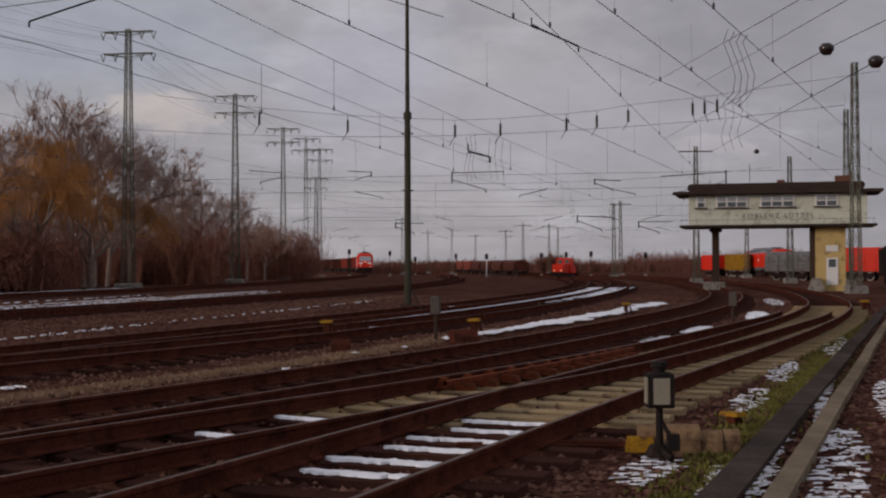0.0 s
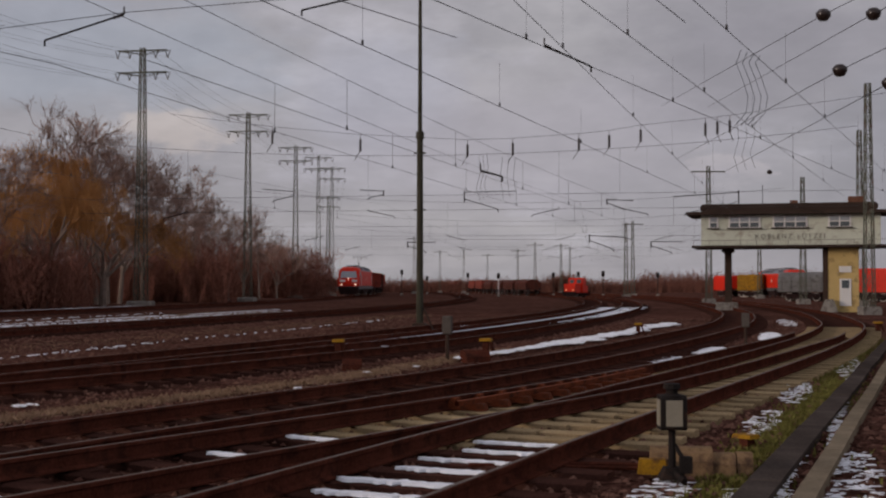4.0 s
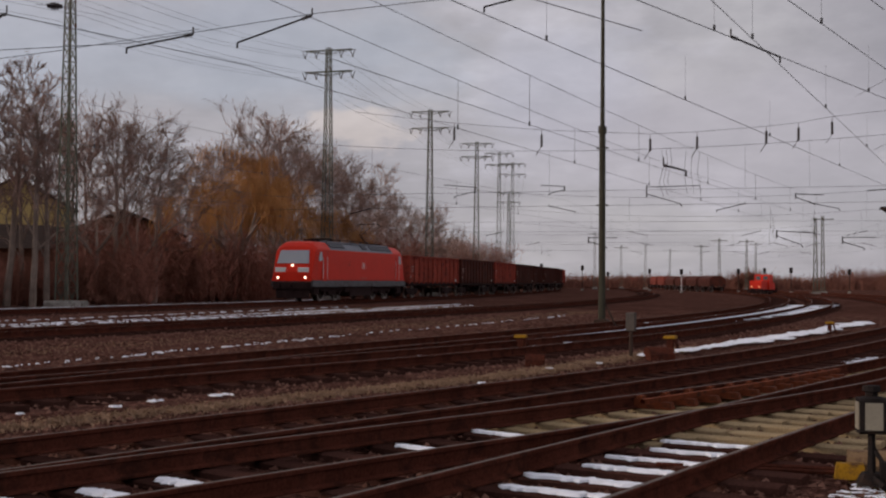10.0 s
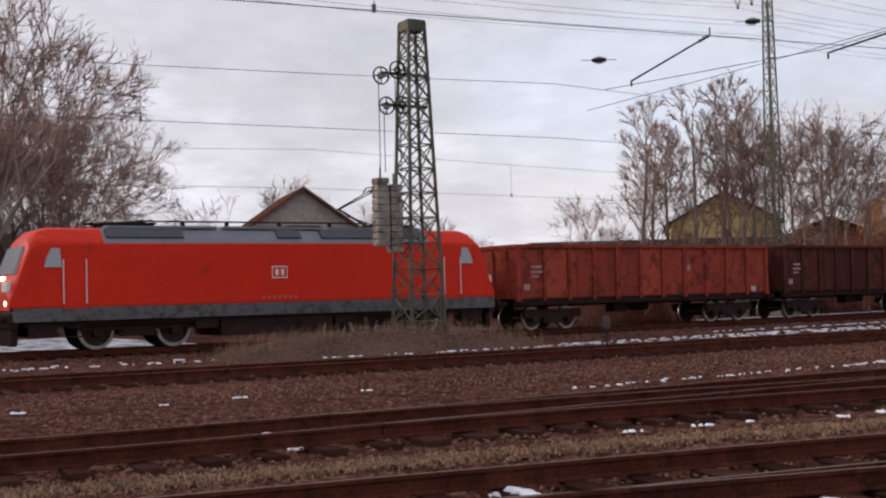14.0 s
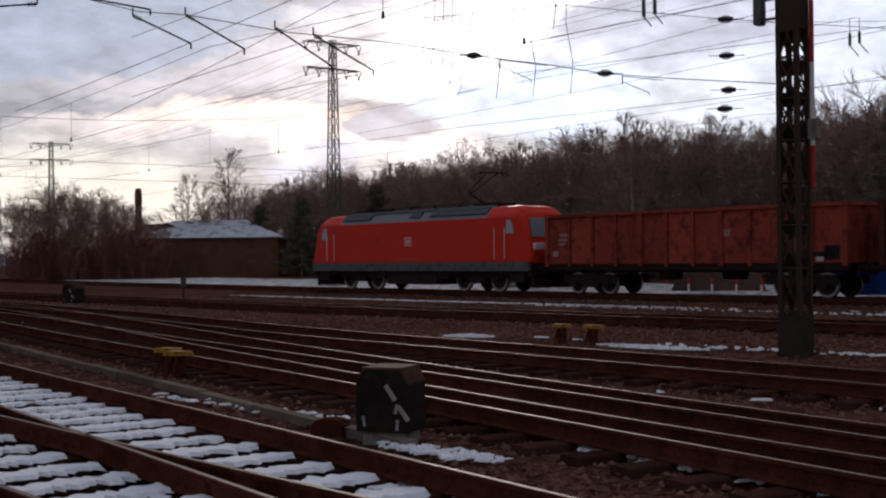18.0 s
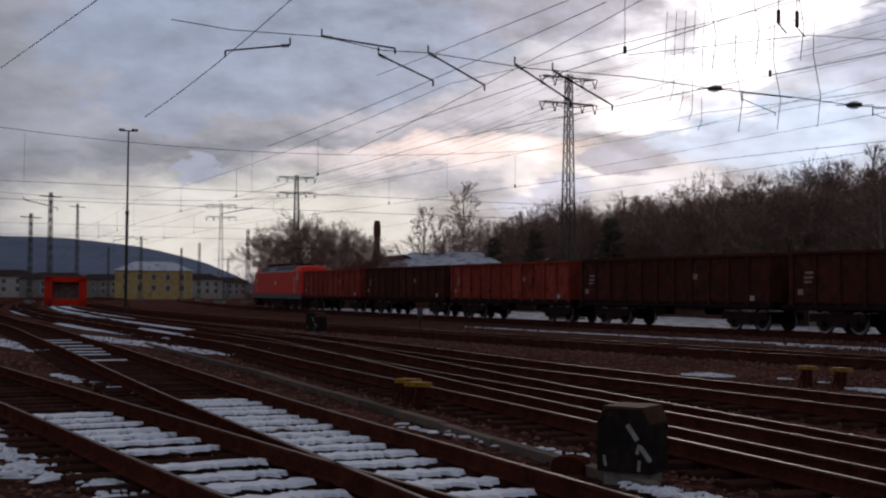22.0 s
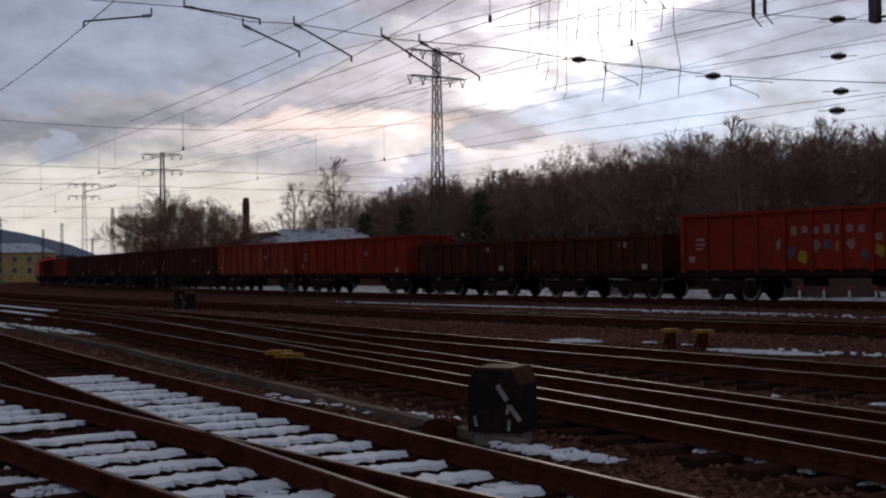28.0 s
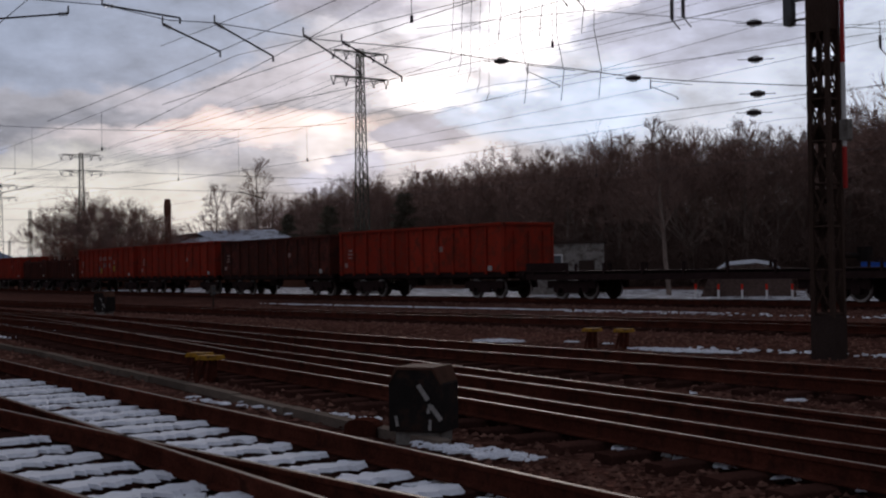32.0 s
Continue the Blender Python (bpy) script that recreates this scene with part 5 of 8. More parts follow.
def build_trees():
    rng = random.Random(11)
    kinds = [(k, "bare") for k in (1, 2, 3)] + [(k, "tall") for k in (4, 5, 6)]
    # (bearing, distance, height in tens of metres, kind)
    rows = [(31.9, 74, 1.28, 3), (30.4, 77, 1.15, 4), (29.3, 74, 1.32, 5), (28.3, 76, 1.42, 3), (27.6, 79, 1.2, 4), (26.6, 76, 1.22, 5), (25.6, 80, 1.15, 3), (24.6, 80, 1.22, 0), (23.7, 82, 1.2, 4), (22.9, 84, 1.22, 1), (22.0, 86, 1.15, 5), (31.2, 79, 1.2, 5), (27.2, 74, 1.3, 4), (25.0, 84, 1.15, 5), (23.3, 86, 1.2, 3),
            (16.2, 112, 1.55, 3), (15.7, 115, 1.3, 0), (15.2, 116, 1.35, 1), (14.2, 120, 1.3, 1), (13.4, 126, 1.1, 4), (12.6, 128, 1.1, 2), (12.0, 130, 1.35, 5), (11.2, 138, 1.1, 3), (10.4, 142, 1.0, 0), (9.7, 148, 0.95, 1), (9.0, 150, 0.8, 4), (8.2, 158, 0.72, 2), (7.6, 165, 0.68, 0), (7.1, 172, 0.6, 1), (17.0, 108, 1.5, 1), (16.6, 112, 1.6, 4),
            (33.3, 80, 0.75, 0), (41.0, 90, 0.72, 0), (43.5, 92, 0.8, 1), (46.5, 96, 0.85, 2), (49.5, 90, 1.0, 0)]
    for b, d, h, k in rows:
        build_tree(kinds[k], az(b, d, -0.05), h, rng.uniform(0, 360), "bare leafless winter tree with a fine brown crown beside the line")
    build_tree((21, "willow"), az(18.4, 98, -0.05), 1.25, 20, "golden weeping willow, leafless, behind the main track", group="")
    build_tree((21, "willow"), az(15.9, 104, -0.05), 1.0, 140, "golden weeping willow, leafless, behind the main track", group="")
    for k in range(46):         # the thicker stand behind the first row
        b = 7.2 + 14.8 * (k + rng.random()) / 46
        d = 125 + (22 - b) * 5.0 + rng.uniform(-5, 10)
        build_tree(kinds[k * 5 % 6], az(b, d, -0.05), rng.uniform(0.75, 1.25) * (1.0 if b > 11 else 0.68), rng.uniform(0, 360), "bare leafless winter tree with a fine brown crown beside the line")
    for k in range(210):
        b = rng.uniform(6.5, 34)
        d = {0: 172, 1: 128, 2: 101, 3: 86, 4: 75}[min(4, int((b - 5.5) / 6))] * rng.uniform(0.94, 1.08) - (4 if b > 20 else 0)
        build_tree((30 + k % 3, "shrub"), az(b, d, -0.05), rng.uniform(0.8, 1.6) * (1.25 if b < 12 else (0.55 if b > 24.5 else 1.0)), rng.uniform(0, 360), "tangled leafless winter shrub on the bank", "shrub", "shrubs on the bank")


def thicket(me, rng, place, count, h0, h1, w=0.02):
    """Loose bushy plants too many to count: a short stem and a fan of crooked twigs."""
    for _ in range(count):
        p = place()
        h = rng.uniform(h0, h1)
        q = p + Vector((rng.uniform(-.2, .2) * h, rng.uniform(-.2, .2) * h, h * 0.6))
        a = rng.uniform(0, 3.14)
        s = Vector((math.cos(a), math.sin(a), 0)) * w
        me.add([p - s, p + s, q], [(0, 1, 2)])
        for _ in range(6):
            u = p.lerp(q, rng.uniform(.25, 1.0))
            d = Vector((rng.gauss(0, 1), rng.gauss(0, 1), abs(rng.gauss(0.5, 0.6)))).normalized()
            e = u + d * h * rng.uniform(0.15, 0.4)
            me.add([u - s * .5, u + s * .5, e], [(0, 1, 2)])
            f = u.lerp(e, rng.uniform(.4, .8))
            me.add([f - s * .4, f + s * .4, f + Vector((rng.gauss(0, 1), rng.gauss(0, 1), rng.gauss(.3, .7))).normalized() * h * 0.16], [(0, 1, 2)])


def slope_z(s, n):
    return max(0.0, -38 - n) * 0.115 * (1 - 0.55 * min(1.0, max(0.0, (s - 80) / 110)))


def build_forest():
    rng = random.Random(5)
    me = Mesh()
    ss, ns = [k * 8.0 for k in range(-3, 34)], [-33, -38, -45, -55, -70, -90, -130, -180]
    for s in ss:
        for n in ns:
            p = W(s, n, slope_z(s, n) + 0.4 * noise.noise(Vector((s * .1, n * .1, 0))) - (0.45 if n == -33 else 0))
            me.v.append(tuple(p))
    k = len(ns)
    for j in range(len(ss) - 1):
        for i in range(k - 1):
            me.f.append((j * k + i, j * k + i + 1, (j + 1) * k + i + 1, (j + 1) * k + i))
            me.mi.append(0)
    tagged(me.obj("hillside", M_EARTH, smooth=True), "wooded slope covered in brown leaf litter", "hillside", kind="structure")
    kinds = [(k, "bare") for k in (1, 2, 3)] + [(k, "tall") for k in (4, 5, 6)]
    for i in range(215):
        s = 0 + 205 * (i + rng.random()) / 215
        n = -39 - 20 * rng.random()
        build_tree(kinds[(i * 7 + i // 5) % 6], W(s, n, slope_z(s, n) - 0.2), rng.uniform(1.0, 1.3) * (1.14 if s < 65 else 1.0), rng.uniform(0, 360), "bare leafless winter tree on the wooded slope", group="trees on the slope")
    # the rows behind them, too many to count
    back = [Mesh(), Mesh()]
    for i in range(85):
        s, n = 200 * (i + rng.random()) / 85, -60 - 30 * rng.random()
        src = TREE_PROTO[kinds[i % 6]]
        m = Matrix.Translation(W(s, n, slope_z(s, n) - 0.2)) @ pose(0, 0, 0, 0, 0, rng.uniform(0, 360)) @ Matrix.Scale(rng.uniform(1.05, 1.35), 4)
        for k, ch in enumerate(src.children):
            back[k].add([m @ v.co for v in ch.data.vertices], [tuple(f.vertices) for f in ch.data.polygons])
    wd = thing("back_wood", Matrix.Identity(4), "bare trees standing close together higher on the slope", "woodland", kind="stuff")
    back[0].obj("trunks", M_BARK, wd), back[1].obj("crowns", M_TWIG, wd)
    for b, d, h in ((125.3, 150, 1.2), (124.6, 154, 1.1), (123.5, 150, 1.5), (122.9, 156, 1.1), (62.1, 66, 1.55), (61.5, 68, 1.75), (70.3, 80, 1.5), (86.3, 72, 1.55), (84.0, 76, 1.3), (79.0, 76, 1.25)):
        build_tree(kinds[int(b * 3) % 3 + (3 if b > 110 else 0)], az(b, d, -0.05), h, b * 7, "tall bare tree with open branches behind the line", group="")
    for b, d, h in ((122.06, 148, 0.86), (120.17, 140, 0.92), (116.68, 128, 0.98), (92.9, 62, 1.0), (91.9, 66, 0.85)):
        build_tree((61, "pine"), az(b, d, -0.05), h, b * 5, "dark green pine standing among bare trees", group="pines")
    for i in range(16):       # rounded small trees at the end of the yard
        b = 127.6 + 4.6 * (i + rng.random()) / 16
        build_tree(kinds[i % 3], az(b, rng.uniform(134, 148), -0.6), rng.uniform(0.8, 1.12) * (1.0 if b > 128.6 else 0.8), rng.uniform(0, 360), "rounded bare bushy tree beside the line", group="bushes at the end of the yard")
    build_tree(kinds[3], az(104.6, 66, -0.05), 0.92, 40, "slender pale bare birch before the slope", group="")
    for i in range(26):       # bushy growth at the end of the yard
        build_tree((30 + i % 3, "shrub"), az(rng.uniform(127.2, 132.6), rng.uniform(132, 146), -0.05), rng.uniform(1.0, 1.7), rng.uniform(0, 360), "large dark leafless bush beside the line", "shrub", "bushes at the end of the yard")
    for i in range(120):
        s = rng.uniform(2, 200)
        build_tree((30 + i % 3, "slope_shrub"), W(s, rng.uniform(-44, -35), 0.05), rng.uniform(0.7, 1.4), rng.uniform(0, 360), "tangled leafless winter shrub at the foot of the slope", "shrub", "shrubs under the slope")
    th = Mesh()

    def place():
        s, n = rng.uniform(-6, 205), -41 - 53 * rng.random()
        return W(s, n, slope_z(s, n) - 0.2)
    thicket(th, rng, place, 24000, 2.0, 9.0, 0.035)
    thicket(th, rng, place, 11000, 6.0, 11.5, 0.035)
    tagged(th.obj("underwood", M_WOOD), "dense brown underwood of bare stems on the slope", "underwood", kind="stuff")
    far = Mesh()

    def place2():
        b, d = rng.uniform(-24, 4.0), rng.uniform(300, 380)
        return az(b, d, -0.1)
    thicket(far, rng, place2, 9000, 2.0, 5.2, 0.13)
    thicket(far, rng, lambda: az(-5.05 + rng.uniform(-1, 1) * rng.random() * 1.1, rng.uniform(290, 300), -0.1), 700, 3.5, 6.4, 0.13)
    thicket(far, rng, lambda: az(rng.uniform(-24, -8.5), rng.uniform(330, 380), -0.1), 2600, 5.0, 8.6, 0.11)
    tagged(far.obj("far_wood", M_SHRUB), "far belt of bare brown trees along the horizon", "woodland", kind="stuff")
    bank = Mesh()

    def place3():
        b = rng.uniform(6.4, 36)
        d = {0: 178, 1: 132, 2: 104, 3: 88, 4: 77}[min(4, int((b - 5) / 6))] * rng.uniform(0.97, 1.25)
        return az(b, d, -0.1)
    thicket(bank, rng, place3, 6500, 1.0, 3.6, 0.03)
    tagged(bank.obj("undergrowth", M_SHRUB), "tangled brown undergrowth beneath the trees by the line", "undergrowth", kind="stuff")


# ---------------------------------------------------------------- overhead line
STATIONS = [-172, -129, -94, -52, 5.3, 47.5, 88, 130, 175]
WIRED = ["main", "second", "third", "third_branch", "fourth", "sixth"]


def build_overhead():
    for name in WIRED:
        pts = TRACKS[name]
        cat = thing("catenary", Matrix.Identity(4), "contact wire and messenger wire hung over a track", "overhead line", "overhead lines", "structure")
        con, mes, drop = Mesh(), Mesh(), Mesh()
        hi = min(pts[-1][0], 300)
        st = [s for s in STATIONS if s <= hi]
        for a, b in zip(st, st[1:]):
            if name in ("fourth", "sixth") and a == -52:
                continue                # strung below, across the points
            z = lambda q, h: W(q, smooth_n(pts, q), h)
            wire(con, z(a, 5.67), z(b, 5.67), 0.008, 0.03, 12)
            wire(mes, z(a, 7.1), z(b, 7.1), 0.008, 0.3, 12)
            n = max(4, int((b - a) / 9))
            for i in range(1, n):
                u = i / n
                p = z(a, 0).lerp(z(b, 0), u)
                drop.tube((p.x, p.y, 5.67 - 0.12 * u * (1 - u)), (p.x, p.y, 7.1 - 1.2 * u * (1 - u)), 0.007, n=3, caps=False)
                drop.tube((p.x, p.y, 5.62), (p.x, p.y, 5.74), 0.03, n=4)
        con.obj("contact_wire", M_WIRE, cat), mes.obj("messenger_wire", M_WIRE, cat), drop.obj("droppers", M_WIRE, cat)
    # straight contact wires over the points, with clips: ends as (s, n)
    for (sa, na), (sb, nb) in (((7.9, 34.6), (-12.2, 38.8)), ((7.5, 35.7), (-15.9, 35.4)), ((7.2, 36.6), (-9.4, 38.3)), ((8.2, 32.3), (-11.9, 33.4)), ((6.8, 38.1), (-7.8, 40.1))):
        p, q = W(sa, na, 5.67), W(sb, nb, 5.67)
        cw = thing("contact_wire", Matrix.Identity(4), "taut contact wire strung across the points", "overhead line", "contact wires over the points", "structure")
        c = Mesh()
        wire(c, p - (q - p) * 0.35, q + (q - p) * 1.3, 0.008)
        c.obj("wire", M_WIRE, cw)
        for u in (-0.2, 0.15, 0.5, 0.85, 1.3, 1.8):
            c, e = Mesh(), p.lerp(q, u)
            c.tube(e, e + Vector((0, 0, 0.09)), 0.022, n=5)
            c.tube(e, e + Vector((0, 0, 1.0)), 0.003, n=3)
            c.obj("dropper", M_WIRE, cw)
    row = sorted(PYLONS)
    fe = thing("feeder_line", Matrix.Identity(4), "thin feeder wires strung between the lattice masts", "overhead line", "", "structure")
    for dz in (-0.8, -2.55):
        for off in (-2.1, -1.1, 1.1, 2.1):
            me = Mesh()
            for (s0, n0, h0), (s1, n1, h1) in zip(row, row[1:]):
                if s1 - s0 > 100:
                    mid = W(30, -9 + off, 18.6 + dz)
                    wire(me, W(s0, n0 + off, h0 + dz), mid, 0.010, 0.8), wire(me, mid, W(s1, n1 + off, h1 + dz), 0.010, 0.8)
                else:
                    wire(me, W(s0, n0 + off, h0 + dz), W(s1, n1 + off, h1 + dz), 0.010, 0.6)
            me.obj("feeder_wire", M_WIRE, fe)


def build_headspan(s, n0, n1, z_top, reg, z_low=6.6, z_up=7.7, sag=1.6):
    """Cross wires from mast to mast with hanging insulators and steady arms over the tracks named in reg: (n, side, length)."""
    hs = thing("head_span", Matrix.Identity(4), "cross-span wires with insulators and steady arms above the tracks", "overhead line", "head spans", "structure")
    a, b = Mesh(), Mesh()
    wire(a, W(s, n0, z_low), W(s, n1, z_low), 0.014)
    a.obj("lower_cross_wire", M_WIRE, hs)
    wire(b, W(s, n0, z_up), W(s, n1, z_up), 0.014)
    b.obj("upper_cross_wire", M_WIRE, hs)
    c = Mesh()
    wire(c, W(s, n0, z_top), W(s, n1, z_top), 0.016, sag, 16)
    c.obj("bearer_wire", M_WIRE, hs)
    for n, side, ln, drop in reg:
        g = Mesh()
        u = (n - n0) / (n1 - n0)
        zt = z_top - sag * 4 * u * (1 - u)
        g.line([W(s, n, zt), W(s, n, z_up)], 0.008, 3)
        p = W(s, n, z_low)
        q = W(s, n + side * ln, z_low - drop)
        g.tube(p, q, 0.024, n=6)
        g.tube(q, q - Vector((0, 0, 0.16)), 0.02, n=5)
        g.tube(p, p + Vector((0, 0, 0.14)), 0.022, n=5)
        g.obj("steady_arm", M_BLACK, hs)
        h = Mesh()
        e = p.lerp(q, 0.12)
        for k in range(4):
            f = p.lerp(q, 0.03 + 0.05 * k)
            h.tube(f, p.lerp(q, 0.045 + 0.05 * k), 0.042, n=8)
        h.obj("insulator", M_INSUL, hs)
    return hs


def steady_arm(b0, e0, b1, e1, d):
    """A tube from the cross wire down to the contact wire, with a ribbed insulator at its head and a hook at its foot."""
    sa = thing("steady_arm", Matrix.Identity(4), "slanting dark steady arm with a ribbed insulator over a track", "overhead line", "steady arms", "structure")
    p, q = up(b0, e0, d), up(b1, e1, d)
    t = Mesh()
    t.tube(p, q, 0.00075 * d, n=6)
    t.tube(q, q - Vector((0, 0, 0.0045 * d)), 0.0008 * d, n=5)
    t.obj("arm_tube", M_BLACK, sa)
    i = Mesh()
    for k in range(3):
        i.tube(p.lerp(q, 0.02 + 0.045 * k), p.lerp(q, 0.045 + 0.045 * k), 0.0016 * d, n=8)
    i.tube(p, p + Vector((0, 0, 0.006 * d)), 0.0007 * d, n=5)
    i.obj("insulator", M_INSUL, sa)


def build_spans():
    # measured cross wires close by: bearing and height of their points, at one distance
    for pts, d in (((33.2, 9.2, 23.3, 10.4, 20.1, 11.07, 15.03, 12.04, 8.8, 12.82, 3.94, 13.34), 42), ((20.1, 11.2, 26.4, 9.9, 34.0, 8.3), 52),
                   ((137.0, 12.3, 134.26, 11.97, 130.06, 11.81, 127.28, 11.25, 125.22, 11.18, 120.55, 10.49, 115.84, 10.05, 112.07, 9.43, 108.6, 8.95, 106.04, 8.49, 103.4, 8.2, 97.0, 7.6), 30),
                   ((116.0, 11.0, 108.0, 11.6, 100.62, 10.67, 92.0, 9.6), 45)):
        c = Mesh()
        q = [up(b, e, d) for b, e in zip(pts[::2], pts[1::2])]
        c.line(q, 0.014, 4)
        tagged(c.obj("cross_wire", M_WIRE), "cross-span wire strung high over the tracks", "overhead line", "cross wires", "structure")
    for a in ((15.01, 11.97, 18.4, 10.65, 42), (20.38, 10.93, 23.3, 10.2, 42), (3.81, 13.26, 7.07, 12.46, 42), (28.39, 11.36, 31.97, 9.53, 42), (131.61, 11.39, 134.55, 11.03, 30), (130.16, 11.83, 126.76, 11.36, 30),
              (127.53, 11.07, 124.98, 9.92, 30), (125.22, 11.18, 122.59, 9.73, 30), (121.2, 10.69, 118.6, 8.99, 30), (119.45, 10.4, 116.69, 8.79, 30), (-4.14, 10.96, -6.29, 9.97, 50), (-1.18, 5.29, -2.19, 5.03, 80)):
        steady_arm(*a)
    # fat insulators lying in the cross wires, and a row hanging one above the other
    for b, e, d in ((112.07, 9.43, 34), (106.04, 8.49, 40), (100.62, 10.67, 45), (100.6, 9.07, 45), (100.53, 7.55, 45), (100.71, 6.72, 45), (26.45, 11.85, 69), (33.4, 10.55, 50)):
        i = Mesh()
        p, q = up(b + 0.34, e, d), up(b - 0.34, e, d)
        i.tube(up(b + 0.8, e + 0.02, d), up(b - 0.8, e - 0.02, d), 0.014, n=5)
        i.tube(p.lerp(q, 0.02), p.lerp(q, 0.98), 0.0018 * d, n=8)
        for k in range(5):
            i.tube(p.lerp(q, 0.06 + 0.18 * k), p.lerp(q, 0.2 + 0.18 * k), (0.0018, 0.0029, 0.0032, 0.0029, 0.0018)[k] * d, n=8)
        tagged(i.obj("strain_insulator", M_INSUL), "fat dark ribbed insulator lying in a cross wire", "insulator", "strain insulators", "structure")
    # wires that run over the yard towards the far masts
    for b0, e0, b1, e1, d0, d1 in ((138.08, 7.93, 131.5, 13.5, 34, 24), (132.6, 6.74, 117.0, 13.4, 46, 30), (128.85, 6.53, 114.5, 13.9, 46, 30), (127.1, 5.62, 110.1, 10.95, 90, 50), (118.39, 6.8, 95.0, 10.4, 84, 50), (118.4, 5.76, 93.0, 9.9, 84, 50),
                                   (118.35, 10.02, 108.0, 12.4, 60, 40), (115.34, 7.14, 93.0, 12.1, 80, 45), (118.4, 4.7, 90.0, 8.2, 84, 52)):
        w = Mesh()
        wire(w, up(b0, e0, d0), up(b1, e1, d1), 0.011, 0.1)
        tagged(w.obj("feeder_wire", M_WIRE), "thin wire strung over the tracks", "overhead line", "feeder wires", "structure")
    far = [(k, 1 if j % 2 else -1, 1.8, 0.4) for j, k in enumerate((0, 13, 26, 30, 36, 41))]
    for s, n1, top in ((-52, 45, 11.8), (-94, 47, 11.5), (-129, 48, 11.5), (-172, 48, 11.5), (88, 36, 11.5), (130, 36, 11.5)):
        build_headspan(s, -8, n1, top, far, 6.7, 7.7, 1.4)
    # long hanging insulators of the far span
    li = thing("span_insulators", Matrix.Identity(4), "row of long dark insulators hanging from a cross wire", "insulator", "", "structure")
    w = Mesh()
    row = ((13.0, 7.7), (8.42, 7.24), (4.38, 6.94), (-0.58, 6.72), (-2.68, 6.78), (-5.72, 6.97), (-7.11, 7.09), (-8.54, 7.31), (-11.44, 7.55), (-11.97, 7.6), (-12.52, 7.65), (-19.5, 8.4))
    w.line([up(b, e, 76) for b, e in row], 0.014, 4)
    w.obj("cross_wire", M_WIRE, li)
    for b, e in row[1:-1]:
        p = up(b, e, 76)
        m = Mesh()
        m.tube(p, p - Vector((0, 0, 0.5)), 0.02, n=4)
        m.tube(p - Vector((0, 0, 0.3)), p - Vector((0, 0, 1.05)), 0.075, n=6)
        m.tube(p - Vector((0, 0, 1.0)), p + Vector((-0.35 if b > -9 else 0.2, 0, -1.55)), 0.025, n=4)
        m.obj("insulator", M_INSUL, li)
    # looped jumper leads
    for s, n, z in ((40, 19, 9.6), (42, 16, 8.6), (-44, 22, 9.4), (-40, 37, 10.5)):
        jl = Mesh()
        for k in range(3):
            p = W(s + k * 0.9, n + k * 0.4, z)
            jl.line([p, p + Vector((0.1, 0, -0.9)), p + Vector((-0.15, 0.1, -1.9)), p + Vector((0.1, 0.1, -2.7))], 0.012, 3)
        tagged(jl.obj("jumper_lead", M_WIRE), "loops of thin jumper wire hanging between overhead wires", "overhead line", "", "structure")


def up(b, e, d):
    """A place by bearing, height above the horizon (degrees) and distance, from eye height."""
    return az(b, d, 1.62 + d * math.tan(radians(e)))


def bracket(b0, b1, e0, e1, d):
    """A registration bracket: a stub, a long upper tube and a lower arm that slants away."""
    br = thing("registration_bracket", Matrix.Identity(4), "thin dark tubular bracket hung on the cross-span wires", "overhead line", "registration brackets", "structure")
    p, q = up(b0, e0, d), up(b1, e1, d)
    k = (q - p).length
    r = 0.00032 * d
    t = Mesh()
    t.tube(p, q, r, n=5)
    t.obj("upper_tube", M_BLACK, br)
    t = Mesh()
    t.tube(p + Vector((0, 0, 0.03 * k)), p - Vector((0, 0, 0.2 * k)), r * 1.6, n=5)
    t.obj("stub", M_BLACK, br)
    t = Mesh()
    lo = p.lerp(q, 0.65) - Vector((0, 0, 0.34 * k))
    t.tube(p - Vector((0, 0, 0.13 * k)), lo, r, n=5)
    t.tube(lo, lo - Vector((0, 0, 0.06 * k)), r * 1.3, n=5)
    t.obj("lower_arm", M_BLACK, br)


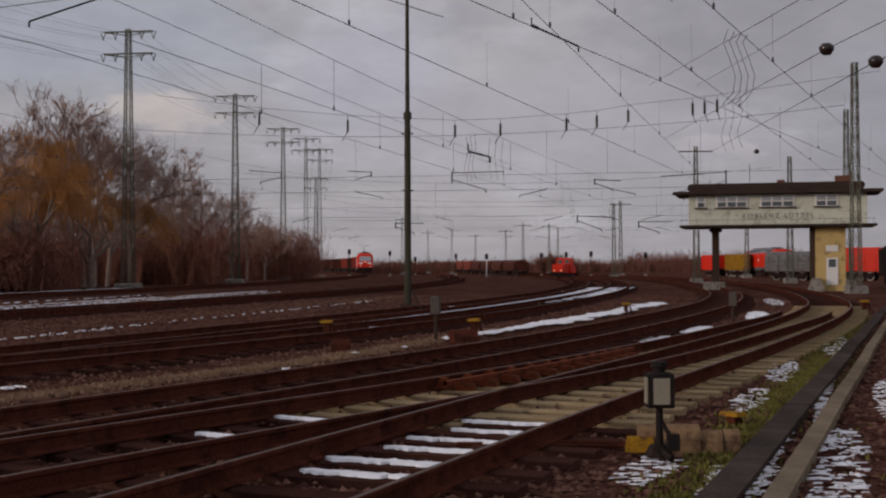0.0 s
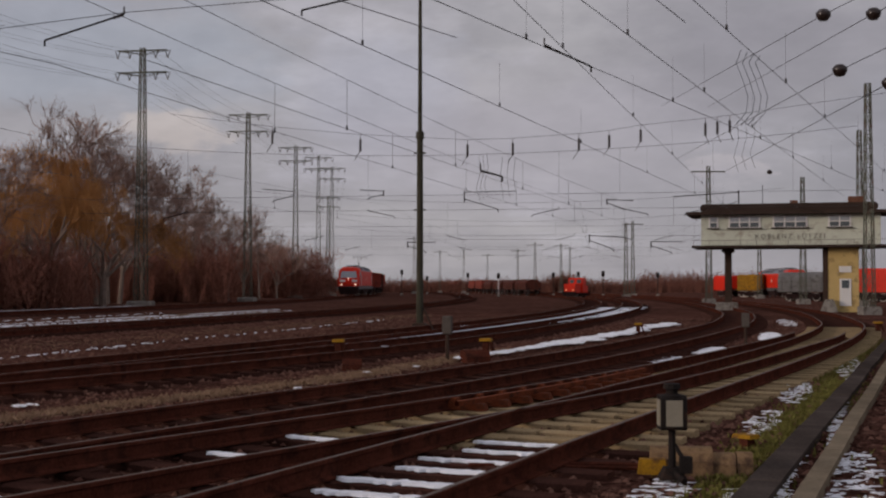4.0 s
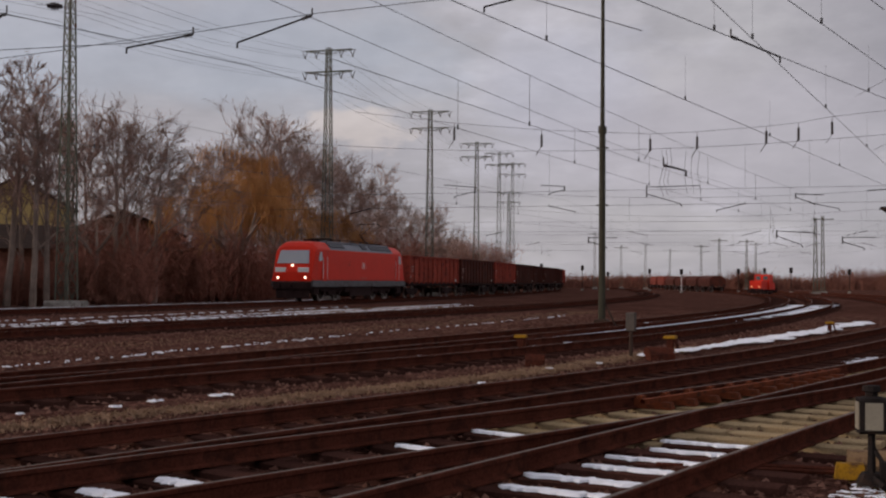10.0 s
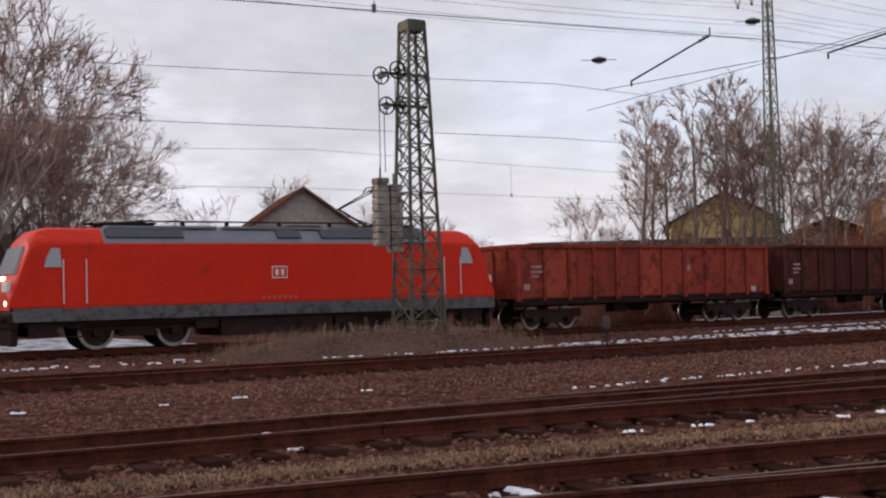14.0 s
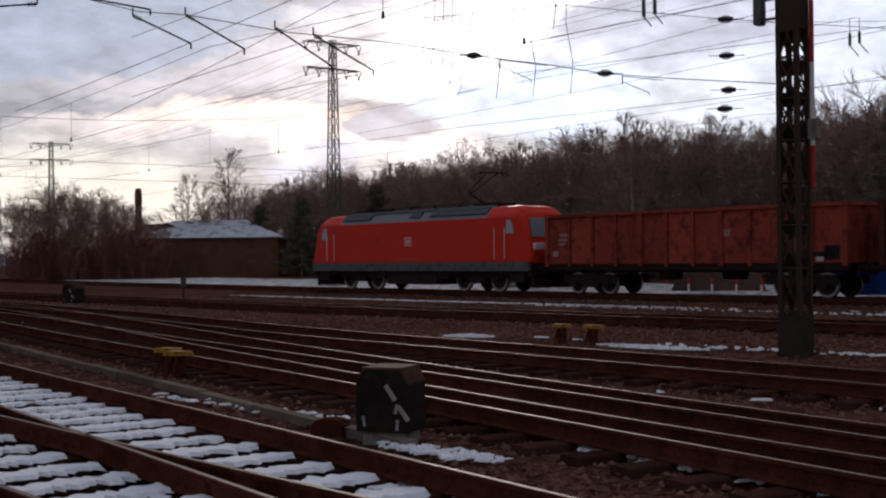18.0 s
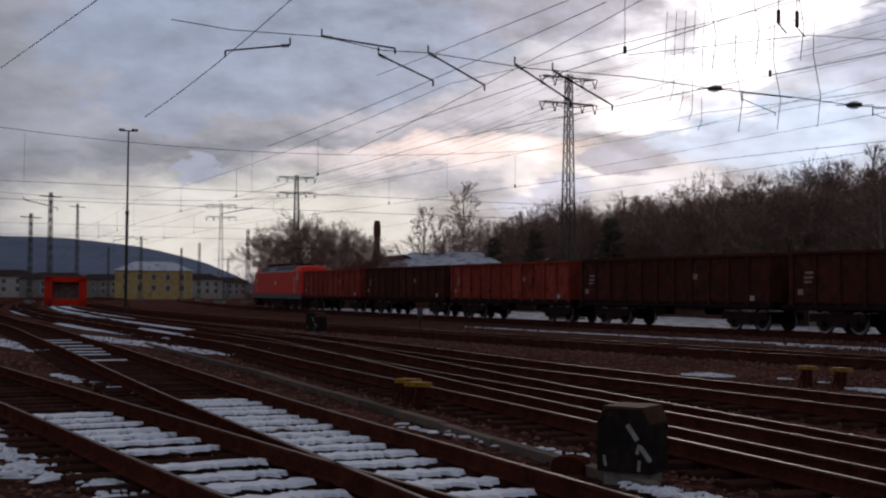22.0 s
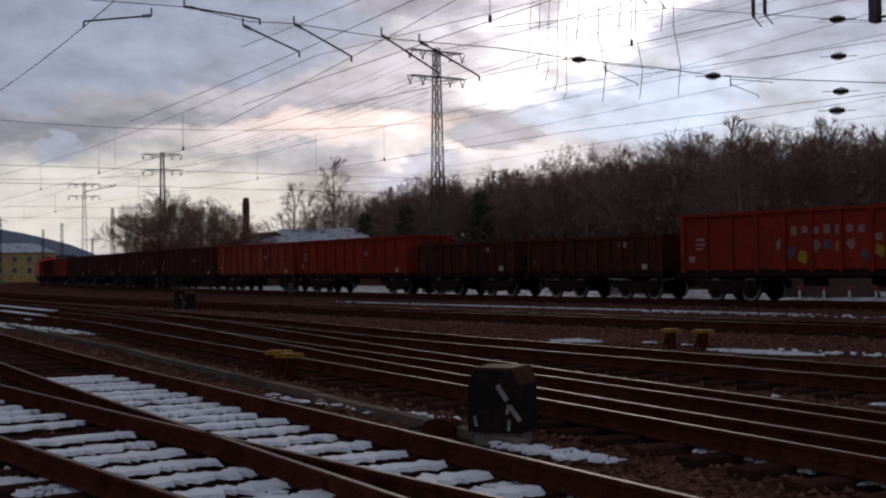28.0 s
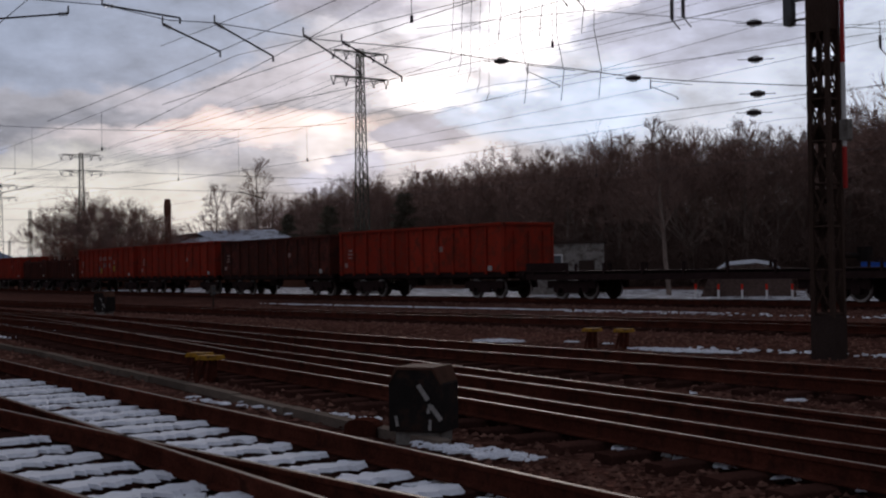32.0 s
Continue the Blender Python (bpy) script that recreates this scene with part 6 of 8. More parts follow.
def build_overhead_details():
    for a in ((110.86, 108.66, 9.22, 8.91, 36), (105.27, 103.42, 8.33, 8.09, 42), (-0.43, -2.83, 4.31, 4.36, 95), (-7.0, -8.2, 3.95, 3.88, 95), (-12.9, -10.0, 4.2, 4.05, 95), (3.31, 4.4, 4.35, 4.4, 95), (7.44, 8.9, 4.3, 4.4, 98), (-6.2, -7.9, 2.3, 2.2, 140), (2.2, 0.9, 2.0, 2.0, 150), (-9, -10.4, 2.0, 2.0, 150)):
        bracket(*a)
    # hanging leads with a bent foot
    for b, e0, e1, d in ((104.25, 13.5, 10.96, 30), (103.75, 13.5, 11.05, 30), (95.3, 10.4, 9.2, 40), (94.9, 10.4, 9.3, 40), (109.3, 13.5, 12.2, 28), (108.5, 13.5, 12.0, 28)):
        m = Mesh()
        p, q = up(b, e0, d), up(b, e1, d)
        m.tube(p, q, 0.012, n=4)
        m.tube(p.lerp(q, 0.55), q, 0.045, n=6)
        m.tube(q, up(b - 0.35, e1 - 0.45, d), 0.02, n=4)
        tagged(m.obj("hanging_insulator", M_INSUL), "dark insulator hanging from a cross wire", "insulator", "hanging insulators", "structure")
    # rod insulators with discs, lying in a wire
    for b, e, d in ((92.6, 10.1, 45), (74.4, 9.6, 45), (71.6, 8.6, 45), (84.2, 8.3, 48), (66.5, 9.8, 45)):
        m = Mesh()
        p, q = up(b + 0.7, e, d), up(b - 0.7, e, d)
        m.tube(p, q, 0.02, n=5)
        for k in range(4):
            m.tube(p.lerp(q, 0.2 + 0.2 * k), p.lerp(q, 0.25 + 0.2 * k), 0.13, n=8)
        tagged(m.obj("rod_insulator", M_INSUL), "dark rod insulator with four discs lying in a wire", "insulator", "rod insulators", "structure")
        w = Mesh()
        wire(w, up(b + 9, e + 0.5, d), up(b - 12, e - 0.5, d), 0.009, 0.2)
        tagged(w.obj("feeder_wire", M_WIRE), "thin wire strung over the tracks", "overhead line", "", "structure")
    # four round insulators in slanting wires
    for b, e in ((-17.15, 9.34), (-19.18, 8.69), (-16.48, 11.74), (-18.56, 11.65)):
        m = Mesh()
        c = up(b, e, 22)
        m.lathe([(0.0, -0.11), (0.07, -0.1), (0.12, -0.03), (0.13, 0.03), (0.07, 0.09), (0.0, 0.1)], 12, c)
        tagged(m.obj("round_insulator", M_INSUL, smooth=True), "dark rounded insulator in a slanting wire", "insulator", "round insulators", "structure")
        w = Mesh()
        wire(w, c, up(b - 8, e + 3.4, 22), 0.008)
        wire(w, c, up(b + 7, e - 3.6, 60), 0.008)
        tagged(w.obj("slanting_wire", M_WIRE), "thin slanting wire", "overhead line", "", "structure")
    m = Mesh()
    c = up(-14.23, 5.08, 60)
    m.lathe([(0.0, -0.13), (0.12, -0.08), (0.14, 0.02), (0.0, 0.12)], 10, c)
    tagged(m.obj("round_insulator", M_INSUL, smooth=True), "dark rounded insulator in a slanting wire", "insulator", "round insulators", "structure")
    # tall loops of jumper wire
    for k in range(4):
        b, m = -13.0 - 0.28 * k, Mesh()
        m.line([up(b, 10.5 - 0.1 * k, 40), up(b + 0.22, 9.9, 40), up(b - 0.05, 9.2, 40), up(b - 0.3, 8.4, 40), up(b - 0.2, 7.7, 40), up(b + 0.3, 7.15, 40)], 0.011, 3)
        tagged(m.obj("jumper_lead", M_WIRE), "loop of thin jumper wire hanging between overhead wires", "overhead line", "jumper leads", "structure")
    for k in range(5):
        b, m = 114.2 - 0.42 * k, Mesh()
        m.line([up(b, 12.9, 34), up(b + 0.1, 11.2, 34), up(b + 0.15, 10.0 - 0.5 * k, 34), up(b + 0.3, 9.4 - 0.45 * k, 34)], 0.009, 3)
        tagged(m.obj("jumper_lead", M_WIRE), "loop of thin jumper wire hanging between overhead wires", "overhead line", "jumper leads", "structure")
    for b in (-2.2, -2.5, -2.8):
        m = Mesh()
        m.line([up(b, 5.9, 85), up(b + 0.1, 5.0, 85), up(b - 0.05, 4.0, 85)], 0.014, 3)
        tagged(m.obj("jumper_lead", M_WIRE), "loop of thin jumper wire hanging between overhead wires", "overhead line", "jumper leads", "structure")


def build_mast_near():
    """Rusty lattice mast with a box, a striped pole and a concrete foot, beside the third track."""
    ms = thing("lattice_mast", at(33.0, 21.1, -0.05), "dark rusty lattice mast with a concrete foot and a red-white pole", "mast", "")
    me = Mesh()
    lattice(me, 14.5, 0.36, 0.3, 22, 0.055, 0.02)
    me.obj("lattice_shaft", M_MASTRUST, ms)
    for z in [1.1 + k * 0.56 for k in range(22)]:
        pl = Mesh()
        w = 0.36 - z * 0.004
        pl.box((0, -w / 2 - 0.05, z), (w, 0.03, 0.26))
        pl.box((w / 2 + 0.05, 0, z), (0.03, w, 0.26))
        pl.obj("batten_plate", M_MASTRUST, ms)
    ft = Mesh()
    ft.box((0, 0, 0.28), (0.44, 0.44, 0.9), bevel=0.05)
    ft.obj("footing", mat("stained_concrete", (0.052, 0.037, 0.032), 0.9, vary=0.3, size=0.7, bump=0.4), ms)
    bx = Mesh()
    bx.box((0.58, 0.1, 6.05), (0.16, 0.16, 0.52), bevel=0.03)
    bx.tube((0.2, 0.1, 6.22), (0.55, 0.1, 6.22), 0.025, n=5)
    bx.tube((0.2, 0.1, 5.88), (0.55, 0.1, 5.88), 0.025, n=5)
    bx.obj("switch_box", M_GREYBAND, ms)
    dr = Mesh()
    dr.box((0.0, 0.0, 6.0), (0.4, 0.4, 0.8), bevel=0.05)
    dr.obj("drive_cage", M_MASTRUST, ms)
    red_band = mat("signal_red_pole", (0.45, 0.03, 0.025), 0.6, vary=0.2)
    for z0, z1, ma in ((2.9, 3.62, red_band), (3.62, 5.06, M_WHITE), (5.06, 6.14, red_band), (6.14, 7.22, M_WHITE)):
        rd = Mesh()
        rd.tube((-0.3, -0.12, z0), (-0.3, -0.12, z1), 0.04, n=8)
        rd.obj("pole_band", ma, ms, "red band of a striped pole" if ma is red_band else "white band of a striped pole")
    jb = Mesh()
    jb.box((-0.32, -0.14, 3.9), (0.16, 0.16, 0.36), bevel=0.02)
    jb.obj("junction_box", M_CONCRETE, ms)
    ar = Mesh()
    ar.tube((0, -0.3, 1.75), (-0.3, -0.75, 1.75), 0.05, n=6)
    ar.tube((-0.3, -0.75, 1.65), (-0.3, -0.75, 1.9), 0.14, n=8)
    ar.obj("hand_wheel", M_BLACK, ms)


def build_mast_pulley():
    ms = thing("tension_mast", at(4.5, 5.4, -0.05), "green lattice mast with tension pulleys and hanging weights", "mast", "")
    me = Mesh()
    lattice(me, 10.6, 1.28, 0.6, 14, 0.06, 0.028)
    me.obj("lattice_shaft", M_MAST, ms)
    cp = Mesh()
    cp.box((0, 0, 10.5), (0.66, 0.66, 0.36), bevel=0.03)
    cp.obj("cap", M_MAST, ms)
    for x, y, z, low in ((1.1, -0.15, 8.84, 5.7), (0.66, 0.15, 9.0, 5.7), (0.92, -0.15, 7.87, 5.7), (0.5, 0.15, 7.87, 5.7)):
        w = Mesh()
        for r in (0.28, 0.1):
            for k in range(14):
                t0, t1 = 2 * math.pi * k / 14, 2 * math.pi * (k + 1) / 14
                w.tube((x + r * math.cos(t0), y, z + r * math.sin(t0)), (x + r * math.cos(t1), y, z + r * math.sin(t1)), 0.03, n=4)
        for k in range(4):
            w.tube((x, y, z), (x + 0.28 * math.cos(k * 1.57), y, z + 0.28 * math.sin(k * 1.57)), 0.02, n=4)
        pu = w.obj("pulley", M_BLACK, ms)
        c = Mesh()
        c.tube((x + 0.1, y, z), (x + 0.1, y, low), 0.015, n=4)
        c.obj("cable", M_WIRE, pu)
    for x, z0, z1 in ((1.3, 3.3, 5.7), (0.82, 3.1, 5.5)):
        st = Mesh()
        st.tube((x, 0, z0), (x, 0, z1 + 0.15), 0.03, n=6)
        st = st.obj("weight_rod", M_WIRE, ms)
        k = int((z1 - z0) / 0.22)
        for i in range(k):
            w = Mesh()
            w.box((x, 0, z0 + (i + 0.5) * 0.22), (0.42, 0.4, 0.2), bevel=0.03)
            w.obj("weight", M_CONCRETE, st)
    for z in (7.87, 8.9):
        a = Mesh()
        a.box((0.35, 0, z), (1.7, 0.12, 0.09), bevel=0.02)
        a.obj("bracket", M_MAST, ms)
    bx = Mesh()
    bx.tube((-0.95, -0.2, 0.0), (-0.95, -0.2, 1.7), 0.045, n=6)
    bx.obj("marker_pole", M_MAST, ms)


def build_heap():
    """Low bank of earth and dry stalks round the foot of the tension mast."""
    me, k = Mesh(), 26
    for j in range(k + 1):
        for i in range(9):
            u, v = j / k, i / 8
            z = 0.75 * math.sin(math.pi * u) ** 0.7 * math.sin(math.pi * v) * (1 + 0.35 * noise.noise(Vector((j * 0.5, i * 0.6, 1)))) - 0.12
            me.v.append(tuple(W(0.5 + 11.5 * u, 4.6 + 3.6 * v, z)))
    for j in range(k):
        for i in range(8):
            me.f.append((j * 9 + i, j * 9 + i + 1, (j + 1) * 9 + i + 1, (j + 1) * 9 + i))
            me.mi.append(0)
    tagged(me.obj("earth_bank", M_EARTH, smooth=True), "low brown earth bank overgrown with dry stalks", "bank", kind="structure")
    rng, st = random.Random(31), Mesh()

    def place():
        s_, v = rng.uniform(1.0, 11.5), rng.uniform(0.25, 0.8)
        return W(s_, 4.6 + 3.6 * v, 0.6 * math.sin(math.pi * (s_ - 0.5) / 11.5) ** 0.7 * math.sin(math.pi * v) - 0.1)
    thicket(st, rng, place, 900, 0.2, 0.75, 0.01)
    tagged(st.obj("dry_stalks", M_GRASS_DRY), "dry brown weed stalks on an earth bank", "weeds", kind="stuff")


def build_light_mast(p, h, label, yaw=0.0, name="yard_lamp"):
    lm = thing(name, Matrix.Translation(p) @ pose(0, 0, 0, 0, 0, yaw), label, "lamp post", "yard lamp posts")
    me = Mesh()
    me.tube((0, 0, -0.2), (0, 0, h * 0.55), 0.13, 0.11, 10)
    me.tube((0, 0, h * 0.55), (0, 0, h), 0.085, 0.06, 8)
    me.tube((0, 0, h * 0.54), (0, 0, h * 0.56), 0.15, 0.15, 10)
    for z in (h * 0.34, h * 0.5):
        me.tube((-0.22, 0, z), (0.22, 0, z), 0.03, n=5)
    me.obj("pole", mat("dark_olive_pole", (0.062, 0.058, 0.042), 0.75, vary=0.25, size=0.8), lm)
    a = Mesh()
    a.box((0, 0, h + 0.02), (1.3, 0.12, 0.08))
    a.obj("head_beam", M_BLACK, lm)
    for x in (-0.5, 0.5):
        b = Mesh()
        b.box((x, 0, h + 0.1), (0.5, 0.3, 0.14), bevel=0.03)
        b.obj("lamp_head", M_GREYBAND, lm)
    c = Mesh()
    c.box((0, 0, 0.05), (0.5, 0.5, 0.5), bevel=0.06)
    c.tube((0.1, 0, 0.9), (0.55, -0.1, 0.0), 0.04, n=5)
    c.obj("foot", M_MASTRUST, lm)


def small_mast(b, d, h, group="far masts"):
    p = az(b, d, -0.05)
    ms = thing("far_mast", Matrix.Translation(p), "thin lattice mast among distant overhead lines", "mast", group)
    me = Mesh()
    lattice(me, h, 0.55, 0.28, max(6, int(h / 1.1)), 0.04, 0.02)
    me.obj("lattice_shaft", M_MAST, ms)
    f = Mesh()
    f.box((0, 0, 0.15), (1.1, 1.1, 0.6), bevel=0.08)
    f.obj("footing", M_CONCRETE, ms)
    if int(b * 10) % 2:
        a = Mesh()
        a.box((0, 0, h - 0.5), (3.2, 0.1, 0.12))
        a.obj("crossarm", M_MAST, ms)


def build_far_masts():
    for b, d, h in ((-18.43, 77, 13.6), (-15.67, 120, 11.8), (-18.08, 105, 14.2), (-7.86, 170, 10.2), (-8.17, 190, 11.5), (-11.57, 120, 13.0), (-13.8, 170, 9.5), (-4.9, 260, 10.5), (-2.9, 280, 10), (-1.5, 300, 9.5), (-0.4, 270, 9.5), (0.7, 290, 10), (-3.7, 240, 10), (1.9, 260, 12), (-5.3, 330, 12),
                    (142.1, 155, 13.5), (140.95, 220, 16.6), (142.92, 170, 11.8), (138.18, 250, 12.5), (133.42, 185, 11.0), (135.6, 240, 11), (136.4, 270, 11), (134.3, 300, 10), (139.6, 300, 12), (132.8, 280, 12)):
        small_mast(b, d, h)
    build_light_mast(W(-16.6, 25.85, -0.05), 13.0, "tall slim dark green lamp post with a T-shaped head", -10)
    build_light_mast(W(115, 15.5, -0.05), 14.5, "tall slim lamp post with a T-shaped head", 138)


# ---------------------------------------------------------------- small trackside things
def build_dwarf(m, size=0.57, label="squat black dwarf signal box with white diagonal marks"):
    d = thing("dwarf_signal", m, label, "signal", "dwarf signals")
    w, h = size / 2, size * 1.2
    me = Mesh()
    me.prism([(-w, 0.06), (w, 0.06), (w, h * 0.78), (w * 0.7, h), (-w * 0.7, h), (-w, h * 0.78)], -w * 0.8, w * 0.8)
    me.obj("housing", M_BLACK, d)
    c = Mesh()
    c.prism([(w * 0.98, h * 0.79), (w * 0.74, h * 1.04), (-w * 0.74, h * 1.04), (-w * 0.98, h * 0.79), (-w * 0.66, h * 1.0), (w * 0.66, h * 1.0)], -w * 0.86, w * 0.86)
    c.obj("rusty_hood", mat("rusty_hood", (0.085, 0.042, 0.028), 0.85, vary=0.4, size=0.3), d)
    f = Mesh()
    f.box((0, 0, 0.0), (size * 0.8, size * 0.7, 0.16))
    f.obj("plinth", M_CONCRETE, d)
    for sg in (-1, 1):
        for x, z, a, l in ((-0.09, 0.46, 35, 0.17), (-0.225, 0.26, 38, 0.17), (-0.15, 0.30, -14, 0.09), (0.2, 0.17, 10, 0.1), (-0.16, 0.14, -4, 0.1)):
            b = Mesh()
            b.box((0, 0, 0), (0.042 if l > 0.15 else 0.026, 0.012, l))
            o = b.obj("white_mark", mat("worn_white_mark", (0.34, 0.32, 0.30), 0.8, vary=0.35, size=0.2), d)
            o.matrix_basis = pose(x * sg * size / 0.57, sg * (w * 0.8 + 0.007), z * size / 0.57, 0, a * sg, 0)
    s = Mesh()
    s.box((w + 0.006, 0, h * 0.42), (0.012, w * 1.3, h * 0.62))
    s.obj("side_plate", mat("rusty_plate", (0.16, 0.06, 0.04), 0.8, vary=0.3, size=0.4), d)


def build_yellow_box(m, label="worn yellow cable box on a rusty post beside the track", size=1.0):
    d = thing("cable_box", m @ Matrix.Scale(size, 4), label, "cable box", "yellow cable boxes")
    c = Mesh()
    c.box((0, 0, 0.30), (0.37, 0.28, 0.065), taper=0.9)
    c.obj("cap", M_YELLOW, d)
    p = Mesh()
    p.box((0, 0, 0.1), (0.16, 0.14, 0.34))
    p.tube((0.06, 0.1, 0.26), (0.1, 0.22, -0.08), 0.025, n=5)
    p.tube((-0.04, 0.1, 0.26), (-0.05, 0.24, -0.08), 0.025, n=5)
    p.obj("post", M_RAIL, d)


def build_mound(m, s=1.0, label="rusty brown iron cover lying on the ballast"):
    d = thing("iron_cover", m, label, "cover", "iron covers")
    me = Mesh()
    me.prism([(-0.34 * s, -0.08), (0.34 * s, -0.08), (0.33 * s, 0.06 * s), (0.25 * s, 0.15 * s), (0.1 * s, 0.18 * s), (-0.12 * s, 0.18 * s), (-0.27 * s, 0.14 * s), (-0.33 * s, 0.05 * s)], -0.24 * s, 0.24 * s)
    me.obj("cover", M_RAIL, d)


def build_lantern():
    d = thing("switch_lantern", at(13.05, 38.85, -0.02, 20), "black switch lantern with white panes on an iron stand", "lantern")
    me = Mesh()
    me.tube((0, 0, 0.0), (0, 0, 0.42), 0.035, 0.03, 8)
    me.box((0, 0, 0.04), (0.22, 0.22, 0.1), taper=0.6)
    me.tube((0.02, 0, 0.06), (0.22, 0.06, 0.0), 0.03, n=6)
    me.tube((0.0, 0.02, 0.28), (0.10, 0.12, 0.10), 0.022, n=6)
    me.box((0.08, 0.1, 0.12), (0.08, 0.1, 0.14))
    me.obj("stand", M_BLACK, d)
    b = Mesh()
    b.box((0, 0, 0.555), (0.22, 0.22, 0.29), bevel=0.02)
    hb = b.obj("lamp_housing", M_BLACK, d)
    for k in range(4):
        p = Mesh()
        p.box((0, -0.113, 0.555), (0.14, 0.008, 0.22))
        o = p.obj("pane", mat("milky_pane", (0.30, 0.27, 0.21), 0.4, vary=0.12, size=0.3), hb)
        o.matrix_basis = pose(0, 0, 0, 0, 0, 90 * k)
    c = Mesh()
    c.lathe([(0.0, 0.80), (0.07, 0.80), (0.075, 0.755), (0.05, 0.745), (0.05, 0.715), (0.12, 0.70), (0.12, 0.695)], 10)
    c.obj("vent_cap", M_BLACK, hb)
    # point machine beside it
    q = thing("point_machine", at(12.55, 38.84, -0.04, 102), "tan rounded point machine casing with a yellow end", "point machine")
    tan = mat("tan_casing", (0.23, 0.145, 0.08), 0.85, vary=0.25, size=0.5, dirt=(0.10, 0.06, 0.04), dirt_amount=0.45)
    for x, l, w, h in ((0.0, 0.54, 0.36, 0.22), (0.37, 0.2, 0.3, 0.17), (0.55, 0.14, 0.26, 0.18)):
        me = Mesh()
        me.prism([(-w / 2, -0.05), (w / 2, -0.05), (w / 2, h * 0.5), (w * 0.4, h * 0.8), (w * 0.22, h * 0.97), (0, h), (-w * 0.22, h * 0.97), (-w * 0.4, h * 0.8), (-w / 2, h * 0.5)], -l / 2, l / 2, m=pose(x, 0, 0, 0, 0, 90))
        me.obj("casing", tan, q)
    e = Mesh()
    e.box((-0.26, -0.24, 0.07), (0.26, 0.14, 0.13), taper=0.85)
    e.obj("yellow_end", M_YELLOW, q)
    rod = Mesh()
    for dx in (-0.1, 0.1):
        rod.tube((-0.3, dx, 0.03), (-1.9, dx, 0.03), 0.022, n=6)
    rod.obj("throw_rod", M_RAIL, q)
    build_yellow_box(at(10.8, 39.22, -0.12, 60), "yellow domed cable box on a short post beside moss", 0.62)


def build_signal_post(m, h=0.95, label="small white and grey shunting signal on a short post"):
    d = thing("shunting_signal", m, label, "signal", "shunting signals")
    me = Mesh()
    me.tube((0, 0, -0.1), (0, 0, h * 0.5), 0.045, n=8)
    me.obj("post", M_MASTRUST, d)
    b = Mesh()
    b.box((0, 0, h * 0.72), (0.15, 0.2, h * 0.42), bevel=0.03)
    b.obj("lamp_box", mat("grimy_lamp_box", (0.10, 0.085, 0.075), 0.85, vary=0.35, size=0.3), d)
    f = Mesh()
    for z in (0.62, 0.8):
        f.tube((-0.07, 0, h * z), (-0.10, 0, h * z), 0.05, n=8)
    f.obj("lens", M_GLASS, d)


def build_trackside():
    build_dwarf(at(30.45, 22.45, -0.02, 12), 0.6)
    build_dwarf(at(31.0, 32.52, -0.02, 25), 0.54)
    build_dwarf(at(68, 17.0, -0.02, 20), 0.7)
    for s, n in ((24.1, 29.3), (23.0, 29.62), (38.4, 30.05), (37.75, 30.3), (38.0, 21.15), (37.3, 21.05), (-2.2, 28.65), (-3.7, 31.85), (-16.2, 33.8), (-20, 41.9)):
        build_yellow_box(at(s, n, 0.0, s * 7 % 30))
    for s, n, k in ((22.35, 29.85, 1.05), (1.8, 30.73, 0.8), (31.75, 32.6, 0.5), (21.9, 23.2, 0.9), (0.7, 29.06, 0.8), (-1.0, 32.4, 1.1)):
        build_mound(at(s, n, 0.0, s * 11 % 40), k)
    build_lantern()
    build_signal_post(at(-1.5, 31.6), 1.0)
    build_signal_post(at(-8.7, 37.7), 0.95)
    build_signal_post(at(-0.1, 9.2), 0.9, "pale concrete marker post in the ballast")
    build_signal_post(at(69, 11.4), 1.1, "small yellow-white marker signal on a short post")
    # walkway of a dark duct with a pale timber edge
    def strip(name, n_of, w, z, h, ma, label, cat):
        me = Mesh()
        s = 19.0
        while s > -62:
            l = 1.95
            p, q = W(s, n_of(s)), W(s - l, n_of(s - l))
            t = (q - p).normalized()
            r = Vector((t.y, -t.x, 0)) * w / 2
            if name == "duct_cover" or name == "edge_timber":
                o = Mesh()
                c = (p + q) / 2
                o.box((0, 0, 0), ((q - p).length - 0.015, w, h), bevel=0)
                ob = o.obj("slab" if name == "duct_cover" else "timber", ma, STRIPS[name])
                ob.matrix_basis = pose(c.x, c.y, z + rngs.uniform(-.008, .008), 0, 0, math.degrees(math.atan2(t.y, t.x)))
            s -= l + 0.01
    rngs = random.Random(3)
    edge = [(-62, 49.3), (-24.2, 43.05), (-16.2, 41.92), (-7.5, 40.94), (-0.3, 40.29), (8.2, 39.71), (11.9, 39.53), (14.7, 39.41), (20, 39.25)]
    nw = lambda s: curve_n(edge, s)
    STRIPS["duct_cover"] = thing("duct_cover", Matrix.Identity(4), "row of dark concrete duct slabs beside the track", "duct cover", "", "structure")
    STRIPS["edge_timber"] = thing("edge_timber", Matrix.Identity(4), "pale weathered timber edging along a dark path", "edging", "", "structure")
    strip("duct_cover", lambda s: nw(s) + 0.14, 0.27, -0.05, 0.12, mat("dark_duct_concrete", (0.07, 0.056, 0.05), 0.9, vary=0.35, size=0.6, bump=0.5, per_object=0.2), "", "")
    strip("edge_timber", lambda s: nw(s) + 0.53, 0.17, -0.045, 0.13, mat("pale_timber", (0.20, 0.16, 0.115), 0.9, vary=0.3, size=0.4, bump=0.5, per_object=0.2), "", "")


STRIPS = {}


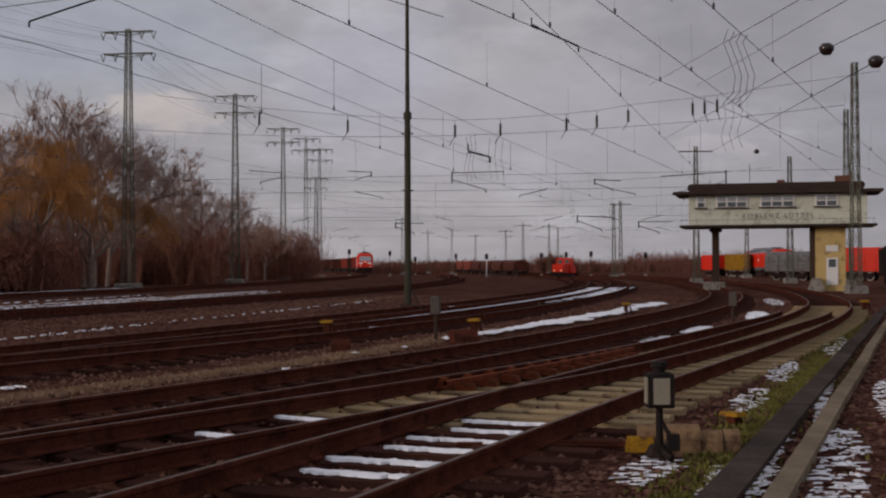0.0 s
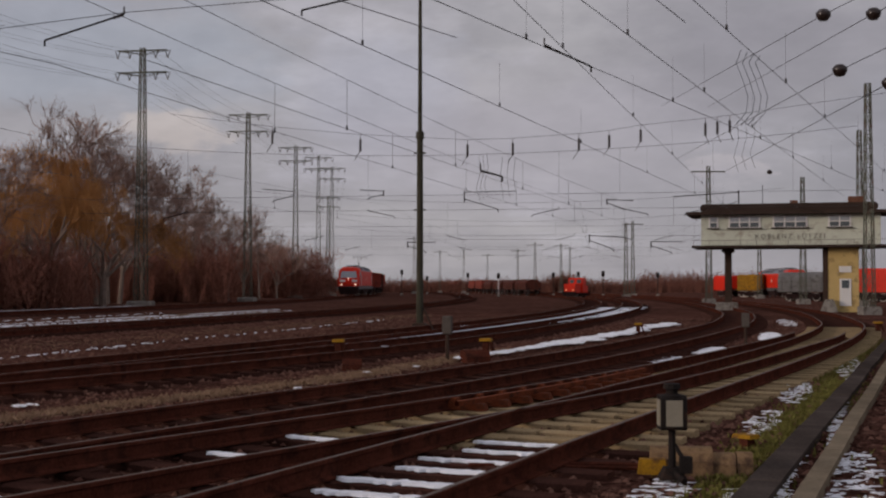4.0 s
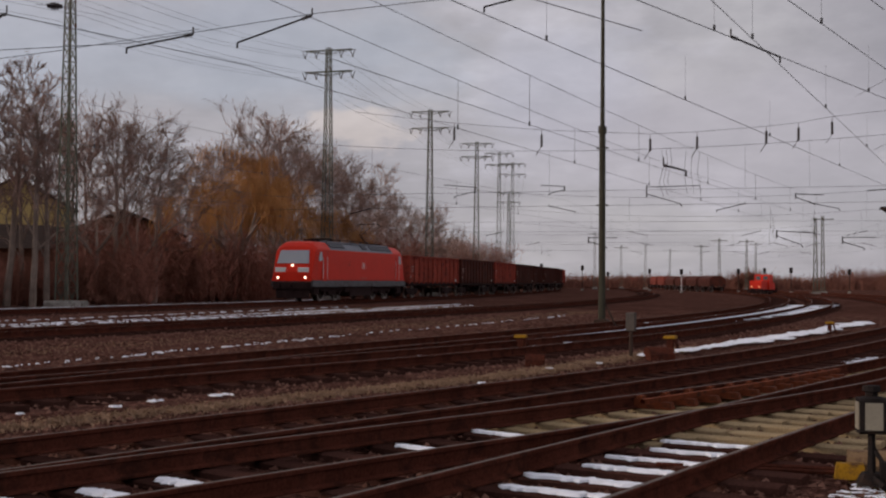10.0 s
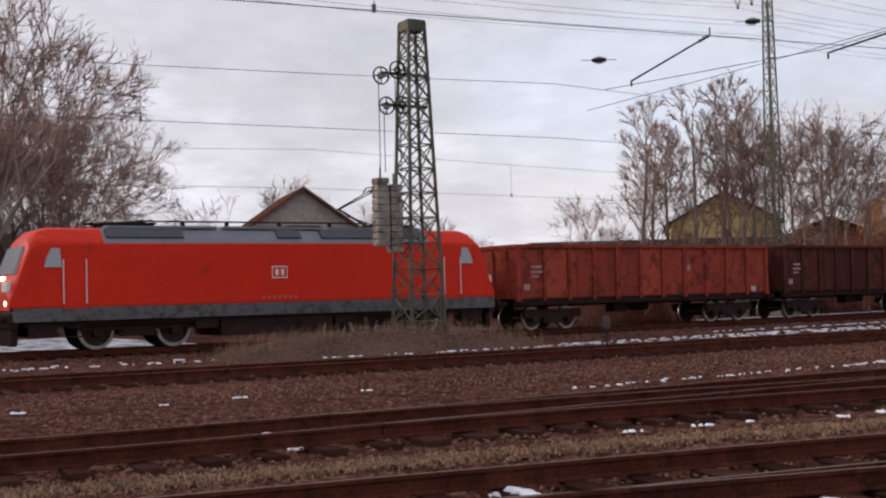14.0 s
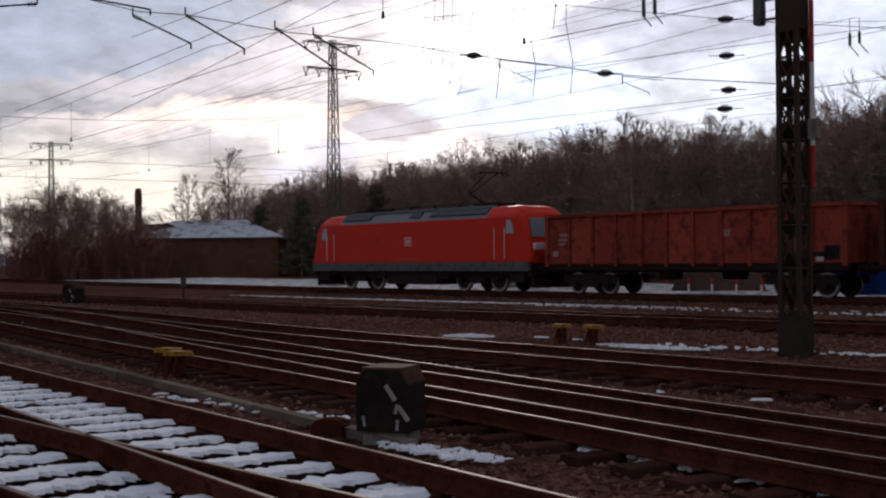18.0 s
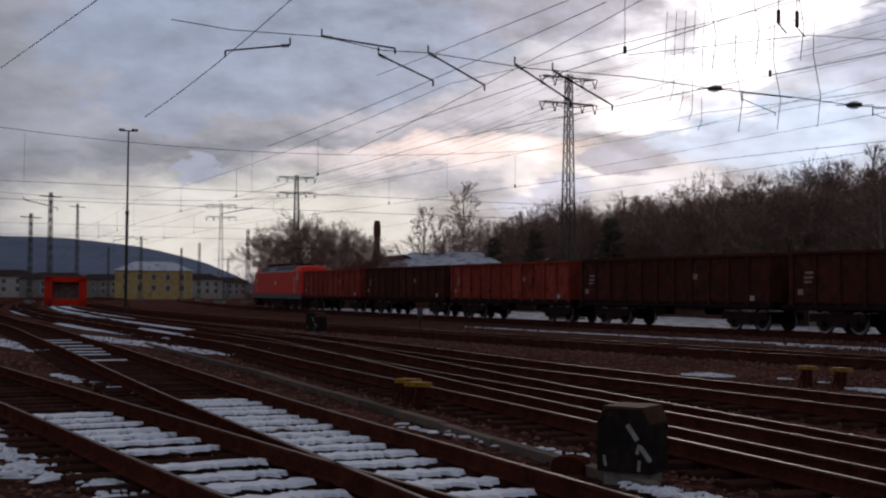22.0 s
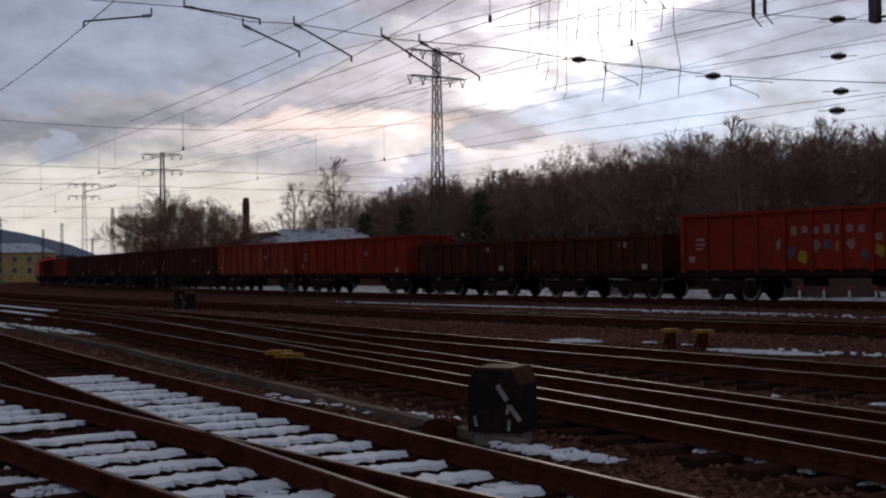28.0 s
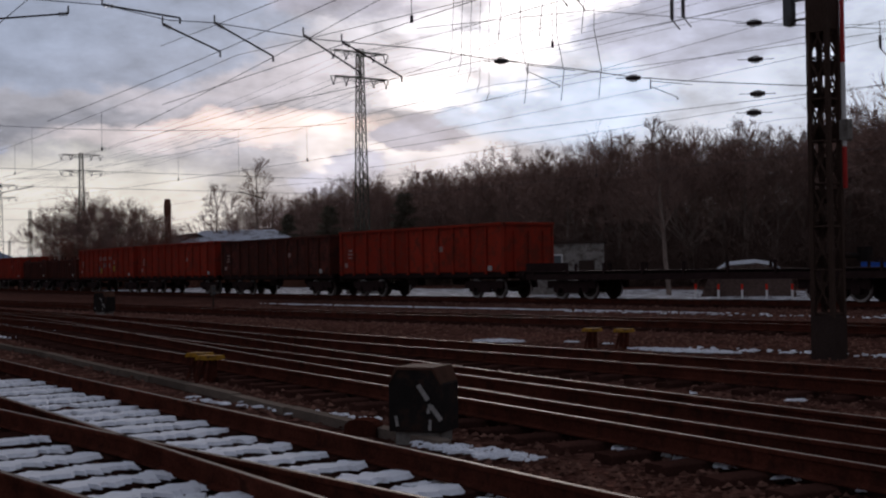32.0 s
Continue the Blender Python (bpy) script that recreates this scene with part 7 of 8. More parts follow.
def build_trough():
    """A pale cable plank beside the fourth track, and the rusty slide chairs of a switch."""
    line = [(30.3, 32.8), (32.3, 32.33), (35.0, 31.65), (39.7, 30.53), (45.8, 29.2), (60, 26.9)]
    tr = thing("cable_trough", Matrix.Identity(4), "narrow pale weathered plank trough lying beside a track", "cable trough", "", "structure")
    ma = mat("grey_plank", (0.17, 0.135, 0.11), 0.9, vary=0.3, size=0.5, bump=0.4, per_object=0.25)
    rng, s = random.Random(4), 30.5
    while s < 59:
        l = 1.6
        p, q = W(s, curve_n(line, s)), W(s + l, curve_n(line, s + l))
        c, d = (p + q) / 2, q - p
        o = Mesh()
        o.box((0, 0, 0), (d.length - 0.02, 0.15, 0.1))
        o.obj("plank", ma, tr, m=pose(c.x, c.y, -0.035 + rng.uniform(-.01, .01), 0, 0, math.degrees(math.atan2(d.y, d.x)) + rng.uniform(-.6, .6)))
        s += l
    ch = thing("switch_chairs", Matrix.Identity(4), "row of rust-red slide chairs under a switch blade", "switch", "", "structure")
    red = mat("rust_red_chair", (0.17, 0.045, 0.02), 0.85, vary=0.35, size=0.4, dirt=(0.06, 0.025, 0.015), dirt_amount=0.4)
    for k in range(11):
        s = 3.2 + k * 0.56
        n = smooth_n(TRACKS["fifth"], s) - 0.5
        for dn, w, h in ((0.0, 0.42, 0.09), (-0.24, 0.14, 0.16)):
            o = Mesh()
            o.box((0, 0, h / 2), (0.2, w, h), taper=0.85)
            o.obj("slide_chair", red, ch, m=at(s, n + dn, 0.0))
    b = Mesh()
    for k in range(12):
        s0, s1 = 2.6 + k * 0.55, 2.6 + (k + 1) * 0.55
        off = lambda s: smooth_n(TRACKS["fifth"], s) - 0.62 + 0.025 * (s - 2.6)
        b.tube(W(s0, off(s0), 0.12), W(s1, off(s1), 0.12), 0.045, n=4, caps=False)
    b.obj("switch_blade", red, ch)


# ---------------------------------------------------------------- loose ground cover
def snow_patch(me, rng, s, n, ls, ln, dens=1.0, z=-0.05, big=1.0):
    """Broken snow: many small uneven cakes within an oval."""
    near = n > 38.3 and s < 20                      # finer flecks beside the path
    small = 0.42 if near else big
    for _ in range(max(2, int(ls * ln * (42 if near else 34) * dens))):
        a, r = rng.uniform(0, 6.283), math.sqrt(rng.random())
        p = W(s + ls / 2 * r * math.cos(a), n + ln / 2 * r * math.sin(a), z)
        k = rng.randint(6, 9)
        rx, ry = (0.03 + 0.16 * rng.random() ** 2) * small, (0.025 + 0.07 * rng.random() ** 2) * small
        th = rng.gauss(1.57, 0.5) + radians(heading(s))
        if near:
            rx, ry, th = 0.02 + 0.10 * rng.random() ** 2, 0.007 + 0.022 * rng.random() ** 2, rng.gauss(0.1, 0.35)
        ring, top = [], []
        for i in range(k):
            f = rng.uniform(0.6, 1.15)
            x, y = rx * f * math.cos(6.283 * i / k), ry * f * math.sin(6.283 * i / k)
            v = Vector((x * math.cos(th) - y * math.sin(th), x * math.sin(th) + y * math.cos(th), 0))
            ring.append(p + v)
            top.append(p + v * 0.7 + Vector((0, 0, rng.uniform(0.004, 0.012) if near else rng.uniform(0.010, 0.03))))
        me.add(ring + top, [tuple(range(k, 2 * k))] + [(i, (i + 1) % k, (i + 1) % k + k, i + k) for i in range(k)])


def build_snow():
    rng = random.Random(17)
    me = Mesh()
    # (s, n, length, width, density)
    for a in ((4, -3.6, 60, 1.4, 0.3), (-40, -4.0, 50, 1.8, 0.55), (30, 6.6, 44, 1.0, 0.22), (55, -3.4, 50, 1.5, 0.5), (-20, 8.5, 60, 1.2, 0.22), (-31, 6.6, 9, 0.7, 0.9), (-44, 6.8, 16, 0.6, 0.7), (60, 5.6, 30, 0.7, 0.8),
              (40.9, 20.8, 1.3, 0.9, 5.5, -0.05, 0.5), (35.9, 21.1, 2.5, 0.8, 5.0, -0.05, 0.55), (30.1, 32.85, 1.6, 0.4, 7.0, -0.04, 0.7), (25.2, 21.5, 0.9, 0.9, 5.0, -0.05, 0.45), (23.8, 29.57, 1.3, 0.6, 5.0, -0.05, 0.5), (22.7, 29.9, 0.5, 0.4, 5.0, -0.05, 0.5), (34, 20.4, 5, 0.6, 0.6), (23.6, 29.1, 1.8, 0.8, 2.4), (22.3, 29.9, 0.9, 0.5, 2.0), (25.4, 20.1, 1.3, 1.4, 1.6),
              
              (-2.4, 36.4, 3.0, 0.5, 3.0), (-6.4, 37.0, 3.6, 0.7, 4.0), (-15.4, 38.2, 6, 0.6, 3.5), (-30, 39, 10, 0.8, 0.8),
              (13, 39.75, 5, 0.12, 5.0), (7, 40.05, 8, 0.12, 4.0), (13.6, 38.85, 1.5, 0.42, 2.6), (13.9, 39.45, 1.6, 0.22, 2.6), (8.5, 39.2, 3.0, 0.35, 2.0), (4.4, 39.4, 4.0, 0.45, 2.0), (-2, 40.2, 8, 0.5, 1.2), (13.3, 40.32, 5.2, 0.42, 2.4), (8, 40.9, 5, 0.5, 1.8), (1, 41.6, 9, 0.7, 1.4), (-12, 43.4, 20, 1.0, 0.7),
              (32.4, 36.9, 2.6, 0.5, 2.6), (31.3, 36.9, 1.8, 0.35, 2.6), (35.2, 37.2, 3.6, 0.7, 2.0), (39, 36.8, 5, 0.8, 1.4), (29.2, 34.0, 1.4, 0.6, 3.4), (44, 33.2, 6, 0.4, 1.2), (34, 31.9, 4, 0.35, 0.9), (70, 24.5, 30, 1.6, 1.4), (108, 22.5, 60, 2.6, 1.8), (60, 27.0, 16, 1.2, 0.6), (62, 31.0, 20, 1.0, 0.7),
              (29.19, 31.8, 0.32, 0.12, 9.0), (28.61, 31.94, 0.36, 0.16, 9.0), (28.12, 32.06, 0.32, 0.14, 9.0), (27.58, 32.18, 0.38, 0.16, 9.0), (26.99, 32.33, 0.3, 0.14, 9.0), (25.2, 30.9, 0.8, 0.2, 4.0)):
        snow_patch(me, rng, *a)
    # long drifts lying along the tracks: ends (s, n), width
    for (sa, na), (sb, nb), wd in (((-4.0, 27.2), (-18, 27.9), 1.0), ((-17.5, 27.9), (-60, 29.6), 1.9), ((-36, 29.9), (-62, 31.4), 0.5), ((62, 25.0), (76, 21.9), 0.9), ((72, 21.5), (98, 19.2), 1.0), ((96, 19.3), (150, 18.6), 1.6), ((-1.5, 32.0), (-9, 32.8), 0.4), ((-8, 32.6), (-15, 33.2), 0.7), ((-14, 33.2), (-26, 34.1), 0.7)):
        k = int(abs(sb - sa) / 0.5)
        for i in range(k + 1):
            u = i / k
            snow_patch(me, rng, sa + (sb - sa) * u, na + (nb - na) * u + rng.gauss(0, wd * 0.2), 1.1, wd * rng.uniform(0.6, 1.1), 2.6, 0.006)
    # thin rows of flecks: (n at both ends, s from, s to, step, size)
    for (na, nb), sa, sb, step, big in (((21.3, 22.9), -6, 11, 0.22, 0.5), ((20.2, 21.3), -30, -6, 0.6, 0.6), ((26.7, 26.7), 1.5, 5.2, 0.65, 0.7), ((29.4, 28.9), 9.2, 13.6, 0.85, 0.9), ((27.7, 27.3), 9, 12, 0.9, 0.35),
                                        ((6.5, 7.7), -30, 0, 0.3, 0.8), ((3.5, 4.6), -40, -10, 0.5, 0.8), ((5.4, 5.4), 10, 60, 1.5, 0.8), ((-3.6, -3.6), -60, 70, 1.7, 1.0), ((-4.6, -4.6), -60, 40, 2.2, 1.0),
                                        ((27.45, 27.45), 14, 32, 0.95, 0.8), ((20.3, 20.3), 12, 40, 1.6, 0.8), ((24.2, 24.2), 24, 46, 1.3, 0.8), ((31.6, 31.6), -2, 20, 2.4, 0.6)):
        s_ = sa
        while s_ < sb:
            s_ += step * rng.uniform(0.5, 1.6)
            snow_patch(me, rng, s_, na + (nb - na) * (s_ - sa) / (sb - sa) + rng.gauss(0, 0.12), rng.uniform(0.15, 0.45) * big, rng.uniform(0.10, 0.22) * big, 2.0 + 5 * rng.random(), -0.05, big)
    tagged(me.obj("snow", M_SNOW), "thin broken patches of old snow lying on the ballast", "snow", kind="stuff")
    # flat snow fields beyond the main track
    fl = Mesh()
    for s0, s1, n0, n1 in ((8, 140, -22, -5.2), (-60, -20, -7.5, -5.0)):
        k = int((s1 - s0) / 3)
        for j in range(k + 1):
            s = s0 + (s1 - s0) * j / k
            for n in (n0 + 2.2 * noise.noise(Vector((s * .21, 1, 0))), (n0 + n1) / 2, n1 + 1.3 * noise.noise(Vector((s * .35, 7, 0)))):
                fl.v.append(tuple(W(s, n, 0.03 + 0.05 * noise.noise(Vector((s * .5, n, 2))))))
        base = len(fl.v) - 3 * (k + 1)
        for j in range(k):
            for i in range(2):
                fl.f.append((base + j * 3 + i, base + j * 3 + i + 1, base + j * 3 + i + 4, base + j * 3 + i + 3))
                fl.mi.append(0)
    tagged(fl.obj("snow_field", mat("patchy_snow", (0.78, 0.80, 0.85), 0.8, vary=0.15, size=2.0, bump=0.5, dirt=(0.10, 0.075, 0.06), dirt_amount=0.68), smooth=True), "patchy snow over bare ground beyond the main track", "snow", kind="stuff")


def build_gravel():
    """Loose stones over the bed between the tracks, dense where the path is near and thinner farther off."""
    rng = np.random.default_rng(23)
    cx, cy = W(22.5, 40.8).xy
    r = 2.0 + 62.0 * rng.random(260000) ** 1.25
    a = np.radians(rng.uniform(-24, 145, r.size))
    x, y = cx - np.sin(a) * r, cy + np.cos(a) * r
    n_ = np.hypot(x - CENTRE.x, y - CENTRE.y) - R0
    keep = (n_ > -4.5) & (n_ < 42.5) & (rng.random(r.size) < 0.42 + 0.58 * (np.sin(x * 0.9 + np.sin(y * 0.7) * 2) > -0.5))
    x, y, r = x[keep][:150000], y[keep][:150000], r[keep][:150000]
    k = x.size
    size = rng.uniform(0.016, 0.042, k) * (1 + r / 80)
    z = rng.uniform(-0.105, -0.05, k)
    base = rng.uniform(0, 6.28, k)
    v = np.zeros((k, 5, 3))
    for i in range(4):
        f = size * rng.uniform(0.7, 1.3, k)
        v[:, i] = np.stack([x + f * np.cos(base + 1.57 * i), y + f * np.sin(base + 1.57 * i), z], 1)
    v[:, 4] = np.stack([x + rng.uniform(-.4, .4, k) * size, y + rng.uniform(-.4, .4, k) * size, z + size * rng.uniform(0.55, 0.95, k)], 1)
    tri = np.array([(0, 1, 4), (1, 2, 4), (2, 3, 4), (3, 0, 4)])
    idx = (np.arange(k)[:, None, None] * 5 + tri[None]).reshape(-1)
    me = bpy.data.meshes.new("ballast_stones")
    me.vertices.add(k * 5)
    me.vertices.foreach_set("co", v.reshape(-1))
    me.loops.add(idx.size)
    me.loops.foreach_set("vertex_index", idx)
    me.polygons.add(idx.size // 3)
    me.polygons.foreach_set("loop_start", np.arange(0, idx.size, 3))
    me.polygons.foreach_set("loop_total", np.full(idx.size // 3, 3))
    me.update(calc_edges=True)
    ma = mat("ballast_stones", (0.085, 0.06, 0.05), 0.95, vary=0.3, size=0.3)
    nt = ma.node_tree
    geo = nt.nodes.new("ShaderNodeNewGeometry")
    ramp = nt.nodes.new("ShaderNodeValToRGB")
    ramp.color_ramp.elements[0].color, ramp.color_ramp.elements[1].color = (0.050, 0.021, 0.016, 1), (0.215, 0.112, 0.084, 1)
    nt.links.new(geo.outputs["Random Per Island"], ramp.inputs[0])
    nt.links.new(ramp.outputs[0], nt.nodes["Principled BSDF"].inputs["Base Color"])
    me.materials.append(ma)
    tagged(new("ballast_stones", me), "loose brown and grey ballast stones between the tracks", "gravel", kind="stuff")


def tufts(name, areas, ma, label, h0, h1, seed):
    rng = random.Random(seed)
    me = Mesh()
    for s0, s1, nf, w, count in areas:
        for _ in range(count):
            s = rng.uniform(s0, s1)
            p = W(s, nf(s) + rng.gauss(0, w), -0.07)
            for _ in range(3):
                h, a = rng.uniform(h0, h1), rng.uniform(0, 6.28)
                d = Vector((math.cos(a), math.sin(a), 0))
                sd = Vector((-d.y, d.x, 0)) * 0.012
                me.add([p - sd, p + sd, p + d * h * rng.uniform(.3, .9) + Vector((0, 0, h))], [(0, 1, 2)])
    tagged(me.obj(name, ma), label, "grass", kind="stuff")


def build_grass():
    tufts("dry_grass", [(-6, 22, lambda s: curve_n(((-6, 31.8), (0, 31.55), (5, 31.3), (8, 30.7), (12, 30.0), (15, 29.5), (22, 28.8)), s), 0.21, 17000), (-48, -24, lambda s: 7.2, 1.1, 6000), (-90, 40, lambda s: -4.6, 0.7, 9000), (-40, 20, lambda s: 19.2, 0.8, 3500)], M_GRASS_DRY, "strip of dry yellow-brown winter grass between tracks", 0.015, 0.05, 5)
    tufts("moss_grass", [(2, 17, lambda s: 39.35 + max(0.0, 12 - s) * 0.07, 0.2, 5200), (-16, 2, lambda s: 40.0 - s * 0.08, 0.25, 3000), (-10, 15, lambda s: 41.8 + max(0.0, 12 - s) * 0.07, 0.5, 3000)], M_GRASS, "low green grass and moss beside the path", 0.02, 0.07, 6)


# ---------------------------------------------------------------- standing vehicles and buildings
def box_car(name, m, size, ma, label, cat, round_top=False):
    w = thing(name, m, label, cat, "standing vehicles")
    L, B, H = size
    me = Mesh()
    if round_top:
        pr = [(-B / 2, 1.0)] + [(B / 2 * math.cos(math.pi * (1 - k / 8)), H - B * 0.32 + B * 0.32 * math.sin(math.pi * k / 8)) for k in range(9)] + [(B / 2, 1.0)]
        me.prism(pr, -L / 2, L / 2, m=pose(0, 0, 0, 0, 0, 90))
    else:
        me.box((0, 0, (H + 1) / 2), (L, B, H - 1), bevel=0)
        me.box((0, 0, H + 0.06), (L - 0.2, B - 0.3, 0.14))
    me.obj("body", ma, w)
    for k in range(5):
        for y in (-1, 1):
            r = Mesh()
            r.box((-L / 2 + 0.4 + k * (L - 0.8) / 4, y * (B / 2 + 0.02), (H + 1) / 2 - 0.2), (0.14, 0.06, H - 1.6))
            r.obj("side_post", ma, w)
    for k in (-1, 1):
        b = Mesh()
        buffers(b, k * L / 2, k)
        b.obj("buffer_gear", M_UNDER, w)
        bogie(w, k * (L / 2 - 2.0))
    return w


def build_shunter(m):
    w = thing("diesel_shunter", m, "red diesel shunting locomotive with a centre cab, standing still", "locomotive")
    parts = [("hood", (2.6, 0, 1.9), (4.2, 2.2, 1.7)), ("hood", (-2.4, 0, 1.7), (2.6, 2.2, 1.4)), ("cab", (-0.2, 0, 2.5), (2.2, 2.8, 2.8))]
    for n, c, s in parts:
        me = Mesh()
        me.box(c, s, bevel=0.12)
        me.obj(n, M_RED, w)
    for y in (-0.7, 0.7):
        g = Mesh()
        g.box((0.92, y, 3.25), (0.06, 0.9, 0.7))
        g.obj("cab_window", M_GLASS, w)
        g = Mesh()
        g.box((-1.33, y, 3.25), (0.06, 0.9, 0.7))
        g.obj("cab_window", M_GLASS, w)
        h = Mesh()
        h.tube((4.7, y, 1.6), (4.78, y, 1.6), 0.14, n=10)
        h.obj("headlamp", M_LAMPRED, w)
    f = Mesh()
    f.box((0.4, 0, 0.95), (9.4, 2.7, 0.3), bevel=0.05)
    for k in (-1, 1):
        f.box((0.4 + k * 4.7, 0, 0.9), (0.2, 2.7, 0.8))
        buffers(f, 0.4 + k * 4.8, k)
        for y in (-1.2, 1.2):
            f.tube((0.4 + k * 4.5, y, 1.1), (0.4 + k * 4.5, y, 2.1), 0.025, n=5)
    f.tube((-0.2, 0.5, 3.9), (-0.2, 0.5, 4.2), 0.08, n=8)
    f.obj("frame", M_UNDER, w)
    for x in (-2.6, -0.6, 1.6, 3.4):
        wheelset(w, x, 0.5)


def toward(b, d, extra=0.0, z=RAIL):
    p = az(b, d, z)
    return pose(p.x, p.y, p.z, 0, 0, 90 + b + extra)


def build_standing():
    build_shunter(toward(-5.62, 168, 163, -0.1) @ Matrix.Scale(0.7, 4))
    box_car("red_van", toward(-12.45, 196, 30, -0.07), (4.6, 2.6, 3.1), M_RED, "red railway van standing behind the signal box", "work car")
    box_car("yellow_work_car", toward(-13.45, 190, 70, -0.07), (3.4, 2.6, 3.2), M_YELLOW, "yellow railway work car standing behind the signal box", "work car")
    build_loco(toward(-14.75, 187, 195, -0.07), raised=False, group="standing vehicles")
    box_car("tank_wagon", toward(-15.75, 143, 72, -0.07), (5.2, 2.9, 3.2), mat("tank_grey", (0.16, 0.155, 0.15), 0.7, vary=0.2, size=1.0, dirt=(0.09, 0.08, 0.07), dirt_amount=0.4), "grey round-topped covered wagon standing behind the signal box", "freight wagon", True)
    box_car("red_coach", toward(-18.6, 140, 70, -0.07), (5.0, 2.8, 3.4), M_RED, "red railway coach standing behind the signal box", "coach")
    box_car("brown_van", toward(-20.45, 94, 8, -0.07), (6.5, 2.7, 3.3), M_BROWNROOF, "dark brown round-roofed van standing by the mast", "freight wagon", True)
    # a long row of dull vans and open wagons that runs away from the path
    dull = mat("faded_wagon_red", (0.23, 0.055, 0.04), 0.85, vary=0.25, size=1.5, dirt=(0.10, 0.035, 0.028), dirt_amount=0.5)
    ends = az(-3.35, 208), az(0.9, 420)
    turn = math.degrees(math.atan2(ends[1].y - ends[0].y, ends[1].x - ends[0].x))
    for k in range(13):
        p = ends[0].lerp(ends[1], k / 13)
        red = k in (4, 5, 8, 9, 11)
        box_car("red_van" if red else "brown_van", pose(p.x, p.y, -0.05, 0, 0, turn), (13.4, 2.5, 2.7), dull if red else M_WAGON[1],
                "faded red van in a row of standing wagons" if red else "dark brown round-roofed van in a row of standing wagons", "freight wagon", not red)
    # signals on thin posts across the far yard: bearing, distance, height
    for b, d, h in ((4.35, 210, 4.2), (2.47, 215, 4.0), (1.3, 240, 3.1), (-0.59, 225, 3.6), (-2.01, 190, 3.2), (-4.54, 200, 3.4), (-5.68, 215, 3.7), (-6.82, 190, 3.5), (-9.3, 200, 3.4)):
        sg = thing("yard_signal", Matrix.Translation(az(b, d, -0.1)) @ pose(0, 0, 0, 0, 0, b), "black signal head on a thin post in the far yard", "signal", "yard signals")
        q = Mesh()
        q.tube((0, 0, 0), (0, 0, h), 0.07, n=6)
        q.obj("post", M_WHITE if b == -2.01 else M_MASTRUST, sg)
        q = Mesh()
        q.box((0, 0, h), (0.5, 0.25, 0.85), bevel=0.06)
        q.obj("signal_head", M_BLACK, sg)
        q = Mesh()
        q.box((0, 0.02, 0.2), (0.5, 0.5, 0.4), bevel=0.05)
        q.obj("footing", M_CONCRETE, sg)


def gable_house(name, b, d, w, l, h, hr, wall, roof, label, turn=0.0, hip=False, z=-0.1):
    p = az(b, d, z)
    ho = thing(name, pose(p.x, p.y, p.z, 0, 0, b + turn), label, "building")
    me = Mesh()
    me.box((0, 0, h / 2), (w, l, h))
    if not hip:
        me.prism([(-w / 2, h), (w / 2, h), (0, h + hr)], -l / 2, l / 2)
    me.obj("wall", wall, ho)
    r = Mesh()
    o = 0.4
    if hip:
        r.add([(-w / 2 - o, -l / 2 - o, h), (w / 2 + o, -l / 2 - o, h), (w / 2 + o, l / 2 + o, h), (-w / 2 - o, l / 2 + o, h), (-w / 4, 0, h + hr), (w / 4, 0, h + hr)],
              [(0, 1, 5, 4), (1, 2, 5), (2, 3, 4, 5), (3, 0, 4), (3, 2, 1, 0)])
    else:
        e = hr / (w / 2)
        for sg in (-1, 1):
            r.prism([(0, h + hr + 0.02), (0, h + hr + 0.22), (sg * (w / 2 + o), h - o * e + 0.22), (sg * (w / 2 + o), h - o * e + 0.02)][::sg], -l / 2 - o, l / 2 + o)
    r.obj("roof", roof, ho)
    return ho


def windows(ho, xs, zs, y, w, h):
    for x in xs:
        for z in zs:
            f = Mesh()
            f.box((x, y, z), (w + 0.16, 0.12, h + 0.16))
            fr = f.obj("window", M_WHITE, ho)
            g = Mesh()
            g.box((x, y - 0.05, z), (w, 0.08, h))
            g.obj("pane", M_GLASS, fr)


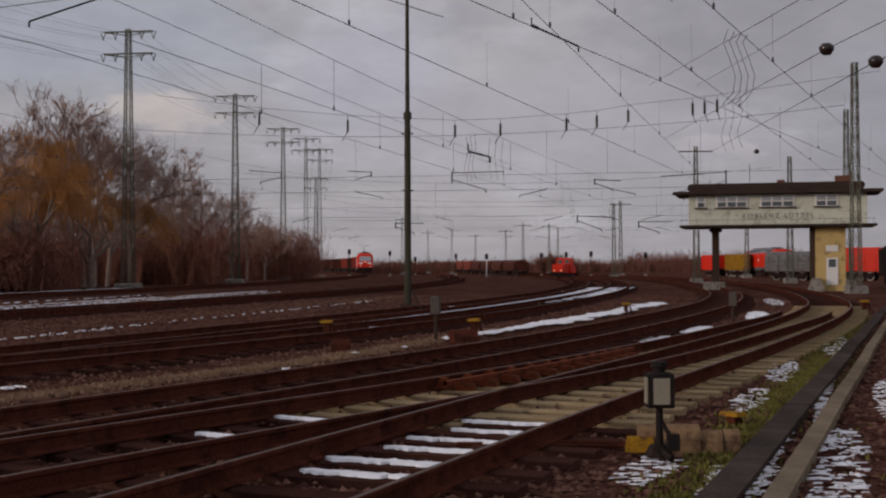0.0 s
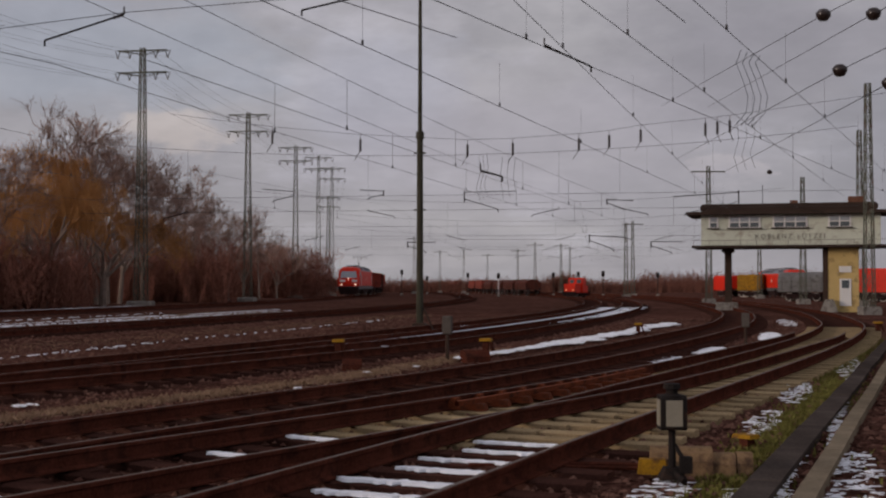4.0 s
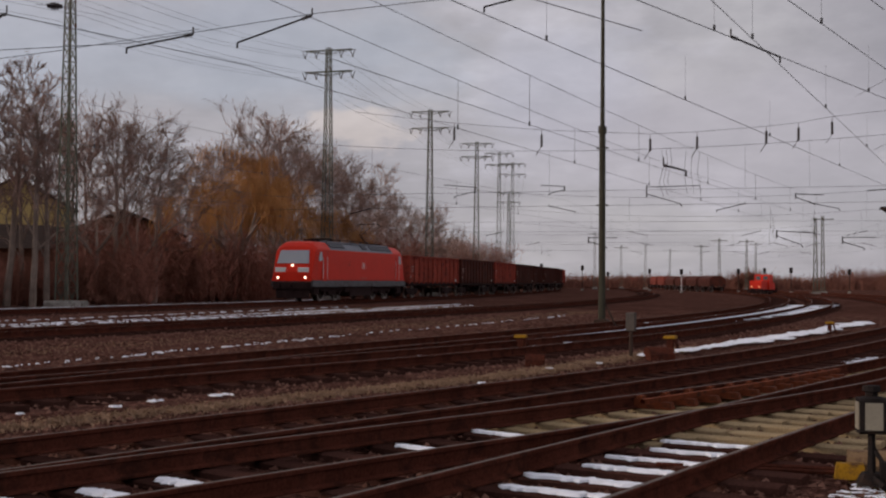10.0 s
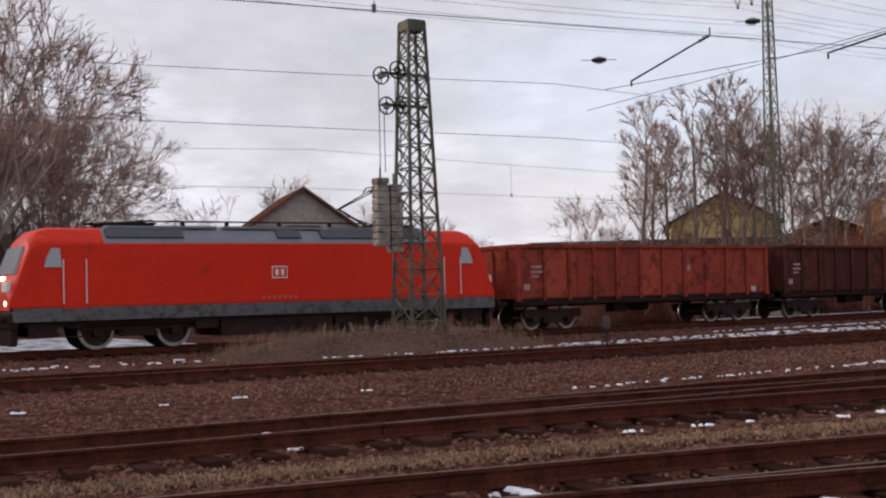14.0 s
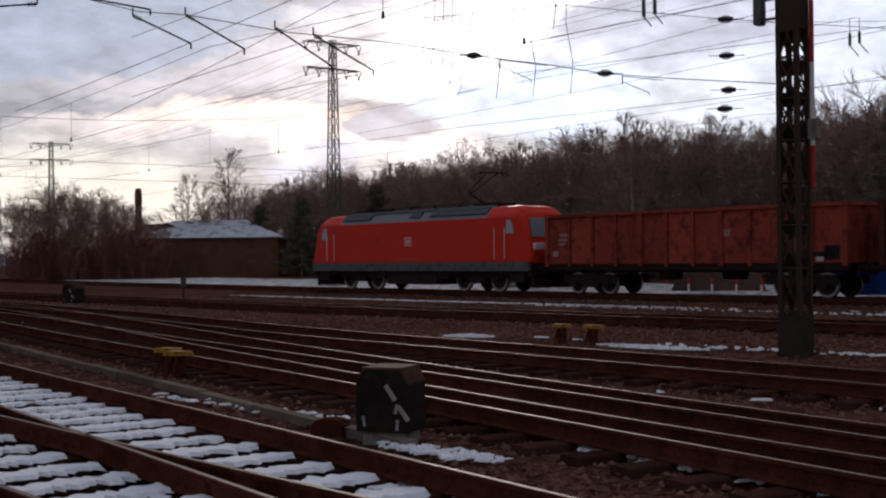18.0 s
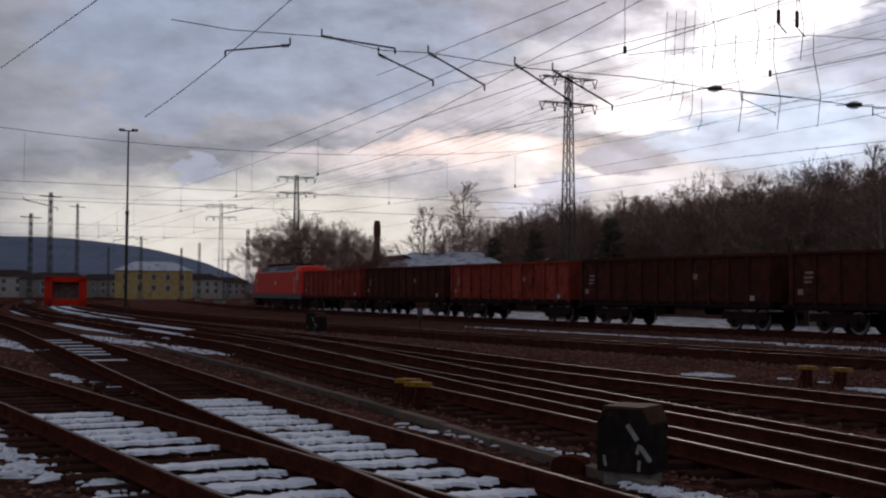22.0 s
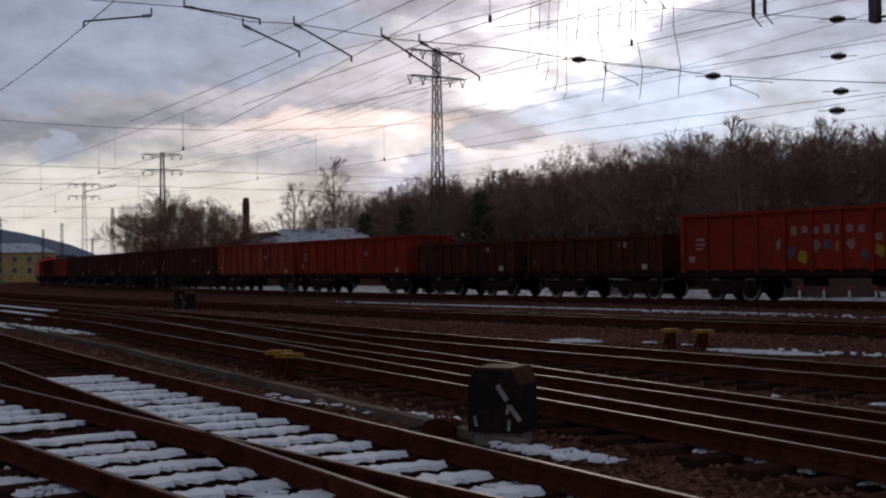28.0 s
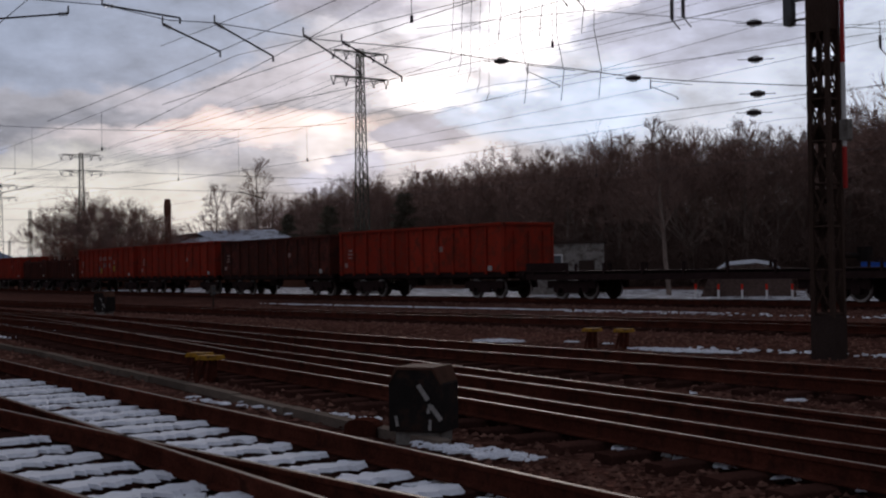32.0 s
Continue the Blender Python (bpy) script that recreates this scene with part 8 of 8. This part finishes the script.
def build_buildings():
    barn = gable_house("barn", 28.25, 106, 8.3, 14, 6.9, 2.3, M_OCHRE, M_BROWNROOF, "ochre gabled goods shed with a brown roof behind trees", 4)
    windows(barn, (-2.2, 2.2), (3.0,), -7.02, 1.2, 1.2)
    long = gable_house("long_shed", 31.5, 93, 34, 8, 3.7, 1.8, M_BRICK, M_BROWNROOF, "long low brick shed with a dark roof behind trees", 6, True)
    windows(long, [k * 3.6 - 15.0 for k in range(4)], (2.3,), -4.02, 2.2, 1.1)
    gable_house("lean_to_shed", 23.6, 98, 8.4, 7, 4.9, 1.7, M_BRICK, M_BROWNROOF, "dark brick shed with a steep roof behind trees", 5)
    house = gable_house("house", 47.8, 84, 9, 9, 5.5, 3.2, M_TOWN, M_BRICK, "house with a dark tiled roof behind the line", 10)
    windows(house, (-2.5, 0, 2.5), (1.8, 4.2), -4.52, 1.0, 1.3)
    m_snowroof = mat("snowy_roof", (0.6, 0.63, 0.70), 0.8, vary=0.12, size=3.0, dirt=(0.16, 0.14, 0.14), dirt_amount=0.35)
    gate = gable_house("brick_depot", 124.3, 150, 17, 12, 4.6, 2.2, M_BRICK, m_snowroof, "brick depot with a snow-covered hipped roof", -8, True)
    small = gable_house("shed", 126.8, 152, 8, 8, 4.4, 1.8, M_BRICK, M_BROWNROOF, "small brick shed with a brown roof", 20)
    p = az(127.5, 178, -0.1)
    ch = thing("chimney", Matrix.Translation(p), "tall old brick chimney stack with a wider head", "chimney")
    c = Mesh()
    c.lathe([(0.72, 0), (0.46, 9.8), (0.46, 10.0), (0.52, 10.2), (0.52, 11.4), (0.38, 12.2), (0, 12.2)], 12)
    c.obj("stack", M_BRICK, ch)
    for b, d, w, h, ma in ((137.6, 290, 17, 8.6, M_OCHRE), (139.8, 320, 14, 6, M_TOWN), (135.6, 330, 12, 6.5, M_TOWN), (141.8, 300, 16, 6, M_TOWN), (144, 330, 18, 7, M_TOWN), (134.2, 360, 10, 6, M_TOWN)):
        ho = gable_house("town_house", b, d, w, 10, h * 0.75, h * 0.25, ma, M_BROWNROOF if ma is M_TOWN else m_snowroof, "far pale building at the end of the yard", 0, True)
        windows(ho, [w * (k - 2) / 5.5 for k in range(5)], (h * 0.3, h * 0.58), -5.02, 1.0, 1.2)
    # red portal frame
    p = az(141.4, 150, 0)
    rf = thing("red_container", pose(p.x, p.y, 0, 0, 0, 141.4), "red open-ended steel container frame", "container")
    me = Mesh()
    for x in (-1.9, 1.9):
        me.box((x, 0, 1.6), (0.9, 3, 3.2), bevel=0.05)
    me.box((0, 0, 3.0), (4.6, 3, 0.6), bevel=0.05)
    me.box((0, 0, 0.4), (4.6, 3, 0.7))
    me.obj("frame", M_RED, rf)
    pn = Mesh()
    pn.box((0, 0.4, 1.7), (2.9, 0.1, 2.0))
    pn.obj("back_panel", M_CONCRETE, rf)
    # blue skip, white-red stakes and site huts beyond the main track
    p = az(94.3, 51, 0)
    sk = thing("blue_skip", pose(p.x, p.y, 0, 0, 0, 94.3), "blue steel skip standing on snow beyond the tracks", "skip")
    me = Mesh()
    me.prism([(-1.2, 0.15), (1.2, 0.15), (1.75, 0.9), (1.75, 1.5), (-1.75, 1.6), (-1.75, 0.9)], -0.9, 0.9)
    me.obj("tub", M_BLUE, sk)
    for x in (-0.9, 0, 0.9):
        r = Mesh()
        r.box((x, -0.94, 0.75), (0.1, 0.1, 1.2))
        r.obj("rib", M_BLUE, sk)
    lb = Mesh()
    lb.box((-0.25, -0.95, 1.2), (0.45, 0.05, 0.3))
    lb.obj("label_plate", M_WHITE, sk)
    for x in (-1.0, 1.0):
        ft = Mesh()
        ft.box((x, 0, 0.08), (0.25, 1.7, 0.2))
        ft.obj("skid", M_UNDER, sk)
    for k in range(12):
        p = W(42.0 + k * 1.35, -7.5, 0)
        st = thing("marker_stake", Matrix.Translation(p), "white marker stake with a red top standing in snow", "stake", "marker stakes")
        a = Mesh()
        a.tube((0, 0, -0.1), (0, 0, 0.42), 0.05, n=6)
        a.obj("shaft", M_WHITE, st)
        a = Mesh()
        a.tube((0, 0, 0.42), (0, 0, 0.68), 0.052, n=6)
        a.obj("tip", M_RED, st)
    p = az(75.6, 66, -0.05)
    of = thing("site_office", pose(p.x, p.y, p.z, 0, 0, 76), "stacked pale grey site containers with windows and a red railing", "site office")
    for z in (1.35, 4.0):
        me = Mesh()
        me.box((0, 0, z), (2.9, 5, 2.6), bevel=0.03)
        c = me.obj("container", M_ROOF if z < 2 else mat("grey_white_panel", (0.50, 0.50, 0.49), 0.6, vary=0.1, dirt=(0.3, 0.28, 0.26), dirt_amount=0.3), of)
        for x in (-1.0, -0.33, 0.33, 1.0):
            g = Mesh()
            g.box((x, -2.53, z + 0.3), (0.5, 0.06, 0.62))
            g.obj("pane", M_GLASS, c)
    for i in range(9):
        r = Mesh()
        r.tube((-1.4 + i * 0.65, -2.4, 5.3), (-1.4 + i * 0.65, -2.4, 5.85), 0.04, n=5)
        r.obj("railing_post", M_RED, of)
    r = Mesh()
    for z in (5.6, 5.85):
        r.tube((-1.4, -2.4, z), (3.8, -2.4, z), 0.04, n=5)
    r.box((1.2, -1.5, 5.32), (5.4, 2.2, 0.1))
    r.obj("railing", M_RED, of)
    p = az(65.5, 68, -0.05)
    gr = thing("storage_container", pose(p.x, p.y, p.z, 0, 0, 65.5), "pale graffiti-covered container stacked on a dark one", "container")
    for z, ma in ((1.3, M_BROWNROOF), (3.9, M_BRICK), (5.6, M_CONCRETE)):
        me = Mesh()
        me.box((0, 0, z), (3.4, 6, 2.5 if z < 5 else 0.9), bevel=0.03)
        me.obj("container", ma, gr)
    gf = Mesh()
    for k in range(4):
        gf.box((-1.2 + k * 0.8, -3.01, 5.6), (0.5, 0.02, 0.45))
    gf.obj("graffiti", M_WHITE, gr)
    # a pale hut and a heap under snow, at the foot of the slope
    p = az(109.2, 73, -0.05)
    hut = thing("hut", pose(p.x, p.y, p.z, 0, 0, 109.2), "pale grey flat-roofed hut at the foot of the slope", "hut")
    me = Mesh()
    me.box((0, 0, 1.5), (4.2, 3, 3.0))
    me.obj("wall", M_CONCRETE, hut)
    me = Mesh()
    me.box((0, 0, 3.08), (4.5, 3.3, 0.18))
    me.obj("roof", M_BROWNROOF, hut)
    me = Mesh()
    me.box((1.1, -1.52, 1.0), (0.9, 0.08, 2.0))
    me.obj("door", M_BROWNROOF, hut)
    windows(hut, (-0.9,), (1.9,), -1.52, 1.1, 0.8)
    p = az(101.1, 62, -0.1)
    hp = thing("snowy_heap", pose(p.x, p.y, p.z, 0, 0, 101), "low dark heap of brushwood with snow lying on top", "heap")
    me, cap = Mesh(), Mesh()
    me.prism([(-2.3, 0), (2.3, 0), (2.0, 0.9), (1.3, 1.55), (0.4, 1.7), (-0.9, 1.62), (-1.8, 1.2)], -0.8, 0.8)
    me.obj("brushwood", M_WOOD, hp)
    cap.prism([(1.75, 1.3), (1.3, 1.58), (0.4, 1.73), (-0.9, 1.65), (-1.6, 1.4), (-1.0, 1.82), (0.3, 1.92), (1.1, 1.78)], -0.75, 0.75)
    cap.obj("snow_cap", M_SNOW, hp)
    # far hill
    hl = Mesh()
    prof = [(128, 0.0), (131.5, 0.1), (133, 0.45), (135, 1.35), (137, 1.9), (139, 2.25), (142, 2.5), (146, 2.5), (152, 2.3), (160, 2.0), (175, 1.2), (190, 0.0)]
    k = 60
    for j in range(k + 1):
        b = 128 + 62 * j / k
        e = curve_n(prof, b) + 0.05 * noise.noise(Vector((b * 0.9, 0, 0)))
        for d, f in ((1900, 0.0), (2300, 0.6), (2600, 1.0), (3000, 0.7)):
            hl.v.append(tuple(az(b, d, math.tan(radians(max(0, e * f))) * d - 4)))
    for j in range(k):
        for i in range(3):
            hl.f.append((j * 4 + i, j * 4 + i + 1, j * 4 + i + 5, j * 4 + i + 4))
            hl.mi.append(0)
    tagged(hl.obj("far_hill", M_HILL, smooth=True), "long far wooded hill, blue from haze put into its colour", "hill", kind="structure")

build_masts()
build_mast_near()
build_mast_pulley()
build_heap()
build_far_masts()
build_overhead()
build_spans()
build_overhead_details()
build_signal_box()
build_train()
build_standing()
build_buildings()
build_trackside()
build_trough()
build_trees()
build_forest()
build_grass()
build_snow()
build_gravel()
build_tracks()
motions()
